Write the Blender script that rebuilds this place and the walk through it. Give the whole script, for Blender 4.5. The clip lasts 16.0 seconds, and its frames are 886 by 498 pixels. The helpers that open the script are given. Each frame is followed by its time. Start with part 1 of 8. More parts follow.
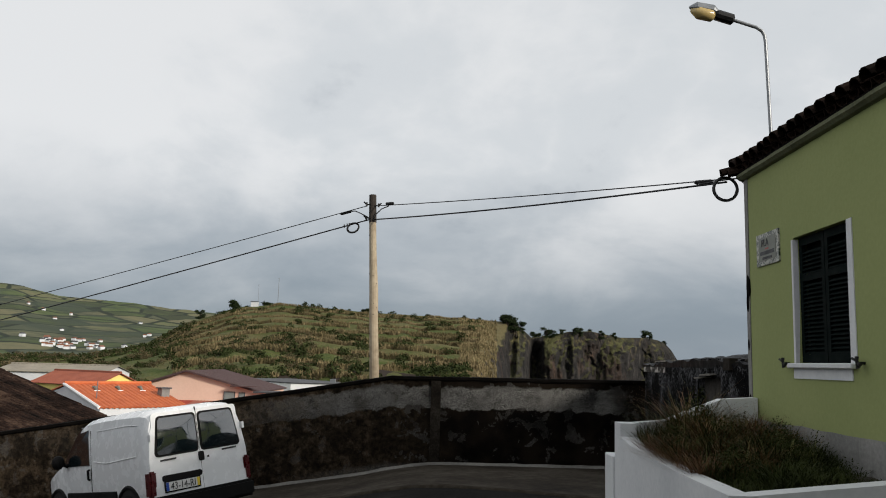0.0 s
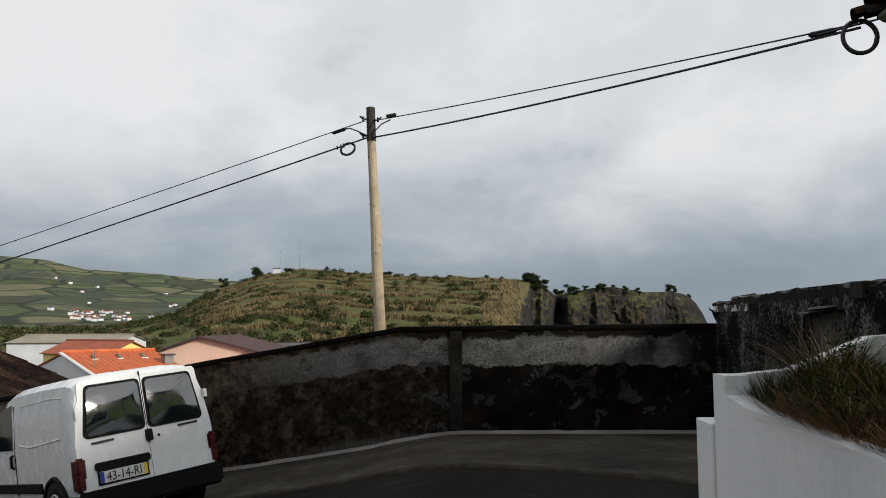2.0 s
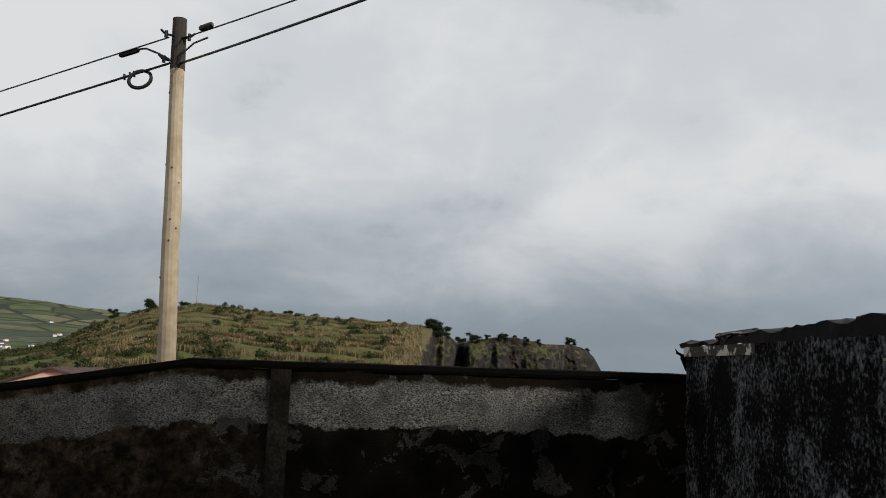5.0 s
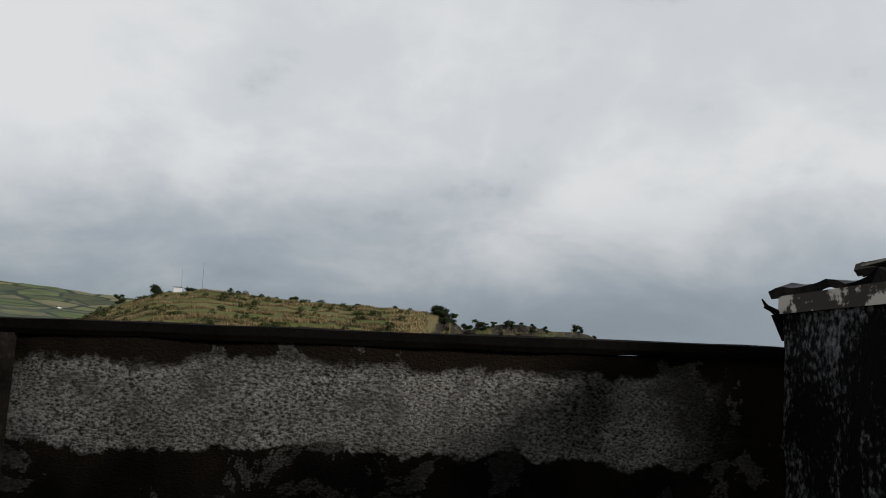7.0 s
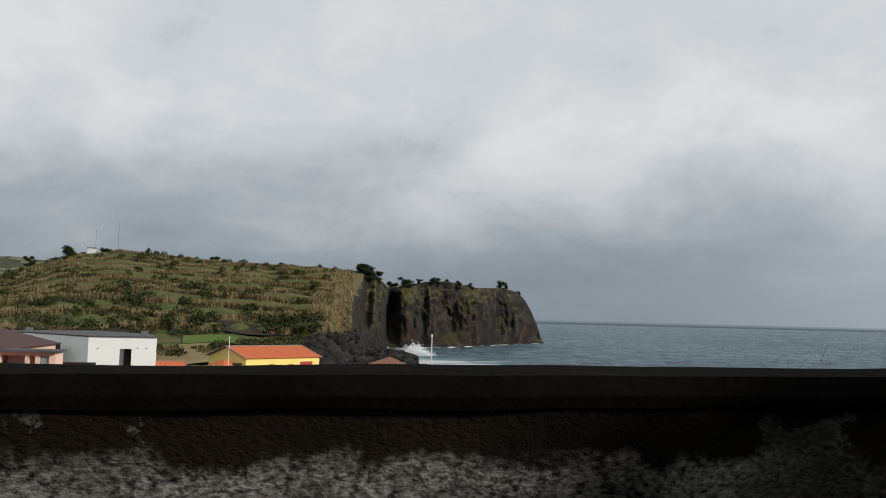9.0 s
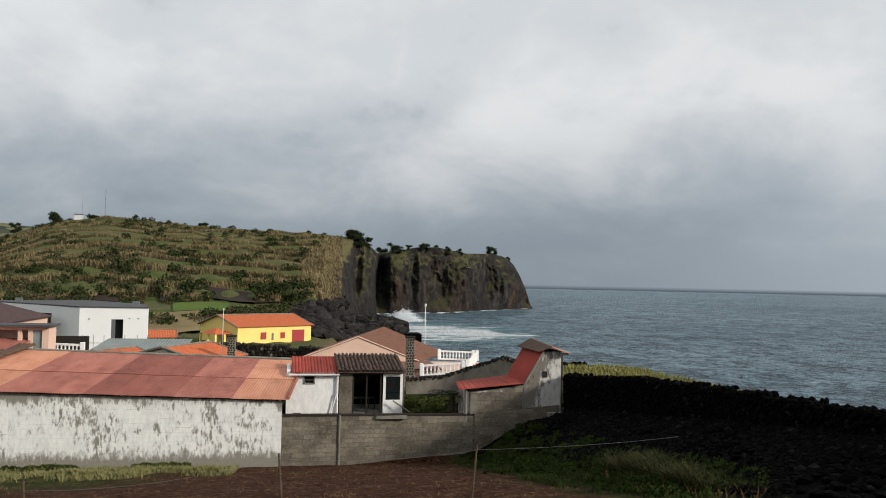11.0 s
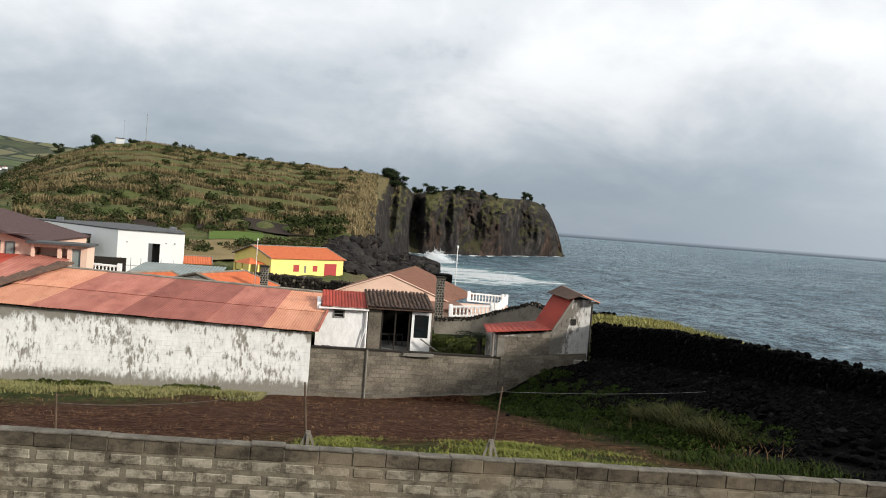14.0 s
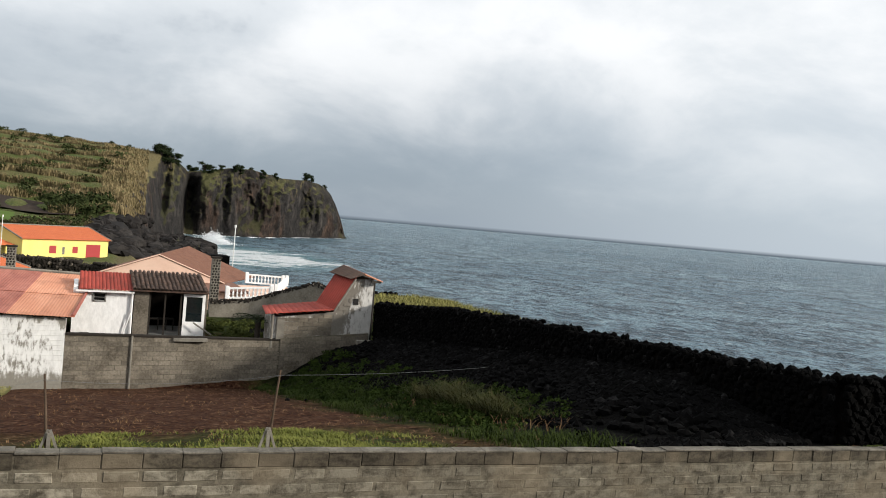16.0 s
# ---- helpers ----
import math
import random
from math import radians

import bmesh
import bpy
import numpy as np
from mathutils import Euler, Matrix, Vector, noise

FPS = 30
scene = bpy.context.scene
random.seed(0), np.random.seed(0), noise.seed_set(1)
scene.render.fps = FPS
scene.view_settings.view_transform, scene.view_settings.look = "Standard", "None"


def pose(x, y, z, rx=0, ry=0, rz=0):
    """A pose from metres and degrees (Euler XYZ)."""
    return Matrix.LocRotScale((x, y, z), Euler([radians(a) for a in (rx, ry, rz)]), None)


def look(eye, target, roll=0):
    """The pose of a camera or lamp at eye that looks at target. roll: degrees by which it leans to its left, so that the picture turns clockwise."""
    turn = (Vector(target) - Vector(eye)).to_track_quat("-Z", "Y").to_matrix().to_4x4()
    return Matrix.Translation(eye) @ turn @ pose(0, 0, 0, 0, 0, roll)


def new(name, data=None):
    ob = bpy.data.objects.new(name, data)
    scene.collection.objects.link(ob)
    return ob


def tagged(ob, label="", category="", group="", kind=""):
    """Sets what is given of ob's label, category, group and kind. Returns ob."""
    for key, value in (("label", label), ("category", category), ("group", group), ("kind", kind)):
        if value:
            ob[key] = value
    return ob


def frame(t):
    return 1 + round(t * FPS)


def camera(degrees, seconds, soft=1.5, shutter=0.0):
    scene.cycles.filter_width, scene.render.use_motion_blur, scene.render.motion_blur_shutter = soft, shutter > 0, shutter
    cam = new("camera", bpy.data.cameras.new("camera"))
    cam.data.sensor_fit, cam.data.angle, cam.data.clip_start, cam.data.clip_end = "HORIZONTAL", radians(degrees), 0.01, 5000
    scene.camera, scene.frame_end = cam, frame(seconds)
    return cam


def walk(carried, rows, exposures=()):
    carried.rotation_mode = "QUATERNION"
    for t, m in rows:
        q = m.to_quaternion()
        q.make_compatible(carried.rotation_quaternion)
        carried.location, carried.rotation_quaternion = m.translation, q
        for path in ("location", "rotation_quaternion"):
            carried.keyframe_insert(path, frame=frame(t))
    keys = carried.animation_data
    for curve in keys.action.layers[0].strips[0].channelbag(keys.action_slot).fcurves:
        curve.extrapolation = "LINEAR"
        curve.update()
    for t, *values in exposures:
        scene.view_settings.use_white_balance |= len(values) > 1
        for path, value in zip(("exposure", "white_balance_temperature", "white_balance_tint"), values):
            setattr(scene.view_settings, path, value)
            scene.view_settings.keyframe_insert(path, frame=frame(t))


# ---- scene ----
cam = camera(56.7, 16.0, soft=1.0)
PATH = [
    (0, (-3.228, -7.632, 2.251), (-3.224, -5.651, 2.528), 1.5),
    (0.5, (-3.222, -6.795, 2.185), (-3.188, -4.804, 2.369), 2.3),
    (1, (-3.230, -5.967, 2.143), (-3.251, -3.977, 2.340), -0.3),
    (1.5, (-3.237, -5.123, 2.084), (-3.269, -3.135, 2.295), 1.7),
    (2, (-3.158, -4.299, 2.021), (-3.203, -2.308, 2.204), -0.3),
    (2.5, (-3.041, -3.530, 2.008), (-3.003, -1.539, 2.186), 1.2),
    (3, (-2.890, -2.728, 1.979), (-2.740, -0.746, 2.206), 0.8),
    (3.5, (-2.784, -1.844, 1.941), (-2.647, 0.144, 2.105), 1.1),
    (4, (-2.683, -1.012, 1.922), (-2.618, 0.977, 2.121), 0.8),
    (4.5, (-2.597, -0.136, 1.917), (-2.493, 1.849, 2.132), 0.5),
    (5, (-2.447, 0.667, 1.946), (-2.267, 2.637, 2.241), 2.2),
    (5.2, (-2.349, 0.945, 1.952), (-2.163, 2.920, 2.207), 2.5),
    (7.5, (-1.056, 5.749, 1.859), (-0.894, 7.725, 2.124), 2.4),
    (8, (-0.848, 6.524, 1.994), (-0.521, 8.480, 2.247), 0.6),
    (8.5, (-0.818, 7.064, 2.047), (-0.483, 9.024, 2.258), 1.2),
    (10.8, (-1.262, 7.756, 2.561), (-0.835, 9.708, 2.659), 1.6),
    (11, (-1.284, 7.864, 2.571), (-0.906, 9.826, 2.654), 1.2),
    (11.5, (-1.294, 8.039, 2.584), (-1.030, 10.021, 2.514), 3.6),
    (12, (-1.253, 8.033, 2.531), (-0.986, 10.014, 2.462), 2.7),
    (12.5, (-1.282, 8.032, 2.529), (-0.983, 10.009, 2.489), 4.0),
    (13, (-1.320, 8.002, 2.540), (-1.057, 9.984, 2.481), 4.8),
    (13.5, (-1.303, 7.943, 2.536), (-1.094, 9.931, 2.471), 4.9),
    (14, (-1.257, 8.063, 2.510), (-0.953, 10.039, 2.449), 4.4),
    (14.5, (-1.168, 8.306, 2.448), (-0.669, 10.241, 2.354), 5.2),
    (15, (-1.023, 8.593, 2.407), (-0.308, 10.458, 2.308), 5.9),
    (15.5, (-0.972, 8.870, 2.348), (-0.182, 10.706, 2.279), 5.3),
    (16, (-0.964, 9.113, 2.295), (-0.152, 10.940, 2.234), 5.0),
]
walk(cam, [(t, look(eye, target, roll)) for t, eye, target, roll in PATH],
     exposures=[(0, -0.04), (1.0, 0.10), (1.5, -0.04), (3.0, 0.10), (4.5, -0.22), (5.0, -0.16), (8.7, -0.16), (10.9, -0.10), (11.1, 0.0), (11.5, 0.40), (12.5, 0.42), (14, 0.34), (16, 0.33)])

# ---------------------------------------------------------------- world, sun
SUN_DIR = Vector((0.76, -0.53, 0.38)).normalized()
world = bpy.data.worlds.new("world")
scene.world = world
world.use_nodes = True
wn, wl = world.node_tree.nodes, world.node_tree.links
wn.clear()


def wnode(kind, **kw):
    n = wn.new(kind)
    for k, v in kw.items():
        if k in ("operation", "blend_type", "data_type", "sky_type", "noise_dimensions", "interpolation_type"):
            if k == "operation":
                n.operation = v
            elif k == "blend_type":
                n.blend_type = v
            elif k == "data_type":
                n.data_type = v
            elif k == "sky_type":
                n.sky_type = v
            elif k == "interpolation_type":
                n.interpolation_type = v
    return n


def wmath(op, a, b=None, clamp=False):
    n = wnode("ShaderNodeMath", operation=op)
    n.use_clamp = clamp
    for i, v in enumerate((a, b)):
        if v is None:
            continue
        if isinstance(v, (int, float)):
            n.inputs[i].default_value = v
        else:
            wl.new(v, n.inputs[i])
    return n.outputs[0]


def wmix(f, a, b):
    n = wnode("ShaderNodeMix", data_type="RGBA")
    for sock, v in ((n.inputs[0], f), (n.inputs[6], a), (n.inputs[7], b)):
        if isinstance(v, (int, float)):
            sock.default_value = v
        elif isinstance(v, tuple):
            sock.default_value = (*v, 1)
        else:
            wl.new(v, sock)
    return n.outputs[2]


tc = wnode("ShaderNodeTexCoord").outputs["Generated"]
sep = wnode("ShaderNodeSeparateXYZ")
wl.new(tc, sep.inputs[0])
dx, dy, dz = sep.outputs
up = wmath("MAXIMUM", dz, 0.0)
den = wmath("ADD", up, 0.42)
cmb = wnode("ShaderNodeCombineXYZ")
wl.new(wmath("DIVIDE", dx, den), cmb.inputs[0])
wl.new(wmath("DIVIDE", dy, den), cmb.inputs[1])


def wnoise(scale, detail, rough, shift, dist=0.0):
    m = wnode("ShaderNodeVectorMath", operation="ADD")
    wl.new(cmb.outputs[0], m.inputs[0])
    m.inputs[1].default_value = shift
    n = wnode("ShaderNodeTexNoise")
    n.inputs["Scale"].default_value = scale
    n.inputs["Detail"].default_value = detail
    n.inputs["Roughness"].default_value = rough
    n.inputs["Distortion"].default_value = dist
    wl.new(m.outputs[0], n.inputs["Vector"])
    return n.outputs[0]


n1 = wnoise(0.9, 2.0, 0.5, (3.1, 0.7, 0.0))
n2 = wnoise(2.1, 9.0, 0.56, (7.4, 2.2, 1.0), 0.25)
n3 = wnoise(4.6, 7.0, 0.52, (1.4, 5.2, 2.0), 0.2)
puff = wmath("SUBTRACT", 1.0, wmath("ABSOLUTE", wmath("SUBTRACT", wmath("MULTIPLY", n3, 2.0), 1.0)))
cl = wmath("ADD", wmath("MULTIPLY", n1, 0.24), wmath("MULTIPLY", n2, 0.64))
cl = wmath("ADD", cl, wmath("MULTIPLY", wmath("SUBTRACT", puff, 0.28), 0.17))
cl = wmath("ADD", cl, wmath("MULTIPLY", wmath("MULTIPLY", dx, dx), 0.08))
cl = wmath("ADD", cl, wmath("MULTIPLY", wmath("MAXIMUM", wmath("MULTIPLY", dx, -1.0), 0.0), 0.16))
ramp = wnode("ShaderNodeValToRGB")
ramp.color_ramp.interpolation = "EASE"
ce = ramp.color_ramp.elements
ce[0].position, ce[0].color = 0.40, (0.49, 0.525, 0.565, 1)
ce[1].position, ce[1].color = 0.66, (0.83, 0.84, 0.85, 1)
e = ce.new(0.50)
e.color = (0.70, 0.73, 0.755, 1)
wl.new(cl, ramp.inputs[0])
# darker rain haze low over the horizon
hz = wnode("ShaderNodeMapRange", interpolation_type="SMOOTHSTEP")
wl.new(wmath("ADD", dz, wmath("MULTIPLY", wmath("SUBTRACT", n2, 0.5), 0.22)), hz.inputs[0])
hz.inputs[1].default_value, hz.inputs[2].default_value = 0.02, 0.27
clear = wnode("ShaderNodeMapRange", interpolation_type="SMOOTHSTEP")
wl.new(dx, clear.inputs[0])
clear.inputs[1].default_value, clear.inputs[2].default_value = 0.30, 0.85
rain = wmix(clear.outputs[0], (0.255, 0.305, 0.36), (0.44, 0.50, 0.56))
low = wmix(hz.outputs[0], rain, ramp.outputs[0])
sky = wnode("ShaderNodeTexSky", sky_type="NISHITA")
sky.sun_disc = False
sky.sun_elevation = math.asin(SUN_DIR.z)
sky.sun_rotation = math.atan2(SUN_DIR.x, SUN_DIR.y)
skyc = wnode("ShaderNodeVectorMath", operation="SCALE")
wl.new(sky.outputs[0], skyc.inputs[0])
skyc.inputs["Scale"].default_value = 0.10
both = wmix(0.06, low, skyc.outputs[0])
below = wnode("ShaderNodeMapRange")
wl.new(dz, below.inputs[0])
below.inputs[1].default_value, below.inputs[2].default_value = -0.004, 0.0005
final = wmix(below.outputs[0], (0.10, 0.125, 0.15), both)
bg = wnode("ShaderNodeBackground")
wl.new(final, bg.inputs[0])
bg.inputs[1].default_value = 1.0
wo = wnode("ShaderNodeOutputWorld")
wl.new(bg.outputs[0], wo.inputs[0])

sun_data = bpy.data.lights.new("sun", "SUN")
sun_data.energy, sun_data.angle, sun_data.color = 3.6, radians(8), (1.0, 0.93, 0.83)
sun = new("sun", sun_data)
sun.rotation_euler = SUN_DIR.to_track_quat("Z", "Y").to_euler()


# ---------------------------------------------------------------- materials
class Nodes:
    """Small helper round one material's node tree."""

    def __init__(self, name, rough=0.85, metal=0.0, spec=0.4):
        self.m = bpy.data.materials.new(name)
        self.m.use_nodes = True
        self.t = self.m.node_tree
        self.b = self.t.nodes["Principled BSDF"]
        self.b.inputs["Roughness"].default_value = rough
        self.b.inputs["Metallic"].default_value = metal
        self.b.inputs["Specular IOR Level"].default_value = spec

    def n(self, kind):
        return self.t.nodes.new(kind)

    def put(self, sock, v):
        if isinstance(v, (int, float)):
            sock.default_value = v
        elif isinstance(v, tuple):
            sock.default_value = v if len(v) == len(sock.default_value) else (*v, 1)
        else:
            self.t.links.new(v, sock)

    def pos(self, sx=1.0, sy=1.0, sz=1.0, local=False):
        g = self.n("ShaderNodeTexCoord").outputs["Object"] if local else self.n("ShaderNodeNewGeometry").outputs["Position"]
        v = self.n("ShaderNodeVectorMath")
        v.operation = "MULTIPLY"
        self.put(v.inputs[0], g)
        v.inputs[1].default_value = (sx, sy, sz)
        return v.outputs[0]

    def xyz(self, vec):
        s = self.n("ShaderNodeSeparateXYZ")
        self.put(s.inputs[0], vec)
        return s.outputs

    def noise(self, vec, scale, detail=5.0, rough=0.55, dist=0.0):
        n = self.n("ShaderNodeTexNoise")
        self.put(n.inputs["Vector"], vec)
        n.inputs["Scale"].default_value, n.inputs["Detail"].default_value = scale, detail
        n.inputs["Roughness"].default_value, n.inputs["Distortion"].default_value = rough, dist
        return n.outputs[0]

    def math(self, op, a, b=0.0, clamp=False):
        n = self.n("ShaderNodeMath")
        n.operation, n.use_clamp = op, clamp
        self.put(n.inputs[0], a)
        self.put(n.inputs[1], b)
        return n.outputs[0]

    def step(self, v, lo, hi, a=0.0, b=1.0):
        n = self.n("ShaderNodeMapRange")
        n.interpolation_type = "SMOOTHSTEP"
        self.put(n.inputs[0], v)
        for i, k in enumerate((lo, hi, a, b)):
            self.put(n.inputs[i + 1], k)
        return n.outputs[0]

    def mix(self, f, a, b):
        n = self.n("ShaderNodeMix")
        n.data_type = "RGBA"
        self.put(n.inputs[0], f)
        self.put(n.inputs[6], a)
        self.put(n.inputs[7], b)
        return n.outputs[2]

    def ramp(self, v, cols, lo=0.3, hi=0.7):
        r = self.n("ShaderNodeValToRGB")
        el = r.color_ramp.elements
        el[0].position, el[0].color = lo, (*cols[0], 1)
        el[1].position, el[1].color = hi, (*cols[-1], 1)
        for i, c in enumerate(cols[1:-1], 1):
            k = el.new(lo + (hi - lo) * i / (len(cols) - 1))
            k.color = (*c, 1)
        self.put(r.inputs[0], v)
        return r.outputs[0]

    def vary(self, col, amount=0.2):
        o = self.n("ShaderNodeObjectInfo").outputs["Random"]
        h = self.n("ShaderNodeHueSaturation")
        self.put(h.inputs["Value"], self.step(o, 0.0, 1.0, 1 - amount, 1 + amount))
        self.put(h.inputs["Color"], col)
        return h.outputs[0]

    def done(self, col, bump=None, strength=0.3, dist=0.02, rough=None):
        self.put(self.b.inputs["Base Color"], col)
        if rough is not None:
            self.put(self.b.inputs["Roughness"], rough)
        if bump is not None:
            k = self.n("ShaderNodeBump")
            k.inputs["Strength"].default_value, k.inputs["Distance"].default_value = strength, dist
            self.put(k.inputs["Height"], bump)
            self.put(self.b.inputs["Normal"], k.outputs[0])
        return self.m


def mat(name, cols, scale=1.0, fine=14.0, rough=0.85, bump=0.3, dist=0.01, metal=0.0, vary=0.0, local=False, lo=0.3, hi=0.7, spec=0.4, island=0.0):
    """A surface of mottled colour at two scales, with fine relief."""
    s = Nodes(name, rough, metal, spec)
    p = s.pos(local=local)
    a = s.noise(p, scale, 4.0)
    b = s.noise(p, scale * fine, 5.0, 0.6)
    v = s.math("ADD", s.math("MULTIPLY", a, 0.6), s.math("MULTIPLY", b, 0.4))
    c = s.ramp(v, cols, lo, hi)
    if vary:
        c = s.vary(c, vary)
    if island:
        h = s.n("ShaderNodeHueSaturation")
        s.put(h.inputs["Value"], s.step(s.n("ShaderNodeNewGeometry").outputs["Random Per Island"], 0.0, 1.0, 1 - island, 1 + island))
        s.put(h.inputs["Color"], c)
        c = h.outputs[0]
    return s.done(c, b, bump, dist)


def plain(name, col, rough=0.5, metal=0.0, spec=0.5, grain=0.12):
    """Paint, metal or plastic with a faint grain and uneven gloss."""
    s = Nodes(name, rough, metal, spec)
    p = s.pos(local=True)
    a = s.noise(p, 6.0, 4.0)
    c = s.mix(a, tuple(k * (1 - grain) for k in col), tuple(min(1, k * (1 + grain)) for k in col))
    return s.done(c, rough=s.step(a, 0.3, 0.7, max(0.02, rough - 0.08), min(1, rough + 0.08)))


def make_street_wall():
    s = Nodes("mouldy_render", 0.95, 0, 0.03)
    p = s.pos()
    x, y, z = s.xyz(p)
    big = s.noise(p, 1.3, 4.0)
    mid = s.noise(p, 3.2, 5.0, 0.65, 0.4)
    fine = s.noise(s.pos(0.8, 1.0, 1.3), 62.0, 4.0, 0.62)
    base = s.mix(s.step(big, 0.35, 0.65), (0.002, 0.0019, 0.0018), (0.012, 0.009, 0.0065))
    brown = s.mix(s.step(s.noise(p, 9.0, 7.0, 0.75), 0.32, 0.72), (0.006, 0.0048, 0.0035), (0.088, 0.064, 0.042))
    brown = s.mix(s.step(s.math("ADD", mid, s.math("MULTIPLY", big, 0.5)), 0.62, 0.84, 0.75, 0.0), brown, (0.005, 0.004, 0.003))
    base = s.mix(s.step(s.math("ADD", x, s.math("MULTIPLY", mid, 3.0)), -1.0, -3.6), base, brown)
    grey = s.mix(s.step(fine, 0.30, 0.72), (0.006, 0.0055, 0.005), (0.29, 0.282, 0.265))
    grey = s.mix(s.step(mid, 0.42, 0.7, 0.0, 0.75), grey, (0.05, 0.047, 0.044))
    patch = s.step(s.math("ADD", mid, s.math("MULTIPLY", s.math("SUBTRACT", fine, 0.5), 0.06)), 0.575, 0.60)
    # paler, less mouldy render course under the coping, which follows the falling top
    top = s.math("ADD", s.math("MULTIPLY", s.math("MINIMUM", s.math("ADD", x, 4.17), 0.0), 0.163), 1.93)
    below = s.math("SUBTRACT", top, z)
    wob = s.math("MULTIPLY", s.math("SUBTRACT", mid, 0.5), 0.34)
    d = s.math("ADD", below, wob)
    band = s.math("MULTIPLY", s.step(d, 0.09, 0.16), s.step(d, 0.585, 0.555))
    band = s.math("MULTIPLY", band, s.step(s.math("ADD", x, s.math("MULTIPLY", wob, 2.0)), 0.75, 0.1))
    band = s.math("MULTIPLY", band, s.step(s.math("ADD", big, s.math("MULTIPLY", mid, 0.5)), 0.55, 0.80, 0.25, 1.0))
    band = s.math("MULTIPLY", band, s.step(s.math("ADD", x, s.math("MULTIPLY", wob, 6.0)), -7.6, -4.6, 0.05, 1.0))
    foot = s.step(s.math("ADD", below, s.math("MULTIPLY", wob, 0.5)), 1.62, 1.75)
    f = s.math("MAXIMUM", band, s.math("MAXIMUM", s.math("MULTIPLY", patch, s.step(big, 0.38, 0.62, 0.15, 0.6)), s.math("MULTIPLY", s.math("MULTIPLY", foot, s.step(x, -6.5, -4.5)), 0.4)))
    return s.done(s.mix(f, base, grey), fine, 0.9, 0.025)


def make_whitewash(name, white, under, cover, band_lo=-100.0, band_hi=100.0):
    """Old limewash that has flaked and run down over cement."""
    s = Nodes(name, 0.9, 0, 0.25)
    p = s.pos()
    q = s.pos(1.4, 1.0, 0.55)
    x, y, z = s.xyz(p)
    a = s.noise(q, 0.34, 8.0, 0.72, 0.25)
    b = s.noise(q, 4.2, 6.0, 0.7)
    f = s.math("ADD", s.math("MULTIPLY", a, 0.62), s.math("MULTIPLY", b, 0.38))
    low = s.step(s.math("ADD", z, s.math("MULTIPLY", b, 1.4)), band_lo, band_lo + 0.5)
    low = s.math("MULTIPLY", low, s.step(s.math("ADD", z, s.math("ADD", s.math("MULTIPLY", a, 3.2), s.math("MULTIPLY", b, 1.4))), band_hi, band_hi - 0.3))
    m = s.math("MULTIPLY", s.step(f, 0.60 - cover, 0.66 - cover), low)
    g = s.noise(p, 9.0, 4.0)
    u = s.mix(g, tuple(k * 0.7 for k in under), tuple(k * 1.2 for k in under))
    w = s.mix(s.step(b, 0.3, 0.7), tuple(k * 0.8 for k in white), white)
    return s.done(s.mix(m, u, w), s.math("ADD", g, m), 0.4, 0.02)


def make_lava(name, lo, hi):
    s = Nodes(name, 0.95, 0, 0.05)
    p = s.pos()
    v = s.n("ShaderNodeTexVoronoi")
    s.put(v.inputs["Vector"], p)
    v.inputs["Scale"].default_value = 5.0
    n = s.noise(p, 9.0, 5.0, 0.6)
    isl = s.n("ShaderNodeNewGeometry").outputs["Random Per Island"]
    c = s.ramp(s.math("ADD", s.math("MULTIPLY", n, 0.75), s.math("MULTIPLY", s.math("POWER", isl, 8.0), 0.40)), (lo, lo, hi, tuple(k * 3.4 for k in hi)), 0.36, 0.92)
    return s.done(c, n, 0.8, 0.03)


def make_smeared(name, pale, dark, vary, wash=False):
    """Concrete with paler mortar smears that run across the joints."""
    s = Nodes(name, 0.92, 0, 0.15)
    p = s.pos()
    a = s.noise(s.pos(0.8, 1.0, 1.5), 4.6, 6.0, 0.66, 0.3)
    b = s.noise(p, 24.0, 5.0, 0.6)
    f = s.step(s.math("ADD", s.math("MULTIPLY", a, 0.8), s.math("MULTIPLY", b, 0.2)), 0.34, 0.64)
    if wash:
        f = s.math("MULTIPLY", f, s.step(s.math("ADD", s.xyz(p)[0], s.math("MULTIPLY", a, 6.0)), 9.0, 2.0, 0.5, 1.0))
    c = s.mix(f, dark, pale)
    c = s.mix(s.math("MULTIPLY", s.step(s.noise(p, 0.9, 4.0), 0.5, 0.7), 0.5), c, (0.20, 0.165, 0.115))
    if vary:
        c = s.vary(c, vary)
    return s.done(c, s.math("ADD", b, a), 0.6, 0.015)


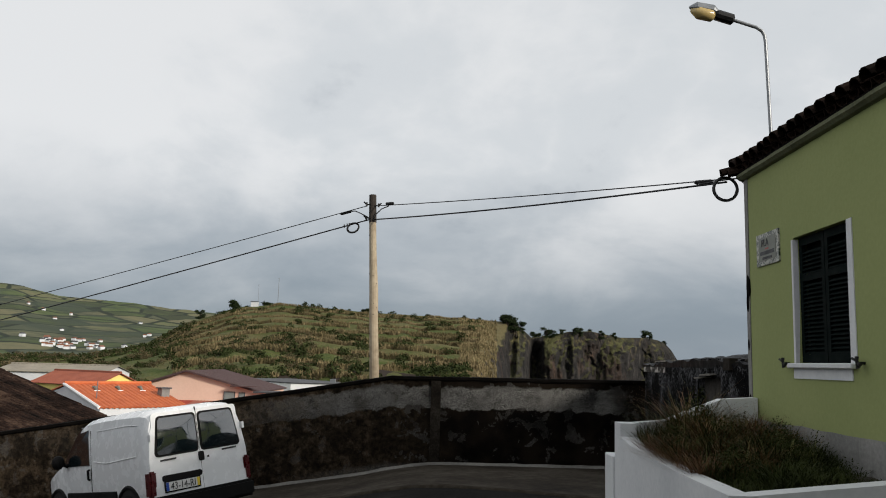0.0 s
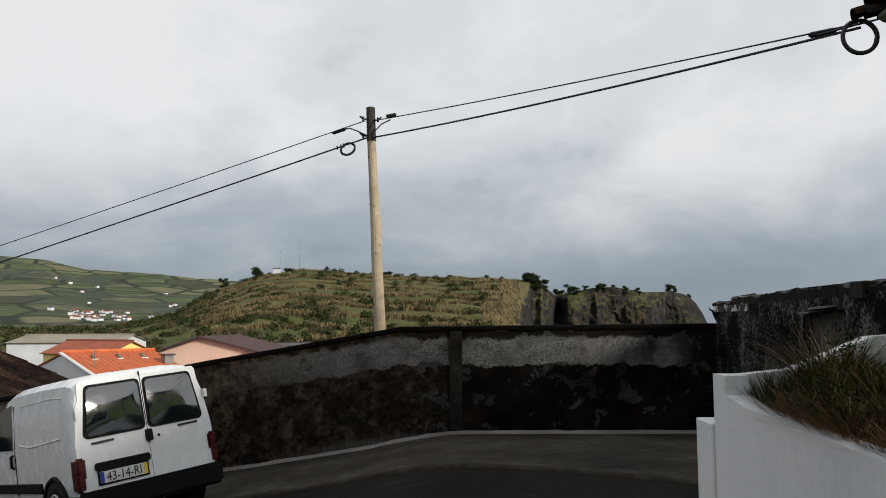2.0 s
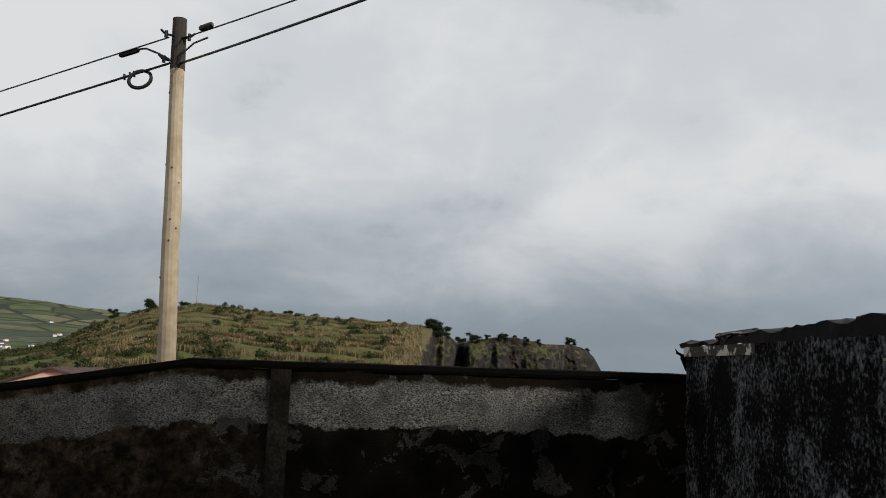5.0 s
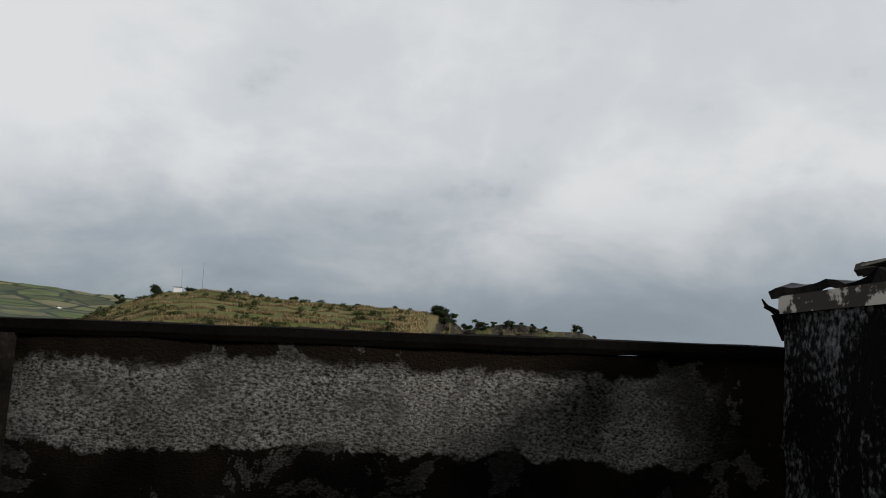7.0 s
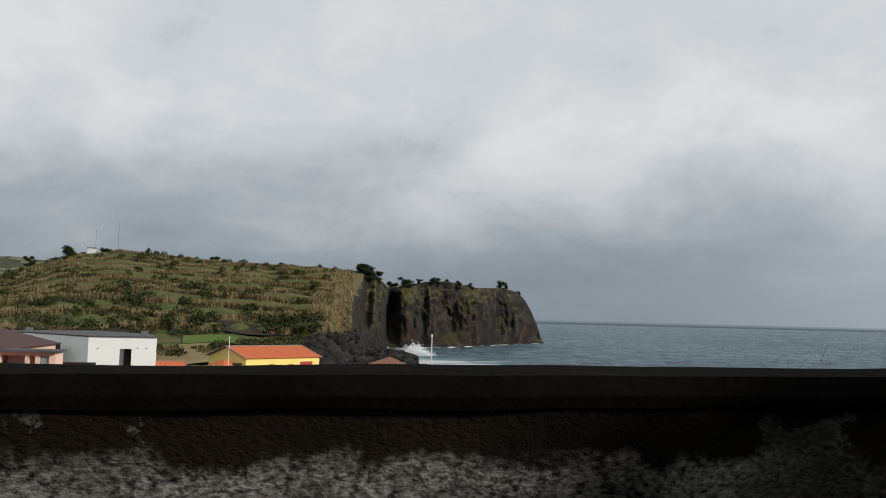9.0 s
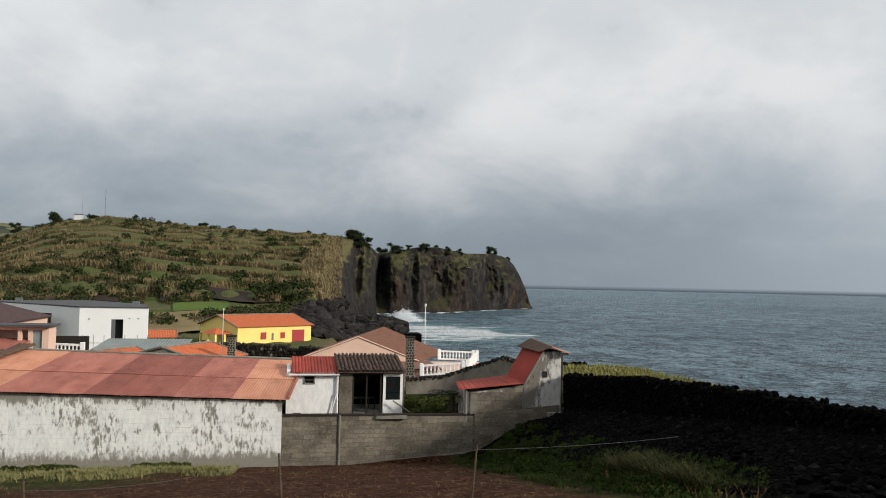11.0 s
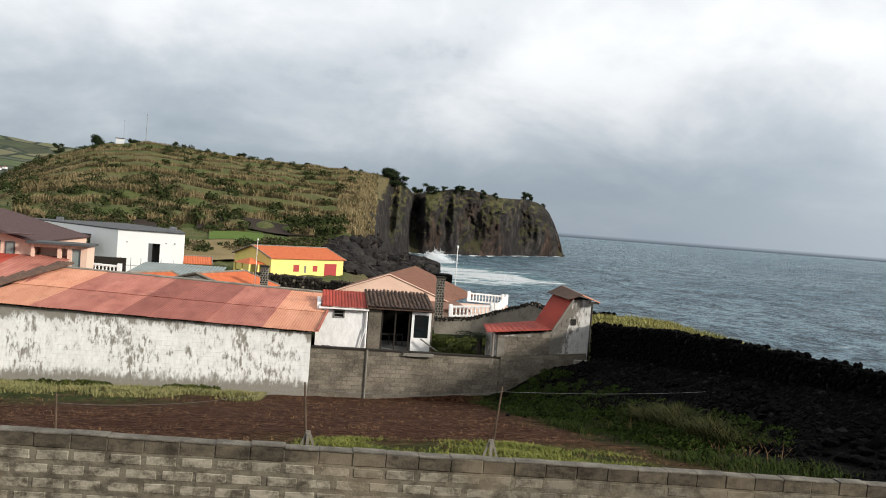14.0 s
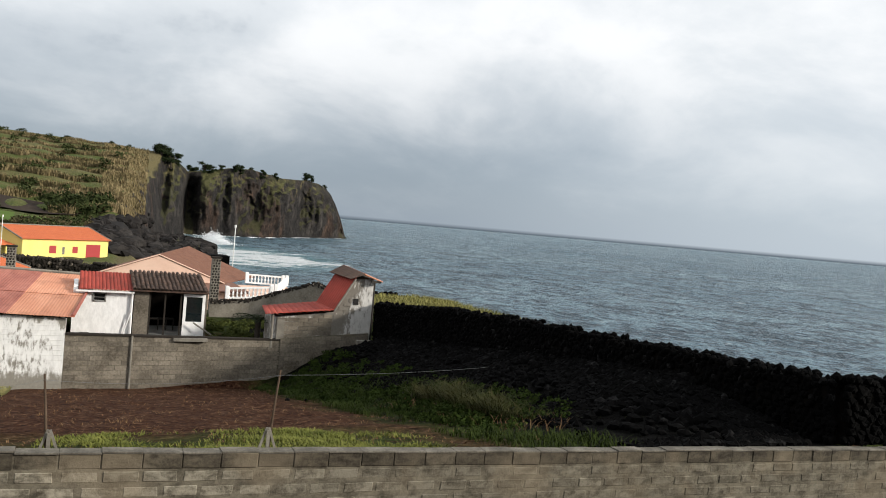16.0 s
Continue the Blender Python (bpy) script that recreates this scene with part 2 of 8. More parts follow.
def make_hill():
    s = Nodes("terraced_pasture", 0.95, 0, 0.15)
    p = s.pos()
    g = s.n("ShaderNodeNewGeometry")
    nz = s.xyz(g.outputs["Normal"])[2]
    a = s.noise(s.pos(0.6, 1.0, 3.0), 0.016, 5.0, 0.6)
    b = s.noise(p, 0.12, 6.0, 0.68)
    f = s.noise(p, 0.7, 4.0, 0.65)
    mix = s.math("ADD", s.math("MULTIPLY", a, 0.5), s.math("MULTIPLY", b, 0.5))
    grass = s.ramp(mix, ((0.042, 0.066, 0.013), (0.068, 0.088, 0.021), (0.105, 0.102, 0.036), (0.145, 0.120, 0.054)), 0.36, 0.64)
    grass = s.mix(s.math("MULTIPLY", s.step(f, 0.45, 0.7), 0.55), grass, (0.05, 0.052, 0.025))
    crag = s.noise(s.pos(1.0, 1.0, 0.8), 0.13, 9.0, 0.72, 0.4)
    grey = s.ramp(crag, ((0.005, 0.0048, 0.0048), (0.022, 0.020, 0.0185), (0.068, 0.060, 0.053)), 0.36, 0.70)
    rust = s.ramp(crag, ((0.008, 0.006, 0.005), (0.036, 0.024, 0.018), (0.115, 0.070, 0.046)), 0.36, 0.70)
    rock = s.mix(s.step(s.noise(s.pos(1.0, 1.0, 0.6), 0.028, 4.0, 0.6), 0.47, 0.62), grey, rust)
    moss = s.mix(f, (0.022, 0.025, 0.010), (0.060, 0.057, 0.023))
    rock = s.mix(s.math("MULTIPLY", s.step(s.math("ADD", nz, s.math("MULTIPLY", b, 0.5)), 0.60, 0.82), 0.65), rock, moss)
    x, y, z = s.xyz(p)
    dry = s.mix(b, (0.145, 0.108, 0.056), (0.075, 0.072, 0.032))
    rock = s.mix(s.math("MULTIPLY", s.step(b, 0.52, 0.66), s.step(s.math("ADD", z, s.math("MULTIPLY", a, 26.0)), 24.0, 36.0)), rock, dry)
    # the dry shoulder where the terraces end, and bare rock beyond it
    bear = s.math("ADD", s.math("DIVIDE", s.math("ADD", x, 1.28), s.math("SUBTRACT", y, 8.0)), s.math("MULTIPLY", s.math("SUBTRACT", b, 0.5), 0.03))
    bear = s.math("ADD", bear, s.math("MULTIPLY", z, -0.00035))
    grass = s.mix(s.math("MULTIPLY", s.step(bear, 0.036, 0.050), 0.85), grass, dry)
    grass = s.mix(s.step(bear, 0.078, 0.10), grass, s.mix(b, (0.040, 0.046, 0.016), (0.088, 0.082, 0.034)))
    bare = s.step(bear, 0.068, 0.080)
    steep = s.step(s.math("ADD", nz, s.math("MULTIPLY", s.math("SUBTRACT", b, 0.5), 0.22)), 0.46, 0.60)
    shore = s.step(s.math("ADD", z, s.math("MULTIPLY", b, 6.0)), -9.5, -6.5)
    cap = s.math("MULTIPLY", s.step(s.math("ADD", nz, s.math("MULTIPLY", s.math("SUBTRACT", b, 0.5), 0.3)), 0.58, 0.74), s.step(z, 6.0, 18.0))
    keep = s.math("MULTIPLY", s.math("MULTIPLY", steep, shore), s.math("MAXIMUM", s.math("SUBTRACT", 1.0, bare), cap))
    col = s.mix(keep, rock, grass)
    return s.done(col, s.math("ADD", f, crag), 0.8, 1.2)


def make_far_hill():
    s = Nodes("far_pastures", 1.0, 0, 0.1)
    p = s.pos()
    v = s.n("ShaderNodeTexVoronoi")
    s.put(v.inputs["Vector"], s.pos(1.0, 0.55, 1.0))
    v.inputs["Scale"].default_value = 0.012
    k = s.xyz(v.outputs["Color"])[0]
    b = s.noise(p, 0.02, 6.0, 0.65)
    c = s.ramp(s.math("ADD", s.math("MULTIPLY", k, 0.55), s.math("MULTIPLY", b, 0.45)),
               ((0.050, 0.058, 0.034), (0.078, 0.104, 0.044), (0.150, 0.140, 0.080), (0.070, 0.080, 0.052)), 0.25, 0.70)
    v2 = s.n("ShaderNodeTexVoronoi")
    v2.feature = "DISTANCE_TO_EDGE"
    s.put(v2.inputs["Vector"], s.pos(1.0, 0.55, 1.0))
    v2.inputs["Scale"].default_value = 0.012
    hedge = s.step(s.math("ADD", v2.outputs["Distance"], s.math("MULTIPLY", b, 0.10)), 0.08, 0.13)
    c = s.mix(hedge, (0.026, 0.034, 0.024), c)
    wood = s.step(s.noise(p, 0.0045, 4.0), 0.52, 0.60)
    c = s.mix(s.math("MULTIPLY", wood, 0.8), c, (0.05, 0.062, 0.045))
    return s.done(c, b, 0.4, 4.0)


def make_sea():
    s = Nodes("sea_water", 0.32, 0, 0.10)
    s.b.inputs["IOR"].default_value = 1.33
    p = s.pos()
    x, y, z = s.xyz(p)
    w0 = s.noise(s.pos(1.0, 0.9, 1.0), 1.9, 4.0, 0.60, 0.3)
    w1 = s.noise(s.pos(1.0, 0.85, 1.0), 0.62, 5.0, 0.62, 0.4)
    w2 = s.noise(s.pos(1.0, 0.8, 1.0), 0.19, 6.0, 0.64, 0.5)
    w3 = s.noise(s.pos(1.0, 0.7, 1.0), 0.055, 6.0, 0.66, 0.5)
    big = s.noise(p, 0.004, 3.0)
    # sky sheen and dark wave faces are coloured in by noise, not reflected
    wave_shade = s.mix(s.step(big, 0.3, 0.7), (0.016, 0.036, 0.054), (0.030, 0.062, 0.086))
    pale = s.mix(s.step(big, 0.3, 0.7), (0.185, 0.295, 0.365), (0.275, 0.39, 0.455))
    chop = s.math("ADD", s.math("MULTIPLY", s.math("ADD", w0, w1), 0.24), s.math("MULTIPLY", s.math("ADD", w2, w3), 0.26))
    col = s.mix(s.step(chop, 0.450, 0.545), wave_shade, pale)
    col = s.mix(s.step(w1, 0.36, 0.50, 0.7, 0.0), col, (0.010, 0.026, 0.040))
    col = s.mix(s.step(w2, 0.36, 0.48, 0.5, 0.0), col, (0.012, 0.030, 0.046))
    # surf: breaking water off the rocks
    ex = s.math("DIVIDE", s.math("SUBTRACT", x, 62.0), 62.0)
    ey = s.math("DIVIDE", s.math("SUBTRACT", y, 385.0), 105.0)
    r = s.math("SQRT", s.math("ADD", s.math("MULTIPLY", ex, ex), s.math("MULTIPLY", ey, ey)))
    near = s.step(r, 1.0, 0.25)
    sn = s.noise(s.pos(0.5, 1.0, 1.0), 0.06, 8.0, 0.7, 0.6)
    teal = s.mix(near, col, (0.08, 0.24, 0.27))
    foam = s.step(s.math("ADD", sn, s.math("MULTIPLY", near, 0.20)), 0.60, 0.66)
    foam = s.math("MULTIPLY", foam, s.step(near, 0.02, 0.2))
    caps = s.math("MAXIMUM", s.step(s.noise(s.pos(1.0, 0.8, 1.0), 0.11, 7.0, 0.66, 0.5), 0.675, 0.70), s.step(s.noise(s.pos(1.0, 0.6, 1.0), 0.045, 7.0, 0.70, 0.5), 0.69, 0.71))
    f = s.math("MAXIMUM", foam, s.math("MULTIPLY", caps, 0.75))
    h = s.math("ADD", s.math("MULTIPLY", w1, 0.4), w2)
    return s.done(s.mix(f, teal, (0.78, 0.82, 0.84)), h, 1.0, 9.0, s.step(f, 0.0, 1.0, 0.34, 0.9))


def make_field():
    s = Nodes("ploughed_soil", 0.97, 0, 0.05)
    p = s.pos()
    x, y, z = s.xyz(p)
    a = s.noise(p, 0.35, 4.0, 0.6)
    b = s.noise(p, 6.0, 5.0, 0.7)
    c = s.noise(p, 2.2, 5.0, 0.65)
    soil = s.ramp(s.math("ADD", s.math("MULTIPLY", b, 0.7), s.math("MULTIPLY", c, 0.3)), ((0.010, 0.0045, 0.003), (0.060, 0.027, 0.015), (0.19, 0.125, 0.075)), 0.38, 0.70)
    right = s.step(s.math("ADD", x, s.math("MULTIPLY", a, 6.0)), 8.6, 11.0)
    left = s.math("MULTIPLY", s.step(s.math("ADD", y, s.math("MULTIPLY", a, 7.0)), 36.5, 41.0), s.step(s.math("ADD", x, s.math("MULTIPLY", a, 9.0)), 0.0, -4.0))
    near = s.math("MULTIPLY", s.step(s.math("ADD", y, s.math("MULTIPLY", a, 4.0)), 30.0, 26.5), s.math("MULTIPLY", s.step(x, -3.5, -0.5), s.step(s.math("ADD", x, s.math("MULTIPLY", a, 4.0)), 9.0, 7.0)))
    far = s.step(y, 52.0, 54.0)
    g = s.math("MAXIMUM", s.math("MAXIMUM", right, left), s.math("MAXIMUM", near, far))
    g = s.math("MULTIPLY", g, s.step(y, 20.5, 20.9))
    g = s.math("MULTIPLY", g, s.step(c, 0.30, 0.48))
    grass = s.ramp(c, ((0.010, 0.018, 0.005), (0.028, 0.039, 0.009), (0.070, 0.072, 0.022)), 0.35, 0.72)
    # the lava wall's shade on the bank, put into the soil colour as near-black
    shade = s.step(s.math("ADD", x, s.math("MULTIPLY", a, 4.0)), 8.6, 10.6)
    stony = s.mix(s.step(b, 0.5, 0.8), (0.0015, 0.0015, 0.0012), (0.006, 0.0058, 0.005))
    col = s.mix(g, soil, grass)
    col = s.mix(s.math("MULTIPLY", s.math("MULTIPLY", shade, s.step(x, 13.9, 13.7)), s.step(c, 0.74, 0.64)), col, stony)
    return s.done(col, s.math("ADD", b, c), 1.0, 0.10)


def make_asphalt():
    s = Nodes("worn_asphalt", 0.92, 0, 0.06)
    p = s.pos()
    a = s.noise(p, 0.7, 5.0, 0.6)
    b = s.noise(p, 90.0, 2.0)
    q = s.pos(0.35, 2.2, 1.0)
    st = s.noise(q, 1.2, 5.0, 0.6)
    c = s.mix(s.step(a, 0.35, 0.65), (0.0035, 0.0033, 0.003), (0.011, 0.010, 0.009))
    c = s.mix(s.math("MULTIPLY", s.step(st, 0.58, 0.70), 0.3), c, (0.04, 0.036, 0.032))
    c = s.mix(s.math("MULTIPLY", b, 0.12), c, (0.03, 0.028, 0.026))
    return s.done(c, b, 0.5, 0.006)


def make_corrugated(name, cols, pitch=0.0, rough=0.6):
    s = Nodes(name, rough + 0.15, 0, 0.15)
    p = s.pos()
    a = s.noise(s.pos(1.0, 0.25, 1.0), 1.4, 5.0, 0.6)
    b = s.noise(p, 12.0, 4.0)
    c = s.ramp(s.math("ADD", s.math("MULTIPLY", a, 0.7), s.math("MULTIPLY", b, 0.3)), cols, 0.32, 0.68)
    stain = s.step(s.noise(s.pos(1.0, 0.5, 1.0), 0.9, 6.0, 0.7), 0.50, 0.68)
    c = s.mix(s.math("MULTIPLY", stain, 0.45), c, tuple(k * 0.55 for k in cols[0]))
    return s.done(s.vary(c, 0.10), b, 0.15, 0.01)


M = {
    "wall": make_street_wall(),
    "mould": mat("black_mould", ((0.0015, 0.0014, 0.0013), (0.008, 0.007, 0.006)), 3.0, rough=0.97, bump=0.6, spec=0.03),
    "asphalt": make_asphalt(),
    "repair": mat("dark_stained_repair", ((0.004, 0.0037, 0.0033), (0.018, 0.015, 0.012), (0.05, 0.045, 0.038)), 2.2, fine=16, rough=0.96, bump=0.6, lo=0.32, hi=0.7, spec=0.03),
    "apron": mat("worn_concrete_apron", ((0.011, 0.009, 0.007), (0.035, 0.029, 0.022), (0.07, 0.062, 0.05)), 0.8, fine=9, rough=0.9, bump=0.4, lo=0.34, hi=0.66, spec=0.1),
    "gutter": mat("pale_cement", ((0.07, 0.066, 0.06), (0.24, 0.23, 0.21)), 1.4, bump=0.4),
    "white": mat("white_masonry_paint", ((0.50, 0.52, 0.54), (0.66, 0.67, 0.68)), 0.9, fine=20, rough=0.75, bump=0.15, lo=0.25, hi=0.6),
    "green": mat("pale_green_render", ((0.235, 0.275, 0.10), (0.295, 0.33, 0.13)), 0.7, fine=30, rough=0.85, bump=0.2),
    "cornice": mat("stained_green_cornice", ((0.05, 0.055, 0.03), (0.17, 0.18, 0.10)), 1.6, fine=18, rough=0.9, bump=0.3),
    "cement": mat("grey_cement", ((0.12, 0.12, 0.115), (0.29, 0.285, 0.27)), 1.6, bump=0.4),
    "darktile": mat("black_clay_tile", ((0.005, 0.0045, 0.004), (0.030, 0.018, 0.013)), 3.0, rough=0.92, bump=0.4, vary=0.3, spec=0.05),
    "oldtile": mat("lichened_black_tile", ((0.005, 0.004, 0.0035), (0.022, 0.013, 0.010), (0.075, 0.048, 0.034)), 1.3, fine=9, rough=0.95, bump=0.5, vary=0.4, lo=0.38, hi=0.68, spec=0.04),
    "tile": mat("orange_clay_tile", ((0.36, 0.075, 0.025), (0.56, 0.15, 0.05)), 2.0, rough=0.8, bump=0.3, vary=0.12),
    "browntile": mat("brown_clay_tile", ((0.10, 0.042, 0.026), (0.22, 0.10, 0.06)), 2.0, rough=0.8, bump=0.3, vary=0.15),
    "mosstile": mat("mossy_clay_tile", ((0.022, 0.016, 0.012), (0.11, 0.062, 0.042)), 4.0, rough=0.9, bump=0.5, vary=0.3),
    "peeltile": mat("purple_brown_tile", ((0.05, 0.028, 0.028), (0.085, 0.05, 0.048)), 1.5, rough=0.8, bump=0.3, vary=0.15),
    "shutter": plain("dark_green_shutter_paint", (0.003, 0.0065, 0.006), 0.7, 0, 0.04),
    "iron": plain("black_iron", (0.012, 0.012, 0.012), 0.5, 0.6),
    "galv": plain("galvanised_steel", (0.23, 0.24, 0.25), 0.45, 0.7),
    "cable": plain("black_cable_rubber", (0.010, 0.010, 0.011), 0.6),
    "pole": mat("weathered_pine_pole", ((0.22, 0.17, 0.11), (0.46, 0.38, 0.27)), 1.2, fine=8, rough=0.85, bump=0.3),
    "poletop": mat("tarred_pine", ((0.02, 0.017, 0.014), (0.06, 0.045, 0.035)), 3.0, rough=0.9),
    "tarp": plain("black_plastic_sheet", (0.005, 0.005, 0.006), 0.55, 0, 0.12),
    "wood": mat("grey_weathered_board", ((0.02, 0.018, 0.016), (0.075, 0.068, 0.06)), 2.0, bump=0.5, spec=0.1),
    "twig": mat("weathered_brown_stake", ((0.045, 0.030, 0.020), (0.14, 0.10, 0.07)), 3.0, rough=0.9, bump=0.4, spec=0.1),
    "vanpaint": plain("white_car_paint", (0.80, 0.81, 0.82), 0.25, 0, 0.5, 0.03),
    "glass": plain("dark_tinted_glass", (0.006, 0.011, 0.013), 0.04, 0, 1.0),
    "blackplastic": plain("black_bumper_plastic", (0.006, 0.006, 0.006), 0.7, 0, 0.15),
    "redlens": plain("red_lamp_lens", (0.065, 0.004, 0.006), 0.3),
    "plate": plain("reflective_number_plate", (0.72, 0.72, 0.70), 0.4),
    "plateblue": plain("plate_blue_band", (0.02, 0.07, 0.35), 0.4),
    "plateyellow": plain("plate_yellow_band", (0.75, 0.55, 0.05), 0.4),
    "ink": plain("black_lettering", (0.012, 0.012, 0.014), 0.5),
    "inkred": plain("red_lettering", (0.35, 0.05, 0.04), 0.5),
    "rubber": plain("tyre_rubber", (0.007, 0.007, 0.007), 0.85, 0, 0.1),
    "rim": plain("grey_wheel_rim", (0.42, 0.43, 0.44), 0.35, 0.6),
    "tileplaque": mat("glazed_tile_plaque", ((0.10, 0.11, 0.088), (0.19, 0.195, 0.16)), 6.0, rough=0.4, bump=0.1),
    "plaqueedge": mat("dark_olive_tile_border", ((0.03, 0.045, 0.03), (0.42, 0.41, 0.36)), 22.0, fine=2, rough=0.3, lo=0.42, hi=0.56),
    "soil": mat("dark_soil", ((0.012, 0.01, 0.008), (0.04, 0.03, 0.02)), 4.0, bump=0.8),
    "blade": mat("green_grass_blade", ((0.006, 0.011, 0.003), (0.046, 0.056, 0.013)), 2.5, rough=0.8, bump=0.0, spec=0.1),
    "bankblade": mat("bank_grass_blade", ((0.008, 0.016, 0.004), (0.050, 0.068, 0.014)), 2.0, rough=0.85, bump=0.0, spec=0.06),
    "tussock": mat("tussock_grass_blade", ((0.008, 0.013, 0.004), (0.034, 0.037, 0.012), (0.088, 0.070, 0.030)), 1.6, rough=0.85, bump=0.0, spec=0.08),
    "edgeblade": mat("short_sunlit_grass_blade", ((0.050, 0.070, 0.012), (0.20, 0.20, 0.050)), 0.9, rough=0.8, bump=0.0, spec=0.1),
    "dry": mat("dry_grass_blade", ((0.045, 0.018, 0.007), (0.125, 0.060, 0.022), (0.30, 0.20, 0.085)), 2.5, rough=0.8, bump=0.0),
    "leaf": mat("dark_leaf", ((0.005, 0.009, 0.004), (0.024, 0.034, 0.013)), 0.4, rough=0.9, bump=0.0, spec=0.08),
    "reed": mat("dry_reed_hedge", ((0.085, 0.071, 0.033), (0.185, 0.147, 0.077), (0.30, 0.235, 0.132)), 0.05, fine=22, rough=0.95, bump=0.0, spec=0.05, lo=0.34, hi=0.68),
    "baretwig": mat("bare_brown_twigs", ((0.032, 0.028, 0.014), (0.085, 0.070, 0.038), (0.15, 0.12, 0.066)), 0.05, fine=22, rough=0.95, bump=0.0, spec=0.05),
    "shorerock": mat("black_shore_lava", ((0.004, 0.004, 0.004), (0.020, 0.018, 0.017), (0.055, 0.050, 0.046)), 0.15, fine=9, rough=0.95, bump=0.4, spec=0.08),
    "bush": mat("coast_shrub", ((0.011, 0.017, 0.006), (0.050, 0.062, 0.022)), 0.3, rough=0.95, bump=0.0, spec=0.05),
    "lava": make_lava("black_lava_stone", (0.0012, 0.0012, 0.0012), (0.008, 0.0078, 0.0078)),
    "rockwall": make_lava("brown_lava_rubble", (0.03, 0.026, 0.022), (0.20, 0.17, 0.14)),
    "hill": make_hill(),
    "farhill": make_far_hill(),
    "sea": make_sea(),
    "field": make_field(),
    "block": make_smeared("concrete_block", (0.30, 0.275, 0.215), (0.058, 0.050, 0.036), 0.12, True),
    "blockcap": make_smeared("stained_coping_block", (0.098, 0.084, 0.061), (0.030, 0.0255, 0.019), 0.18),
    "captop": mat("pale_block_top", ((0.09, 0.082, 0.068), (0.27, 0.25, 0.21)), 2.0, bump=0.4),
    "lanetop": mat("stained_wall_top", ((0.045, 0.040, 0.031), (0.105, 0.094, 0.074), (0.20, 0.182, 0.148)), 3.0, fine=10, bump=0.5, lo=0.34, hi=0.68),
    "mortar": make_smeared("grey_mortar", (0.165, 0.147, 0.11), (0.060, 0.053, 0.040), 0.0),
    "limewash": make_whitewash("flaking_limewash", (0.80, 0.80, 0.78), (0.25, 0.235, 0.20), 0.185, -5.0, -0.62),
    "oldwash": make_whitewash("worn_whitewash_on_block", (0.56, 0.55, 0.525), (0.19, 0.175, 0.15), 0.145, -3.7),
    "greyblock": mat("brown_grey_blockwork", ((0.070, 0.058, 0.042), (0.215, 0.188, 0.148)), 0.7, fine=16, bump=0.5, lo=0.36, hi=0.64, island=0.20),
    "pink": mat("pale_pink_render", ((0.64, 0.43, 0.33), (0.74, 0.52, 0.41)), 0.5, rough=0.85, bump=0.1),
    "yellow": mat("bright_yellow_render", ((0.76, 0.60, 0.17), (0.84, 0.70, 0.24)), 0.5, rough=0.85, bump=0.1),
    "reddoor": plain("red_door_paint", (0.33, 0.025, 0.025), 0.5),
    "slate": mat("dark_grey_roof", ((0.04, 0.042, 0.045), (0.09, 0.092, 0.096)), 1.0, bump=0.1),
    "teal": mat("grey_green_sheet_roof", ((0.15, 0.18, 0.175), (0.24, 0.27, 0.262)), 0.6, bump=0.1),
    "dark": plain("dark_interior", (0.010, 0.009, 0.008), 0.9),
    "corr_orange": make_corrugated("orange_sheet", ((0.45, 0.185, 0.11), (0.58, 0.285, 0.18))),
    "corr_pink": make_corrugated("faded_red_sheet", ((0.27, 0.088, 0.066), (0.43, 0.175, 0.130))),
    "corr_maroon": make_corrugated("maroon_sheet", ((0.21, 0.068, 0.052), (0.31, 0.11, 0.082))),
    "corr_red": make_corrugated("rusty_red_sheet", ((0.22, 0.032, 0.022), (0.46, 0.085, 0.055))),
    "rustbrown": make_corrugated("rust_brown_sheet", ((0.15, 0.028, 0.020), (0.38, 0.062, 0.042))),
    "balus": plain("white_balustrade_paint", (0.76, 0.76, 0.75), 0.7),
    "brightwhite": mat("fresh_white_render", ((0.80, 0.80, 0.79), (0.88, 0.88, 0.87)), 0.4, fine=20, rough=0.85, bump=0.05),
    "amber": plain("amber_lamp_bowl", (0.45, 0.33, 0.13), 0.25),
    "fieldgrass": mat("yellowing_grass_blade", ((0.07, 0.085, 0.02), (0.24, 0.21, 0.08)), 0.8, rough=0.8, bump=0.0),
    "cliffgrass": mat("yellow_green_grass_blade", ((0.10, 0.11, 0.025), (0.27, 0.24, 0.07)), 0.5, rough=0.8, bump=0.0),
    "yardleaf": mat("green_yard_leaf", ((0.012, 0.020, 0.005), (0.080, 0.092, 0.024)), 0.8, rough=0.9, bump=0.0, spec=0.08),
    "shrub": mat("dark_bank_shrub", ((0.006, 0.012, 0.003), (0.040, 0.060, 0.012)), 1.5, rough=0.95, bump=0.0, spec=0.04),
    "foam": mat("white_spray", ((0.75, 0.78, 0.80), (0.86, 0.88, 0.90)), 2.0, rough=0.95, bump=0.0),
}


M["glass"].node_tree.nodes["Principled BSDF"].inputs["IOR"].default_value = 1.95


# ---------------------------------------------------------------- mesh helpers
def link(name, bm, material, smooth=False):
    me = bpy.data.meshes.new(name)
    bmesh.ops.recalc_face_normals(bm, faces=bm.faces)
    bm.to_mesh(me)
    bm.free()
    me.materials.append(material)
    if smooth:
        for poly in me.polygons:
            poly.use_smooth = True
    return new(name, me)


def part(name, bm, material, parent, label="", smooth=False):
    ob = link(name, bm, material, smooth)
    ob.parent = parent
    return tagged(ob, label)


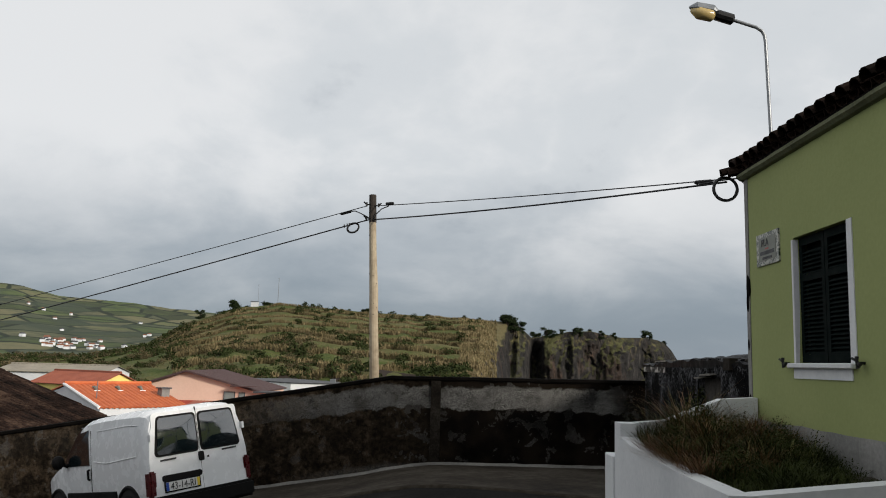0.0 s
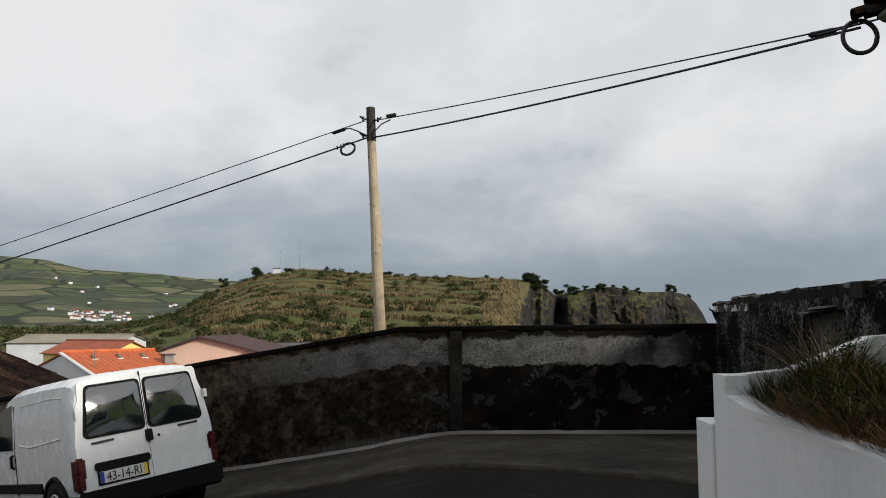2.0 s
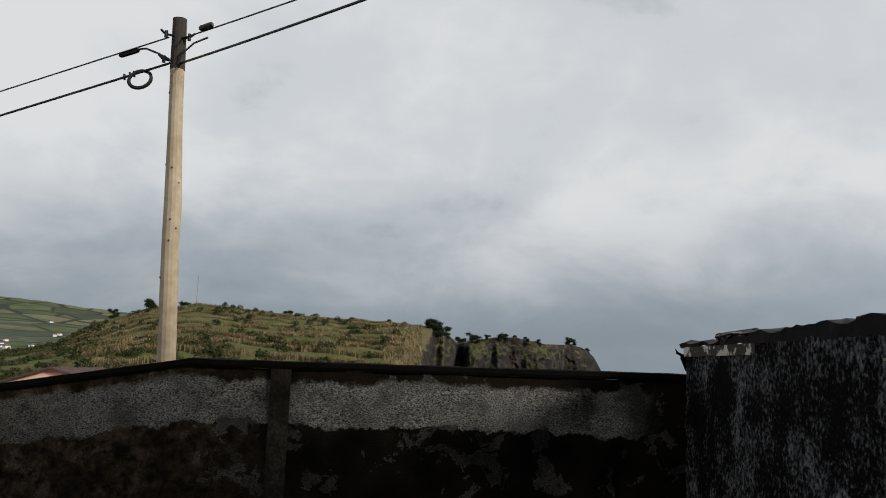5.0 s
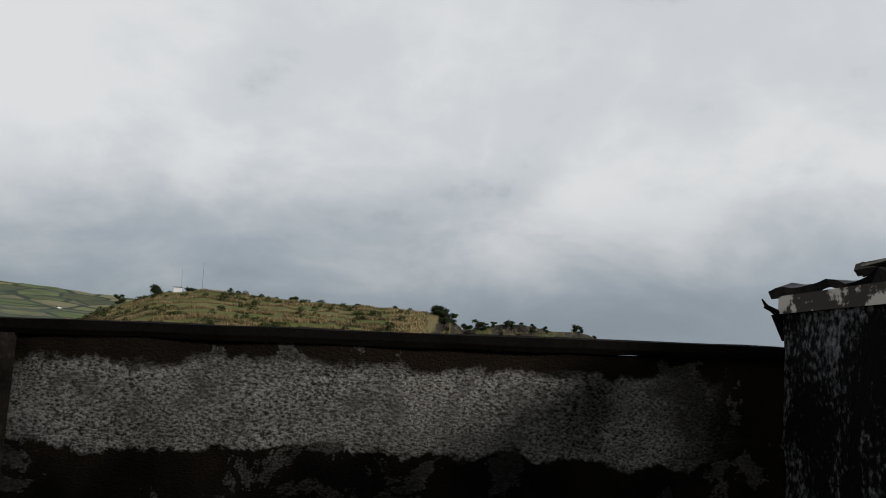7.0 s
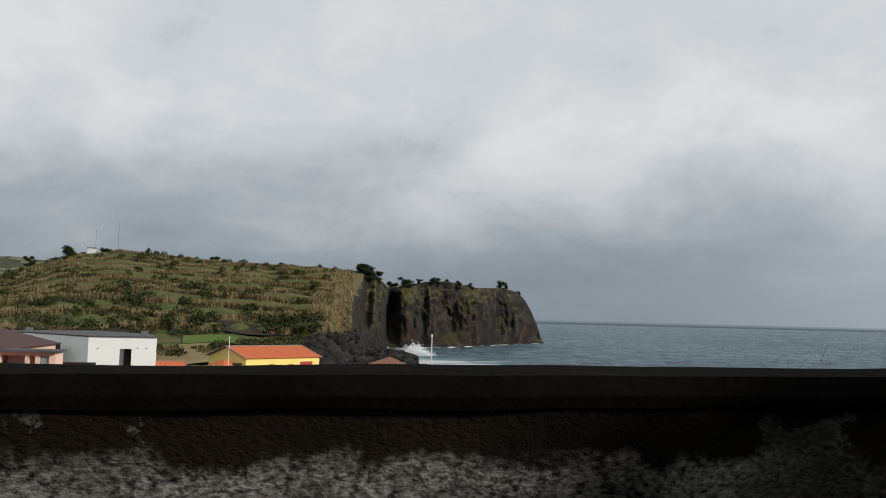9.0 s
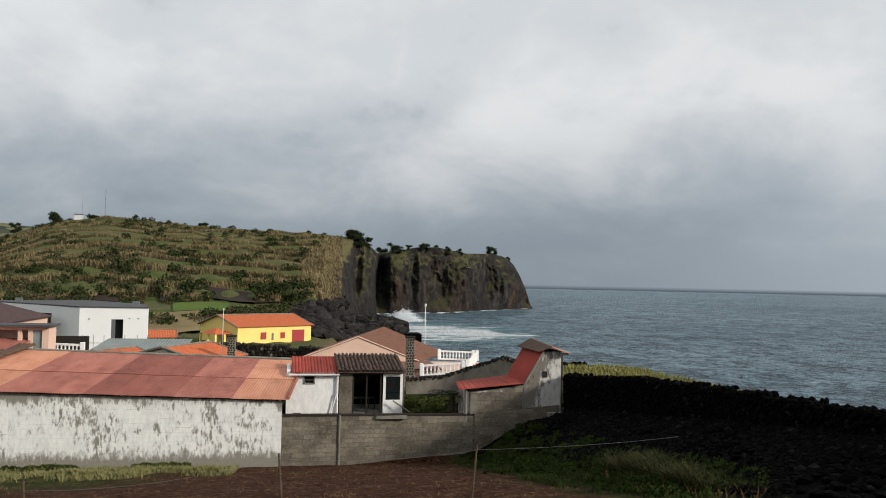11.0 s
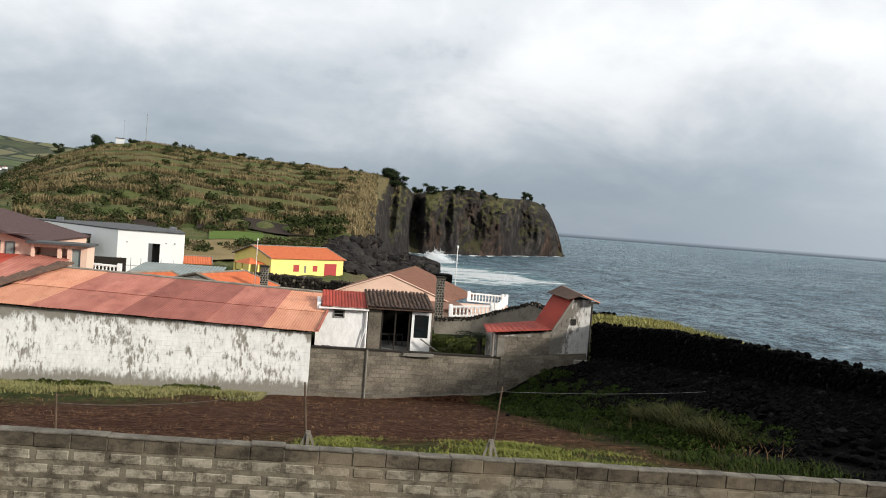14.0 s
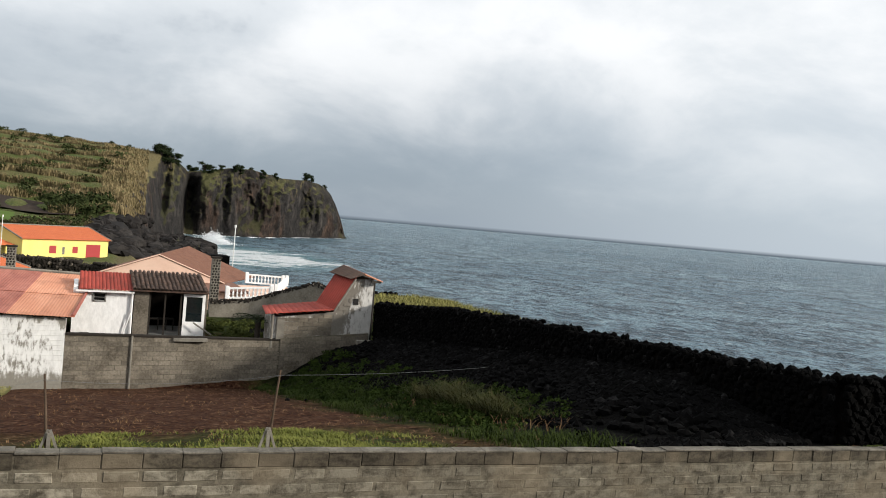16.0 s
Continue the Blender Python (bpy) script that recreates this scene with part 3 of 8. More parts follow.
def thing(name, label, category, at=(0, 0, 0), turn=0.0, group="", kind=""):
    ob = new(name)
    ob.empty_display_size = 0.2
    ob.location = at
    ob.rotation_euler = (0, 0, radians(turn))
    return tagged(ob, label, category, group, kind)


def box(bm, x0, x1, y0, y1, z0, z1):
    v = [bm.verts.new(p) for p in ((x0, y0, z0), (x1, y0, z0), (x1, y1, z0), (x0, y1, z0), (x0, y0, z1), (x1, y0, z1), (x1, y1, z1), (x0, y1, z1))]
    for f in ((0, 3, 2, 1), (4, 5, 6, 7), (0, 1, 5, 4), (1, 2, 6, 5), (2, 3, 7, 6), (3, 0, 4, 7)):
        bm.faces.new([v[i] for i in f])
    return v


def boxed(*dims, bevel=0.0):
    bm = bmesh.new()
    box(bm, *dims)
    if bevel:
        bmesh.ops.bevel(bm, geom=list(bm.edges), offset=bevel, segments=1, affect="EDGES")
    return bm


def loft(bm, a, b, caps=True):
    """Joins two equal rings of points with faces."""
    va, vb = [bm.verts.new(p) for p in a], [bm.verts.new(p) for p in b]
    n = len(a)
    for i in range(n):
        bm.faces.new((va[i], va[(i + 1) % n], vb[(i + 1) % n], vb[i]))
    if caps:
        bm.faces.new(va[::-1])
        bm.faces.new(vb)
    return va, vb


def ring(c, axis, r, n):
    axis = Vector(axis).normalized()
    s = axis.orthogonal().normalized()
    t = axis.cross(s)
    return [Vector(c) + (s * math.cos(2 * math.pi * i / n) + t * math.sin(2 * math.pi * i / n)) * r for i in range(n)]


def rod(bm, p, q, r0, r1=None, n=8):
    d = Vector(q) - Vector(p)
    loft(bm, ring(p, d, r0, n), ring(q, d, r0 if r1 is None else r1, n))


def tube(bm, pts, r, n=6):
    """A bent tube through the points; r is one radius, or one for each point."""
    pts = [Vector(p) for p in pts]
    rs = r if isinstance(r, (list, tuple)) else [r] * len(pts)
    rings = []
    d0 = (pts[1] - pts[0]).normalized()
    s = d0.orthogonal().normalized()
    for i, p in enumerate(pts):
        d = (pts[min(i + 1, len(pts) - 1)] - pts[max(i - 1, 0)]).normalized()
        s = (s - d * s.dot(d)).normalized()
        t = d.cross(s)
        rings.append([bm.verts.new(p + (s * math.cos(2 * math.pi * k / n) + t * math.sin(2 * math.pi * k / n)) * rs[i]) for k in range(n)])
    for a, b in zip(rings, rings[1:]):
        for k in range(n):
            bm.faces.new((a[k], a[(k + 1) % n], b[(k + 1) % n], b[k]))
    bm.faces.new(rings[0][::-1])
    bm.faces.new(rings[-1])


def sheet(bm, nx, ny, f):
    """A grid of faces through f(u, v), u and v from 0 to 1."""
    vs = [[bm.verts.new(f(i / nx, j / ny)) for j in range(ny + 1)] for i in range(nx + 1)]
    for i in range(nx):
        for j in range(ny):
            bm.faces.new((vs[i][j], vs[i + 1][j], vs[i + 1][j + 1], vs[i][j + 1]))
    return vs


def grid_object(name, nx, ny, f, material, smooth=True):
    pts = [f(i / nx, j / ny) for i in range(nx + 1) for j in range(ny + 1)]
    w = ny + 1
    faces = [(i * w + j, (i + 1) * w + j, (i + 1) * w + j + 1, i * w + j + 1) for i in range(nx) for j in range(ny)]
    me = bpy.data.meshes.new(name)
    me.from_pydata(pts, [], faces)
    me.materials.append(material)
    if smooth:
        me.polygons.foreach_set("use_smooth", [True] * len(faces))
    return new(name, me)


def lerp(x, xs, ys):
    return float(np.interp(x, xs, ys))


def slab(bm, pts, z_thick):
    """A flat polygon given by its upper corners, thickened downwards."""
    loft(bm, [Vector(p) - Vector((0, 0, z_thick)) for p in pts], [Vector(p) for p in pts])


def noisy(p, amount, scale):
    return noise.noise(Vector(p) * scale) * amount


def soften(bm, amount, scale):
    for v in bm.verts:
        n = noise.noise_vector(v.co * scale)
        v.co += n * amount


# ---------------------------------------------------------------- ground, sea, hills
DY = -0.75
EYE = Vector((-1.28, 8.03, 2.53))
SEA = -19.6


def street_z(x, y):
    k = min(0.0, x + 3.2)
    return 0.24 + 0.027 * (9.2 - y) + 0.165 * k * min(1.0, 0.4 + 0.6 * min(1.0, -k / 1.5))


def wall_top(x):
    return 2.003 + 0.006 * x + 0.163 * min(0.0, x + 4.17)


def wall_y(x):
    return 9.19 - 0.13 * min(0.0, x + 4.17)


def field_z(x, y):
    """The lower ground between the street wall and the houses, down to the shore."""
    if y < 21.6:
        z = 0.2 - 3.1 * min(1.0, max(0.0, (y - 11.0) / 1.5)) if x > -5.0 else -2.9
    else:
        z = -1.6 - 0.174 * (y - 22.0)
        bank = min(1.0, max(0.0, (x - lerp(y, (22, 40, 48), (7.2, 7.5, 8.2))) / 2.4))
        z += bank * lerp(y, (22, 30, 44, 48), (0.0, 0.5, 1.25, 1.9))
        if x < 13.5:
            z += 1.1 * max(0.0, (x - 9.9) / 3.3) * min(1.0, max(0.0, (y - 22.4) / 4.0)) * min(1.0, max(0.0, (48 - y) / 2)) if x > 9.9 else 0.0
    if y > 48.4:
        k = min(1.0, (y - 48.4) / 1.2)
        z = z * (1 - k) + k * (-4.55 if x > -12 else -3.6)
    if y > 64:
        z -= 3.2 * min(1.0, (y - 64) / 25.0)
    if x > 14.0 and y > 22.3:
        plateau = lerp(y, (12, 22, 28, 36, 42, 48, 60, 75, 95), (-1.6, -1.7, -1.7, -1.9, -2.1, -2.35, -2.75, -6.5, -9.0))
        z = plateau + 0.1 * noise.noise(Vector((x * 0.4, y * 0.4, 0)))
    edge = lerp(y, (12, 30, 50, 64, 70, 95, 110), (19, 19, 20, 22, 18, 15, 9))
    edge += 1.5 * noise.noise(Vector((0, y * 0.13, 3)))
    if x > edge:
        z -= 22 * min(1.0, (x - edge) / 5.0)
    return z + (0.09 * noise.noise(Vector((x * 0.9, y * 0.9, 1.0))) if y > 22 else 0)


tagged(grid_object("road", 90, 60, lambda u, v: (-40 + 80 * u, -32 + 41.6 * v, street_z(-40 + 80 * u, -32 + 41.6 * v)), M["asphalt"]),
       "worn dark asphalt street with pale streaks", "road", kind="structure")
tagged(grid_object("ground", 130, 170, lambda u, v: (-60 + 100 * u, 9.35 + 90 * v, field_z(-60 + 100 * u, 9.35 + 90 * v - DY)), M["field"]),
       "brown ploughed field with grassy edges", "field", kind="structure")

def apron_edge(x):
    return lerp(x, (-30, -16, -8, -4.4, -3, -2, -1.2, 0.95), (9.5, 7.6, 6.3, 5.85, 5.65, 5.25, 4.7, 3.3))


def apron_point(u, v):
    x = -24 + 24.94 * u
    far, near_ = wall_y(x) - 0.02, apron_edge(x) + 0.03 * noise.noise(Vector((x * 2.3, 0, 0)))
    y = far + (near_ - far) * min(1.0, v / 0.95)
    return (x, y - (0.015 if v > 0.96 else 0), street_z(x, y) + (0.03 if v < 0.96 else -0.02))


tagged(grid_object("pavement_apron", 120, 20, apron_point, M["apron"]), "worn brown-grey concrete strip along the wall foot", "pavement", kind="structure")

CREST_AZ = (-62, -24, -20, -18, -16.5, -14.5, -11.4, -5.3, 1.8, 3.0, 4.6, 5.4, 6.4, 7.4, 9, 10.5, 12.5, 14.3, 15.0, 15.5, 15.9, 16.3, 16.7, 17.1)
CREST_EL = (-0.2, -0.2, 0.8, 1.95, 2.6, 3.4, 3.82, 3.45, 3.22, 3.12, 3.05, 2.85, 1.95, 2.1, 2.45, 2.5, 2.1, 2.1, 1.97, 1.72, 1.3, 0.6, -0.3, -1.5)


def hill_profile(az):
    """Nine stretches of ground from near the houses out over the headland, on one bearing."""
    cr = lerp(az, (-62, -20, -11, -5, 2, 4.6, 7.4, 10.5, 12.5, 14.3, 16, 17.1), (800, 800, 715, 640, 590, 570, 605, 632, 668, 722, 770, 790))
    zc = EYE.z + cr * math.tan(radians(lerp(az, CREST_AZ, CREST_EL)))
    base = lerp(az, (3, 4.6, 5.4, 6.4, 7.7, 9, 11.3, 14.3, 16.5, 17.1), (430, 500, 530, 580, 588, 606, 627, 705, 768, 780))
    shore = lerp(az, (3, 5.4, 6.4, 8, 9.2), (420, 440, 430, 395, 112))
    land = [(78, -6.6), (150, -7.6), (200, -6.6), (225, -6.0), (240, -5.6), (250, -5.2), (262, -4.8), (cr, zc), (cr + 110, zc - 3), (cr + 330, -27)]
    sea = [(78, -7.8), (105, -10), (shore * 0.72, -13.5), (shore * 0.96, -16.5), (shore, -20), (shore + 14, -25), (base - 8, -25), (cr, zc), (cr + 70, zc - 5), (cr + 250, -27)]
    if az > 9.2:
        sea = [(k, -26) for k in (96, 110, 150, 200, 250, 300)] + [(base - 8, -25), (cr, zc), (cr + 70, zc - 5), (cr + 250, -27)]
    w = min(1.0, max(0.0, (az - 2.6) / 2.4))
    w = w * w * (3 - 2 * w)
    return [(a[0] * (1 - w) + b[0] * w, a[1] * (1 - w) + b[1] * w) for a, b in zip(land, sea)], w


COUNTS = (10, 14, 14, 8, 6, 5, 96, 8, 8)


def polar(az, r, z):
    a = radians(az)
    return Vector((EYE.x + math.sin(a) * r, EYE.y + math.cos(a) * r, z))


BUTTRESS_AZ = (2.8, 3.4, 3.9, 4.4, 4.7, 5.1, 5.7, 6.15, 6.45, 6.75, 7.3, 7.8, 8.5, 8.9, 9.3, 10.1, 10.9, 11.6, 12.5, 13.4, 13.95, 14.4, 15.2, 16.0, 16.6, 17.2)
BUTTRESS_R = (0, -6, -12, -2, 15, 8, -15, -8, 24, 18, -4, -9, -2, 6, -5, 2, 7, -2, -15, -9, 8, 1, -9, -7, -2, 0)


def hill_point(az, seg, f, prof=None):
    p, w = prof or hill_profile(az)
    (r0, z0), (r1, z1) = p[seg], p[seg + 1]
    g = f
    if seg == 6:
        g = f + (1 - w) * 0.016 * math.sin(2 * math.pi * (f * 9 + 0.03 * az))
        g = max(g, 0.0) ** (1 - 0.38 * w * w) if f > 0 else 0.0

    r, z = r0 + (r1 - r0) * f, z0 + (z1 - z0) * g
    if seg == 6:
        side = math.sin(math.pi * min(1, f * 1.02))
        lean = 0.5 + 0.5 * math.cos(math.pi * min(1.0, f * 1.1))
        wob = az + 0.35 * noise.noise(Vector((az * 0.8, z * 0.045, 9)))
        crag = 11 * noise.noise(Vector((az * 0.9, z * 0.035, 0.5))) + 7 * abs(noise.noise(Vector((wob * 1.9, z * 0.05, 7)))) + 4.5 * noise.noise(Vector((wob * 3.3, z * 0.13, 3)))
        crag += 2.6 * noise.noise(Vector((wob * 7, z * 0.24, 5))) + 1.5 * noise.noise(Vector((wob * 15, z * 0.5, 1)))
        r += w * w * side * (crag + 1.7 * (0.55 + 0.45 * lean) * lerp(az, BUTTRESS_AZ, BUTTRESS_R))
        z += w * side * (2.2 * noise.noise(Vector((az * 3.1, f * 9, 2))) + 1.1 * noise.noise(Vector((az * 9, f * 21, 6))))
        z += (1 - w) * 1.1 * noise.noise(Vector((az * 0.9, r * 0.03, 2)))
    elif seg < 6:
        z += (0.4 + 2.0 * w) * noise.noise(Vector((az * 1.3, r * 0.045, 4))) + 2.4 * w * max(0.0, noise.noise(Vector((az * 4.5, r * 0.12, 6)))) + 1.2 * w * noise.noise(Vector((az * 10, r * 0.3, 2)))
    return polar(az, r, z)


def headland():
    azs = list(np.arange(-62, -21, 0.8)) + list(np.arange(-21, 2.4, 0.28)) + list(np.arange(2.4, 17.2, 0.085))
    pts, faces = [], []
    n = sum(COUNTS) + 1
    for az in azs:
        prof = hill_profile(az)
        for s, c in enumerate(COUNTS):
            pts += [hill_point(az, s, k / c, prof) for k in range(c)]
        pts.append(hill_point(az, len(COUNTS) - 1, 1.0, prof))
    for i in range(len(azs) - 1):
        faces += [(i * n + j, (i + 1) * n + j, (i + 1) * n + j + 1, i * n + j + 1) for j in range(n - 1)]
    me = bpy.data.meshes.new("headland")
    me.from_pydata(pts, [], faces)
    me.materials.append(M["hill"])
    me.polygons.foreach_set("use_smooth", [True] * len(faces))
    return tagged(new("backdrop_headland", me), "terraced green and brown headland ending in dark sea cliffs", "headland", kind="structure")


headland()


def far_hill_point(u, v):
    az = -70 + 62 * u
    crest = lerp(az, (-70, -40, -28, -25, -21.7, -18, -15.6, -12, -8), (5.2, 4.9, 4.3, 3.7, 3.5, 3.15, 3.05, 2.6, 1.6)) + 0.07 * noise.noise(Vector((az * 0.9, 0, 0)))
    r = 780 + 1900 * v
    k = min(1.0, v / 0.88)
    zc = EYE.z + 2450 * math.tan(radians(crest))
    z = -8 + (zc + 8) * (0.18 * k + 0.82 * k ** 1.7) if v <= 0.88 else zc * (1 - (v - 0.88) * 4)
    z += 9 * k * noise.noise(Vector((az * 0.35, r * 0.004, 1))) * (1 - k * 0.7)
    return polar(az, r, z)


tagged(grid_object("backdrop_far_hill", 120, 70, far_hill_point, M["farhill"]), "distant green patchwork hillside under low cloud", "hillside", kind="structure")


def sea_point(u, v):
    a = radians(-30 + 165 * u)
    r = 40 + 4900 * v ** 2.2
    return (EYE.x + math.sin(a) * r, EYE.y + math.cos(a) * r, SEA)


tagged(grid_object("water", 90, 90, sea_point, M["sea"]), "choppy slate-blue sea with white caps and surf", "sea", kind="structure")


def surf():
    """White water along the cliff foot."""
    bm = bmesh.new()
    azs = list(np.arange(5.6, 17.0, 0.03))
    for a0 in azs:
        k = noise.noise(Vector((a0 * 1.7, 3, 1))) + 0.5 * noise.noise(Vector((a0 * 7, 1, 4)))
        if k < -0.12:
            continue
        r = lerp(a0, (3, 4.6, 5.4, 6.4, 7.7, 9, 11.3, 14.3, 16.5, 17.1), (430, 500, 530, 580, 588, 606, 627, 705, 768, 780))
        w = 7 + 26 * max(0.0, k + 0.12) * (1 + 0.7 * noise.noise(Vector((a0 * 30, 0, 2))))
        bm.faces.new([bm.verts.new(polar(a, q, SEA + 0.25)) for a, q in ((a0, r - 4 - w), (a0 + 0.03, r - 4 - w), (a0 + 0.03, r + 16), (a0, r + 16))])
    tagged(link("surf", bm, M["foam"]), "white surf breaking along the dark cliff foot", "surf", kind="stuff")


surf()


# ---------------------------------------------------------------- street wall
def street_wall():
    bm = bmesh.new()
    n = 150
    xs = [-30 + 31.0 * i / n for i in range(n + 1)]
    levels = 14
    front = []
    for x in xs:
        col = []
        z0, z1 = street_z(x, wall_y(x)) - 0.4, wall_top(x) - 0.075
        for k in range(levels + 1):
            z = z0 + (z1 - z0) * k / levels
            d = 0.018 * noise.noise(Vector((x * 1.7, z * 1.7, 0))) + 0.008 * noise.noise(Vector((x * 7, z * 7, 2)))
            col.append(bm.verts.new((x, wall_y(x) + d, z)))
        front.append(col)
    back = [(bm.verts.new((x, wall_y(x) + 0.24, wall_top(x) - 0.075)), bm.verts.new((x, wall_y(x) + 0.24, -3.2))) for x in xs]
    for i in range(n):
        for k in range(levels):
            bm.faces.new((front[i][k], front[i + 1][k], front[i + 1][k + 1], front[i][k + 1]))
        bm.faces.new((front[i][-1], front[i + 1][-1], back[i + 1][0], back[i][0]))
        bm.faces.new((back[i][0], back[i + 1][0], back[i + 1][1], back[i][1]))
    wall = tagged(link("wall_street", bm, M["wall"]), "mould-blackened rendered street wall with a pale upper course", "wall", kind="structure")
    cap = bmesh.new()

    def cap_point(u, v):
        x = -30 + 31.0 * u
        prof = ((-0.02, -0.075), (-0.035, -0.045), (-0.03, 0.0), (0.12, 0.012), (0.26, 0.0), (0.275, -0.04), (0.26, -0.075))
        dy, dz = prof[round(v * 6)]
        w = 0.008 * noise.noise(Vector((x * 3, v * 3, 5)))
        return (x, wall_y(x) + dy + w, wall_top(x) + dz + w)

    sheet(cap, 150, 6, cap_point)
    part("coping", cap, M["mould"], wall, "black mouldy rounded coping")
    pil = bmesh.new()
    box(pil, -3.36, -3.16, 9.165, 9.2, 0.0, wall_top(-3.2) - 0.078)
    soften(pil, 0.006, 3.0)
    part("repair_strip", pil, M["repair"], wall, "dark vertical repair strip")
    gut = bmesh.new()
    sheet(gut, 90, 2, lambda u, v: (-16 + 17 * u, wall_y(-16 + 17 * u) - 0.02 - (0.16 + 0.05 * noise.noise(Vector((u * 30, 0, 0)))) * v,
                                    street_z(-16 + 17 * u, wall_y(-16 + 17 * u)) + 0.075 - 0.05 * v + 0.015 * noise.noise(Vector((u * 60, v, 0)))))
    tagged(link("trim_gutter", gut, M["gutter"]), "pale cement fillet along the wall foot", "gutter", kind="structure")


street_wall()


# ---------------------------------------------------------------- yellow-green house beside the street
def half_tile(bm, p, d, r, length, n=6, up=Vector((0, 0, 1)), hollow=0.012):
    """One barrel tile: its open lower end at p, running along d."""
    d = Vector(d).normalized()
    s = d.cross(up).normalized()
    t = s.cross(d)
    for k0, k1 in ((r, r * 0.86),):
        a = [Vector(p) + (s * math.cos(math.pi * i / n) + t * math.sin(math.pi * i / n)) * k0 for i in range(n + 1)]
        b = [q + d * length - (q - Vector(p)) * (1 - k1 / k0) for q in a]
        a2 = [Vector(p) + (q - Vector(p)) * (1 - hollow / r) for q in a]
        b2 = [q + d * length - (q - Vector(p)) * (1 - k1 / k0) for q in a2]
        loft(bm, a + a2[::-1], b + b2[::-1])


def street_house():
    wall = tagged(new("wall_house"), "pale yellow-green rendered house wall with a grey plinth", "house wall", kind="structure")
    x0, x1, y0, y1 = 0.82, 7.5, -12.0, 3.13
    top = 4.84
    wy0, wy1, wz0, wz1 = 0.45, 1.70, 2.36, 3.79
    body = bmesh.new()
    for a, b, c, d in ((y0, wy0, -0.3, top), (wy1, y1, -0.3, top), (wy0, wy1, -0.3, wz0), (wy0, wy1, wz1, top)):
        box(body, x0, x0 + 0.35, a, b, c, d)
    box(body, x0 + 0.35, x1, y1 - 0.35, y1, -0.3, top)
    box(body, x1 - 0.35, x1, y0, y1 - 0.35, -0.3, top)
    box(body, x0 + 0.35, x1 - 0.35, y0, y0 + 0.35, -0.3, top)
    part("render", body, M["green"], wall)
    gable = bmesh.new()
    loft(gable, [Vector((x0, y1, top)), Vector((x1, y1, top)), Vector((4.16, y1, top + 1.55))], [Vector((x0, y1 - 0.3, top)), Vector((x1, y1 - 0.3, top)), Vector((4.16, y1 - 0.3, top + 1.55))])
    part("gable", gable, M["green"], wall)
    strip = boxed(x0 - 0.012, x0 + 0.02, y1 - 0.09, y1 + 0.014, 0.3, top - 0.02)
    soften(strip, 0.006, 4)
    part("corner_strip", strip, M["cement"], wall, "bare cement corner edge")
    chip = bmesh.new()
    for cz, cy, r in ((3.35, 3.08, 0.11), (3.15, 3.10, 0.08), (1.9, 3.09, 0.05), (2.6, 3.1, 0.05)):
        loft(chip, [(x0 - 0.004, cy + r * 0.6 * math.cos(a) * random.uniform(0.7, 1.2), cz + r * 1.6 * math.sin(a) * random.uniform(0.8, 1.2)) for a in np.linspace(0, 5.6, 9)],
             [(x0 - 0.016, cy + r * 0.5 * math.cos(a), cz + r * 1.5 * math.sin(a)) for a in np.linspace(0, 5.6, 9)])
    part("chipped_edge", chip, M["mould"], wall, "dark broken render at the corner")
    plinth = bmesh.new()
    sheet(plinth, 60, 4, lambda u, v: (x0 - 0.018 - 0.004 * noise.noise(Vector((u * 40, v * 4, 0))), y1 - 0.02 - 15 * u, -0.2 + 1.86 * v + (0.03 * noise.noise(Vector((u * 25, 1, 0))) if v == 1 else 0)))
    part("plinth", plinth, M["cement"], wall, "grey weathered cement plinth")
    # white flat surround round the window
    win = thing("window_1", "dark green louvred shutters closed in a white painted surround", "window", (x0, 0, 0), kind="structure")
    sur = bmesh.new()
    for a, b, c, d in ((wy0 - 0.11, wy0, wz0 - 0.02, wz1 + 0.0), (wy1, wy1 + 0.045, wz0 - 0.02, wz1 - 0.02)):
        box(sur, -0.012, 0.05, a, b, c, d)
    soften(sur, 0.008, 6)
    part("window_frame", sur, M["white"], win, "white painted surround, flaking at the head")
    part("window_sill", boxed(-0.07, 0.2, wy0 - 0.10, wy1 + 0.12, wz0 - 0.055, wz0, bevel=0.01), M["white"], win, "white stone sill")
    part("apron", boxed(-0.014, 0.02, wy0 - 0.02, wy1 + 0.06, wz0 - 0.17, wz0 - 0.055), M["white"], win, "white painted apron under the sill")
    part("backing", boxed(0.16, 0.2, wy0, wy1, wz0, wz1), M["shutter"], win)
    mid = (wy0 + wy1) / 2
    for a, b in ((wy0 + 0.01, mid - 0.006), (mid + 0.006, wy1 - 0.01)):
        leaf = bmesh.new()
        for q in ((a, a + 0.07, wz0 + 0.01, wz1 - 0.01), (b - 0.07, b, wz0 + 0.01, wz1 - 0.01), (a + 0.07, b - 0.07, wz1 - 0.10, wz1 - 0.01), (a + 0.07, b - 0.07, wz0 + 0.01, wz0 + 0.10), (a + 0.07, b - 0.07, 3.28, 3.35)):
            box(leaf, 0.06, 0.10, *q)
        sh = part("shutter", leaf, M["shutter"], win, "dark green shutter leaf")
        slat = bmesh.new()
        v = box(slat, 0.062, 0.10, a + 0.072, b - 0.072, 0, 0.010)
        for k in v[:4]:
            k.co.z += 0 if k.co.x > 0.08 else -0.028
        for k in v[4:]:
            k.co.z += 0 if k.co.x > 0.08 else -0.028
        first = None
        for i in range(25):
            z = wz0 + 0.13 + 0.047 * i
            if 3.25 < z < 3.36 or z > wz1 - 0.12:
                continue
            if first is None:
                first = part("slat", slat, M["shutter"], sh)
                first.location.z = z
            else:
                o = new("slat", first.data)
                o.parent = sh
                o.location.z = z
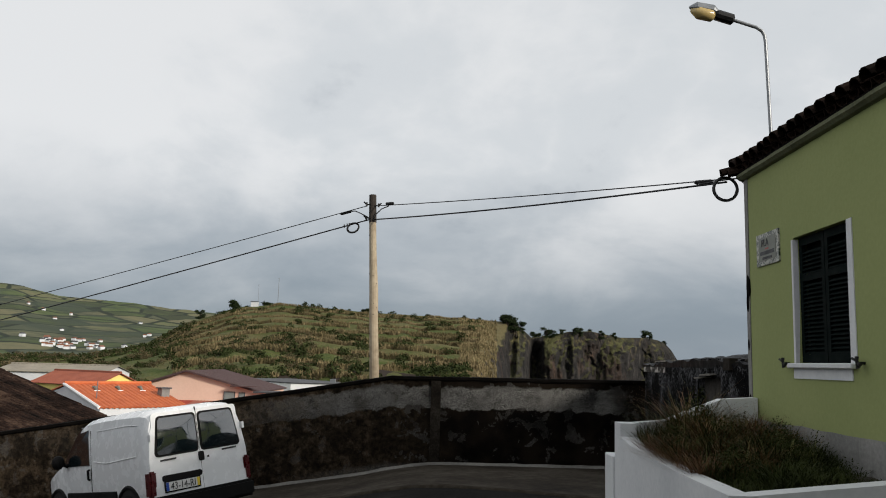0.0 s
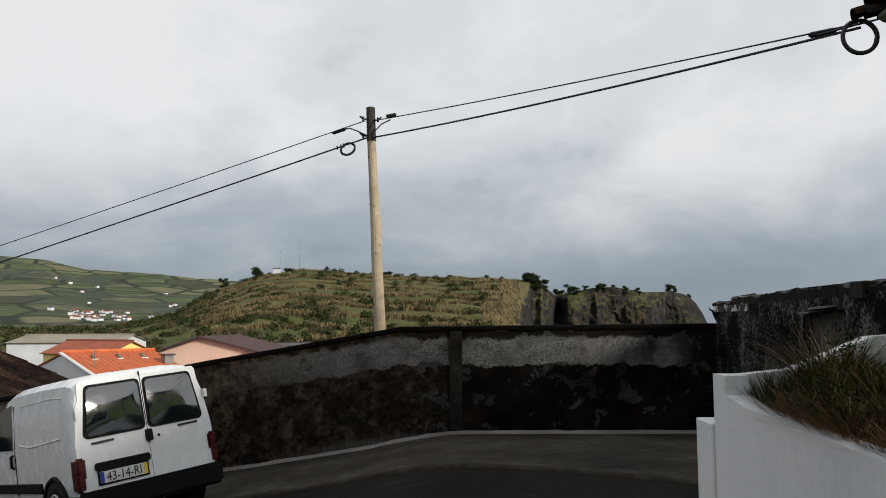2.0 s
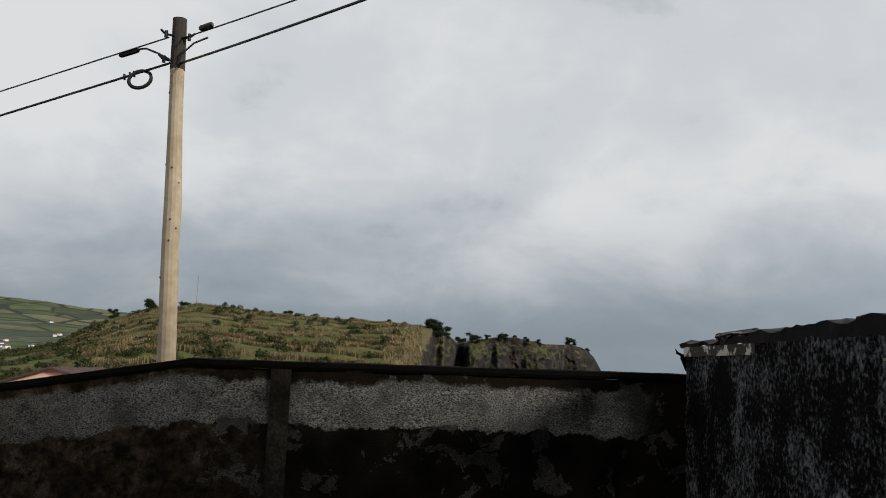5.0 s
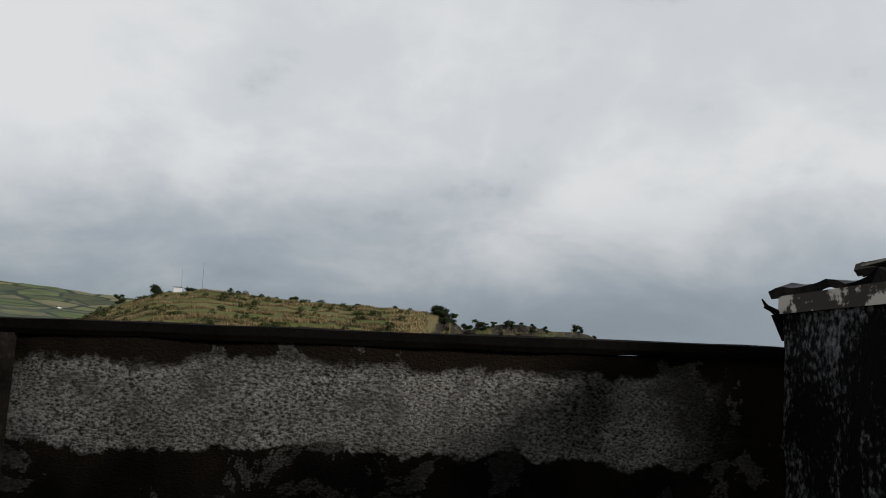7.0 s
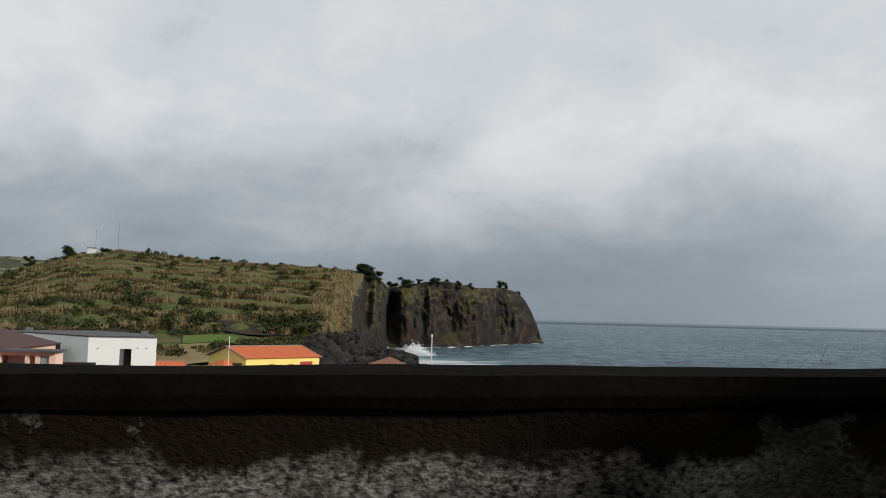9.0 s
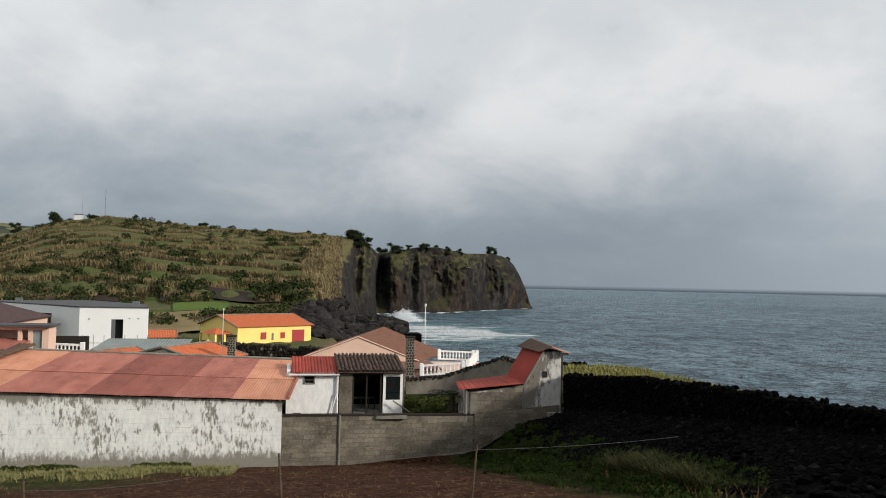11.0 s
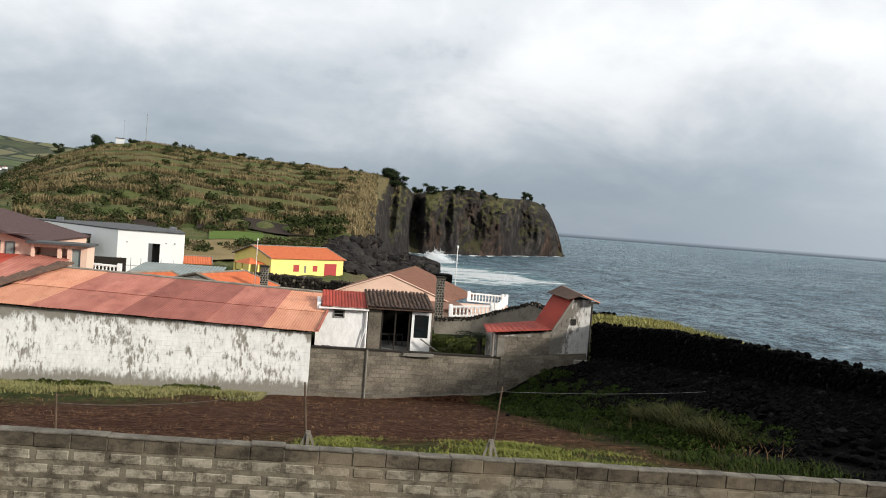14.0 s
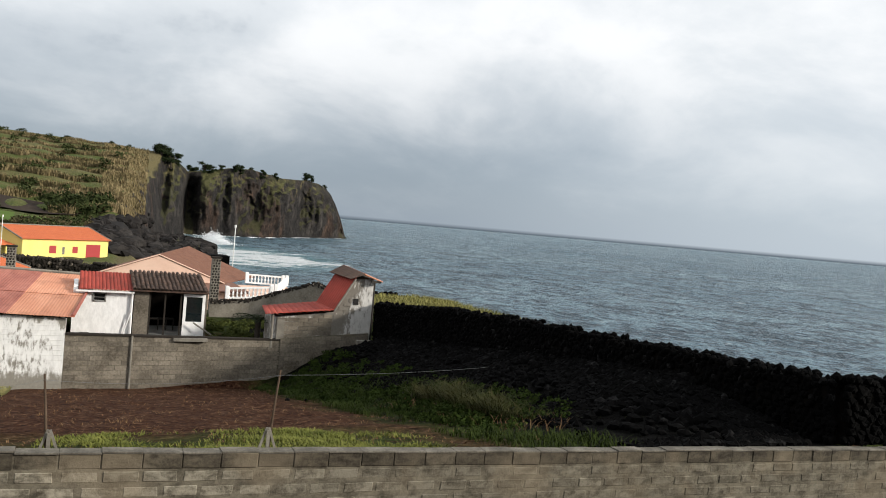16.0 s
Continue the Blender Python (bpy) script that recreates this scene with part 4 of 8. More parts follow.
    for cy in (wy0 - 0.24, wy1 + 0.20):
        stay = thing("shutter_stay", "black wrought iron shutter stay fixed to the wall", "shutter stay", (x0, cy, wz0 + 0.0), group="iron shutter stays")
        b1 = bmesh.new()
        tube(b1, [(0, 0, 0), (-0.06, 0, 0.0), (-0.075, 0.04, 0.03), (-0.075, 0.10, 0.045)], 0.014)
        tube(b1, [(-0.07, 0, 0), (-0.075, -0.05, -0.02), (-0.075, -0.09, 0.0)], 0.016)
        part("hook", b1, M["iron"], stay)
        b2 = bmesh.new()
        tube(b2, [(-0.072, -0.01, -0.05), (-0.08, 0.0, 0.0), (-0.072, 0.01, 0.06)], [0.022, 0.012, 0.02])
        part("catch", b2, M["iron"], stay)
    # tiled name plaque
    pl = thing("street_plaque", "glazed tile street name plaque with a dark patterned border", "sign", (x0, 2.40, 3.77))
    part("border", boxed(-0.02, 0.004, -0.34, 0.34, -0.20, 0.20), M["plaqueedge"], pl, "dark olive patterned border")
    part("tile_face", boxed(-0.024, -0.018, -0.26, 0.26, -0.145, 0.145), M["tileplaque"], pl)
    for txt, z, size, m in (("PLA", 0.035, 0.13, M["ink"]),):
        cu = bpy.data.curves.new("lettering", "FONT")
        cu.body, cu.size, cu.align_x, cu.extrude = txt, size, "CENTER", 0.002
        t = new("lettering", cu)
        me = bpy.data.meshes.new_from_object(t)
        bpy.data.objects.remove(t)
        o = new("lettering", me)
        me.materials.append(m)
        o.parent = pl
        o.matrix_local = Matrix.Translation((-0.027, 0.06, z)) @ Euler((radians(90), 0, radians(-90))).to_matrix().to_4x4()
    for z, w, h, m in ((0.0, 0.05, 0.018, M["inkred"]), (-0.05, 0.21, 0.045, M["ink"]), (-0.115, 0.14, 0.03, M["ink"])):
        part("text_bar", boxed(-0.028, -0.022, -w, w, z - h / 2, z + h / 2), m, pl)
    # roof: barrel tiles over the eave, in three staggered layers
    roof = thing("house_roof", "blackened clay barrel tile roof with a ragged eave", "roof", (0, 0, 0), kind="structure")
    deck = bmesh.new()
    slab(deck, [(0.74, 3.24, top + 0.06), (0.74, y0, top + 0.06), (4.16, y0, top + 1.72), (4.16, 3.30, top + 1.72)], 0.06)
    slab(deck, [(4.16, 3.30, top + 1.72), (4.16, y0, top + 1.72), (7.8, y0, top + 0.06), (7.8, 3.30, top + 0.06)], 0.06)
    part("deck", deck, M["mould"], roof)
    corn = bmesh.new()
    sheet(corn, 60, 3, lambda u, v: (x0 - (0.0, 0.05, 0.09, 0.09)[round(v * 3)], 3.20 - 15.2 * u, top - (0.055, 0.045, 0.01, -0.03)[round(v * 3)] + 0.008 * noise.noise(Vector((u * 50, v, 3)))))
    part("cornice", corn, M["cornice"], roof, "stained cornice under the tiles")
    one = bmesh.new()
    half_tile(one, (0, 0, 0), (1, 0, 0.44), 0.105, 0.46)
    first = part("tile", one, M["darktile"], roof)
    first.location = (0.69, 3.20, top + 0.13)
    for row in range(6):
        for i in range(46 if row < 4 else 20):
            if row == 0 and i == 0:
                continue
            o = new("tile", first.data)
            o.parent = roof
            o.location = (0.69 + row * 0.37 + random.uniform(-0.02, 0.02), 3.20 - i * 0.235, top + 0.13 + row * 0.172 + random.uniform(-0.01, 0.015))
            o.rotation_euler = (random.uniform(-0.06, 0.06), random.uniform(-0.05, 0.03), random.uniform(-0.04, 0.04))
    under = bmesh.new()
    for i in range(46):
        half_tile(under, (0.72, 3.08 - i * 0.235, top + 0.135), (1, 0, 0.44), 0.10, 0.5, up=Vector((0, 0, -1)))
    tagged(part("channel_tiles", under, M["darktile"], roof), kind="stuff")
    hip = bmesh.new()
    for k in range(9):
        half_tile(hip, (0.71 + 0.36 * k, 3.27, top + 0.17 + 0.165 * k), (1, 0, 0.46), 0.11, 0.42)
    part("verge_tiles", hip, M["darktile"], roof, "row of verge tiles on the gable end")
    broken = bmesh.new()
    half_tile(broken, (0.58, 3.34, top + 0.06), (1, -0.2, 0.3), 0.09, 0.3)
    half_tile(broken, (0.64, 3.24, top + 0.03), (1, -0.3, 0.2), 0.09, 0.3)
    part("broken_tiles", broken, M["darktile"], roof)


street_house()


def planter():
    pl = thing("planter", "white painted masonry planter with stepped and sloping walls", "planter", (0, 0, 0))
    L = -0.96
    side = bmesh.new()
    bot = 0.0

    def wallrun(bm, pts, thick, along):
        tops = [Vector(p) for p in pts]
        off = Vector(along) * thick
        for a, b in zip(tops, tops[1:]):
            loft(bm, [(a.x, a.y, bot), (b.x, b.y, bot), b, a], [(a.x + off.x, a.y + off.y, bot), (b.x + off.x, b.y + off.y, bot), b + off, a + off])

    wallrun(side, [(L, 3.03, 1.58), (L, 2.70, 1.58)], 0.2, (1, 0, 0))
    part("end_pier", side, M["white"], pl)
    side = bmesh.new()
    rim = [(2.70, bot), (-1.10, bot), (-1.10, 1.30), (0.3, 1.30), (2.2, 1.36), (2.70, 1.42)]
    loft(side, [(L, y, z) for y, z in rim], [(L + 0.2, y, z) for y, z in rim])
    part("side_wall", side, M["white"], pl)
    back = bmesh.new()
    wallrun(back, [(L + 0.2, 2.84, 1.58), (-0.35, 2.84, 1.62), (0.35, 2.84, 1.90), (0.80, 2.84, 1.93)], 0.19, (0, 1, 0))
    part("back_wall", back, M["white"], pl, "white back wall rising towards the house")
    front = bmesh.new()
    wallrun(front, [(L + 0.2, -1.10, 1.302), (0.28, -1.10, 1.41), (0.80, -1.10, 1.46)], 0.2, (0, 1, 0))
    part("front_wall", front, M["white"], pl)
    part("step_block", boxed(L - 0.03, L + 0.22, 3.034, 3.50, 0.0, 1.15, bevel=0.012), M["white"], pl, "lower white step at the end")
    soil = bmesh.new()
    sheet(soil, 20, 40, lambda u, v: (L + 0.2 + 1.55 * u, -0.9 + 3.72 * v, 1.20 + 0.06 * noise.noise(Vector((u * 5, v * 9, 0))) + 0.1 * u))
    part("soil", soil, M["soil"], pl)


planter()


def blades(name, spots, material, label, h, w=0.012, lean=0.35, kind="stuff", category="grass"):
    """Many bent, tapering blades, each a thin folded strip."""
    pts, faces = [], []
    for x, y, z, k in spots:
        a = random.uniform(0, 6.283)
        hh = h * k * random.uniform(0.55, 1.25)
        le = lean * hh * random.uniform(0.3, 1.5)
        ca, sa = math.cos(a), math.sin(a)
        ww = w * random.uniform(0.6, 1.4)
        i = len(pts)
        for f in (0.0, 0.4, 0.75):
            wd = ww * (1 - f * 0.7)
            ox = le * f * f
            pts += [(x + ca * ox - sa * wd, y + sa * ox + ca * wd, z + hh * f), (x + ca * ox + sa * wd, y + sa * ox - ca * wd, z + hh * f)]
        pts.append((x + ca * le, y + sa * le, z + hh * (1 - 0.25 * random.random())))
        faces += [(i, i + 1, i + 3, i + 2), (i + 2, i + 3, i + 5, i + 4), (i + 4, i + 5, i + 6)]
    me = bpy.data.meshes.new(name)
    me.from_pydata(pts, [], faces)
    me.materials.append(material)
    return tagged(new(name, me), label, category, kind=kind)


def leaf_mass(name, label, spots, material, count, leaf, category="scrub"):
    """Rounded scrub: many small leaf clusters spread through each crown, thicker below."""
    rng = np.random.default_rng(17)
    c = np.repeat(np.array([q[:3] for q in spots]), count, 0)
    sz = np.repeat(np.array([q[3:6] for q in spots]), count, 0)
    n = len(c)
    d = rng.normal(size=(n, 3))
    d /= np.linalg.norm(d, axis=1)[:, None]
    d[:, 2] = np.abs(d[:, 2]) * 1.15 - 0.25
    p = c + d * sz * rng.uniform(0.55, 1.12, (n, 1))
    u = rng.normal(size=(n, 3))
    u /= np.linalg.norm(u, axis=1)[:, None]
    w = np.cross(u, d + 0.4 * rng.normal(size=(n, 3)))
    w /= np.linalg.norm(w, axis=1)[:, None] + 1e-6
    k = leaf * rng.uniform(0.6, 1.4, (n, 1)) * (sz.mean(1)[:, None] / sz.mean())
    pts = np.stack((p + u * k, p + w * k * 0.6, p - u * k, p - w * k * 0.6), 1).reshape(-1, 3)
    me = bpy.data.meshes.new(name)
    me.from_pydata(pts.tolist(), [], np.arange(len(pts)).reshape(-1, 4).tolist())
    me.materials.append(material)
    return tagged(new(name, me), label, category, kind="stuff")


def planter_spots(n, x0, x1, y0, y1, k=1.0):
    out = []
    for _ in range(n):
        y = random.uniform(y0, y1)
        x = random.uniform(x0, x1)
        f = max(0.0, min(1.0, (y + 0.9) / 3.4))
        tall = (0.38 + 0.72 * f) * (1 - 0.6 * max(0.0, x) / 0.75 * (1 - f)) * (0.95 + 0.9 * noise.noise(Vector((x * 2.6, y * 2.6, 6))))
        out.append((x, y, 1.18 + 0.06 * (x + 0.8), 1.25 * k * max(0.2, tall)))
    return out


blades("planter_grass", planter_spots(11000, -0.74, 0.75, 0.5, 2.75) + planter_spots(3600, -0.74, 0.7, -0.85, 0.6, 0.9), M["blade"], "tangled dark green grass and weeds in the planter", 0.33, 0.006, 0.95)
blades("planter_dry_grass", planter_spots(6500, -0.80, 0.0, 0.2, 2.0, 0.9) + planter_spots(2600, -0.3, 0.7, 1.2, 2.75, 1.1), M["dry"], "dry reddish-brown grass in the planter", 0.36, 0.0052, 1.1)
blades("planter_stalks", planter_spots(520, -0.7, 0.7, 0.2, 2.75, 1.0), M["fieldgrass"], "tall thin dry seed stalks in the planter", 0.46, 0.0035, 0.6)
weeds = []
for x, y, z, k in planter_spots(60, -0.70, 0.68, 0.0, 2.65):
    q = random.uniform(0.10, 0.20)
    weeds.append((x, y, z + 0.20 * k, q, q, q * 0.8 + 0.16 * k))
leaf_mass("planter_weeds", "dark leafy weeds growing in the planter", weeds, M["blade"], 260, 0.0105, "weeds")
blades("planter_dry_weeds", planter_spots(1900, -0.82, -0.5, 0.1, 1.9, 0.75), M["dry"], "dry reddish weeds drooping over the planter rim", 0.30, 0.0045, 1.7)


# ---------------------------------------------------------------- lean-to shack
def shack():
    sh = thing("shack", "low rough-rendered shack with plastic sheeting on its roof", "shack", (0, 0, 0))
    x0 = 0.96
    def face(y0, y1, z0, z1):
        body = bmesh.new()
        sheet(body, max(2, int((y1 - y0) * 10)), max(2, int((z1 - z0) * 10)), lambda u, v: (x0 + 0.02 * noise.noise(Vector((y0 + (y1 - y0) * u, z0 + (z1 - z0) * v, 0)) * 4), y0 + (y1 - y0) * u, z0 + (z1 - z0) * v))

        part("wall_panel", body, M["shackwall"], sh, "blackened speckled render")

    face(3.14, 4.65, 0.0, 2.36)
    face(5.75, 9.17, 0.0, 2.24)
    face(4.65, 5.75, 2.16, 2.44)
    face(5.75, 7.6, 2.12, 2.36)
    body = bmesh.new()
    for a, b in ((3.14, 4.65), (5.75, 9.0)):
        box(body, x0 + 0.03, x0 + 0.2, a, b, 0.0, 2.3)
    box(body, x0 + 0.03, 3.2, 9.0, 9.17, 0.0, 2.3)
    box(body, 3.0, 3.2, 3.14, 9.0, 0.0, 2.3)
    part("wall_core", body, M["shackwall"], sh)
    for i in range(6):
        door = bmesh.new()
        box(door, x0 + 0.10, x0 + 0.13, 4.68 + i * 0.175, 4.84 + i * 0.175, 0.1, 2.15 - 0.02 * (i % 2))
        part("door_plank", door, M["wood"], sh, "grey weathered door plank")
    part("door_gap", boxed(x0 + 0.14, x0 + 0.18, 4.65, 5.75, 0.0, 2.16), M["dark"], sh)
    lint = bmesh.new()
    slab(lint, [(x0 - 0.10, 4.85, 2.20), (x0 - 0.10, 5.35, 2.19), (x0 + 0.1, 5.35, 2.22), (x0 + 0.1, 4.85, 2.22)], 0.02)
    slab(lint, [(x0 - 0.08, 5.40, 2.15), (x0 - 0.08, 5.70, 2.14), (x0 + 0.1, 5.70, 2.16), (x0 + 0.1, 5.40, 2.17)], 0.02)
    part("pale_board", lint, M["captop"], sh, "pale loose boards over the door")
    beam = bmesh.new()
    box(beam, x0 - 0.012, x0 + 0.18, 7.6, 9.19, 2.20, 2.30)
    soften(beam, 0.015, 3)
    part("lintel", beam, M["peel"], sh, "peeling white painted beam")
    brick = boxed(x0 - 0.05, x0 + 0.15, 4.15, 4.42, 2.26, 2.44, bevel=0.01)
    part("brick", brick, M["rockwall"], sh)
    roof = bmesh.new()

    def rp(u, v):
        y = 3.2 + 6.1 * u
        x = x0 - 0.02 + 2.4 * v
        z = 2.33 + 0.10 * max(0.0, math.sin((y - 3.0) * 0.55)) * (1 - 0.3 * u) + 0.25 * v + 0.05 * noise.noise(Vector((x * 3, y * 3, 0))) + 0.03 * noise.noise(Vector((x * 9, y * 9, 4)))
        return (x, y, z)

    vs = sheet(roof, 70, 24, rp)
    edge = [roof.verts.new((v[0].co.x + 0.02, v[0].co.y, 2.29 + 0.03 * noise.noise(Vector((0, v[0].co.y * 5, 9))))) for v in vs]
    for i in range(70):
        roof.faces.new((vs[i][0], vs[i + 1][0], edge[i + 1], edge[i]))
    part("plastic_sheet", roof, M["tarp"], sh, "crumpled black plastic sheet roof")
    batt = bmesh.new()
    for k in range(16):
        y = 3.4 + 5.6 * random.random()
        l = random.uniform(0.3, 1.0)
        z = 2.45 + random.uniform(-0.02, 0.04)
        rod(batt, (x0 + 0.03 + random.uniform(0, 0.3), y, z - 0.05), (x0 + 0.03 + random.uniform(0, 0.3), min(8.6, y + l), z - 0.05 - random.uniform(0.0, 0.06)), random.uniform(0.015, 0.035), n=5)
    tagged(part("battens", batt, M["wood"], sh, "old battens holding the sheet down"), kind="stuff")
    rag = bmesh.new()
    for k in range(22):
        y = random.uniform(3.3, 8.3)
        c = Vector((x0 + 0.03 + random.uniform(0, 0.25), y, 2.37 + random.uniform(0, 0.05)))
        m = bmesh.ops.create_icosphere(rag, subdivisions=1, radius=1.0)
        for v in m["verts"]:
            v.co = c + Vector((v.co.x * 0.07, v.co.y * random.uniform(0.08, 0.2), v.co.z * random.uniform(0.02, 0.045)))
    tagged(part("debris", rag, M["tarp"], sh, "lumps of torn sheeting"), kind="stuff")
    for y, l in ((8.1, 0.35), (7.5, 0.45), (6.9, 0.25)):
        pale = bmesh.new()
        slab(pale, [(x0 + 0.02, y, 2.415), (x0 + 0.02, y + l, 2.40), (x0 + 0.2, y + l, 2.42), (x0 + 0.2, y, 2.43)], 0.012)
        part("pale_sheet", pale, M["captop"], sh, "pale loose roofing piece")
    gut = bmesh.new()
    tube(gut, [(x0 + 0.02, 9.19, 2.19), (x0 - 0.03, 9.20, 2.21), (x0 - 0.075, 9.21, 2.24), (x0 - 0.095, 9.22, 2.28)], [0.022, 0.018, 0.011, 0.004])
    tube(gut, [(x0 - 0.06, 9.21, 2.225), (x0 - 0.09, 9.2, 2.235)], 0.009)
    tube(gut, [(x0 + 0.0, 9.2, 2.2), (x0 + 0.03, 9.2, 2.05)], [0.05, 0.02])
    part("dead_twig", gut, M["mould"], sh, "dead twig sticking out of the corner")


def make_shackwall():
    s = Nodes("speckled_black_render", 0.95, 0, 0.04)
    p = s.pos()
    a = s.noise(s.pos(1, 1, 0.75), 1.6, 6.0, 0.68, 0.3)
    b = s.noise(s.pos(1, 1, 0.8), 30.0, 4.0, 0.65)
    f = s.step(s.math("ADD", s.math("MULTIPLY", a, 0.55), s.math("MULTIPLY", b, 0.45)), 0.48, 0.66)
    return s.done(s.mix(f, (0.003, 0.003, 0.003), (0.15, 0.15, 0.158)), b, 0.8, 0.02)


def make_peel():
    s = Nodes("peeling_white_paint", 0.85, 0, 0.3)
    p = s.pos()
    b = s.noise(s.pos(1, 1, 1.5), 5.0, 5.0, 0.6)
    f = s.step(b, 0.50, 0.56)
    return s.done(s.mix(f, (0.03, 0.025, 0.02), (0.45, 0.42, 0.38)), b, 0.5, 0.01)


M["shackwall"] = make_shackwall()
M["peel"] = make_peel()
shack()


# ---------------------------------------------------------------- pole, cables, lamp
def spiral(c, r, turns, n, tilt, sq=1.0):
    out = []
    for i in range(n * turns + 1):
        a = 2 * math.pi * i / n
        k = r * (1 + 0.05 * math.sin(a * 0.37 + 1))
        p = Vector((k * math.cos(a), 0.012 * math.sin(a * 0.3), k * math.sin(a) * sq))
        out.append(Vector(c) + Euler((0, radians(tilt), 0)).to_matrix() @ p)
    return out


def hang(a, b, sag, n=26):
    a, b = Vector(a), Vector(b)
    return [a.lerp(b, i / n) - Vector((0, 0, sag * 4 * (i / n) * (1 - i / n))) for i in range(n + 1)]


def utility_pole():
    po = thing("utility_pole", "weathered wooden utility pole with a dark tarred top", "utility pole", (-4.60, 9.92, 0.0))
    shaft = bmesh.new()
    pts = [(0.06, 0.0, -3.0), (0.05, 0.0, 0.6), (0.015, 0.0, 2.0), (-0.04, 0.0, 3.2), (-0.052, 0.0, 3.7), (-0.10, 0.0, 4.6), (-0.13, 0.0, 5.25)]
    tube(shaft, pts, [0.115, 0.108, 0.100, 0.093, 0.095, 0.083, 0.08], 14)
    for v in shaft.verts:
        v.co += noise.noise_vector(v.co * 2.3) * 0.012
    part("shaft", shaft, M["pole"], po, "pale split pine shaft")
    cap = bmesh.new()
    tube(cap, [(-0.13, 0, 5.24), (-0.15, 0, 5.85)], [0.084, 0.079], 14)
    part("pole_top", cap, M["poletop"], po, "dark tarred pole top")
    for z, s in ((5.62, -1), (5.32, -1), (5.60, 1)):
        br = bmesh.new()
        tube(br, [(-0.14, -0.05, z), (-0.14 + s * 0.14, -0.08, z + 0.01), (-0.14 + s * 0.19, -0.08, z + 0.06)], 0.014)
        rod(br, (-0.14 + s * 0.13, -0.08, z - 0.03), (-0.14 + s * 0.13, -0.08, z + 0.05), 0.02)
        part("bracket", br, M["iron"], po)
    knots = bmesh.new()
    for k in range(10):
        z = random.uniform(1.9, 5.1)
        a = random.uniform(3.4, 6.0)
        cx, rr = lerp(z, (0.6, 2.0, 3.2, 3.7, 4.6, 5.25), (0.05, 0.015, -0.04, -0.052, -0.10, -0.13)), lerp(z, (0.6, 5.25), (0.104, 0.078))
        rod(knots, (cx + (rr - 0.03) * math.cos(a), (rr - 0.03) * math.sin(a), z), (cx + (rr + 0.008) * math.cos(a), (rr + 0.008) * math.sin(a), z + 0.01), 0.016, 0.011, 6)
    tagged(part("knots", knots, M["poletop"], po, "dark knots"), kind="stuff")


utility_pole()


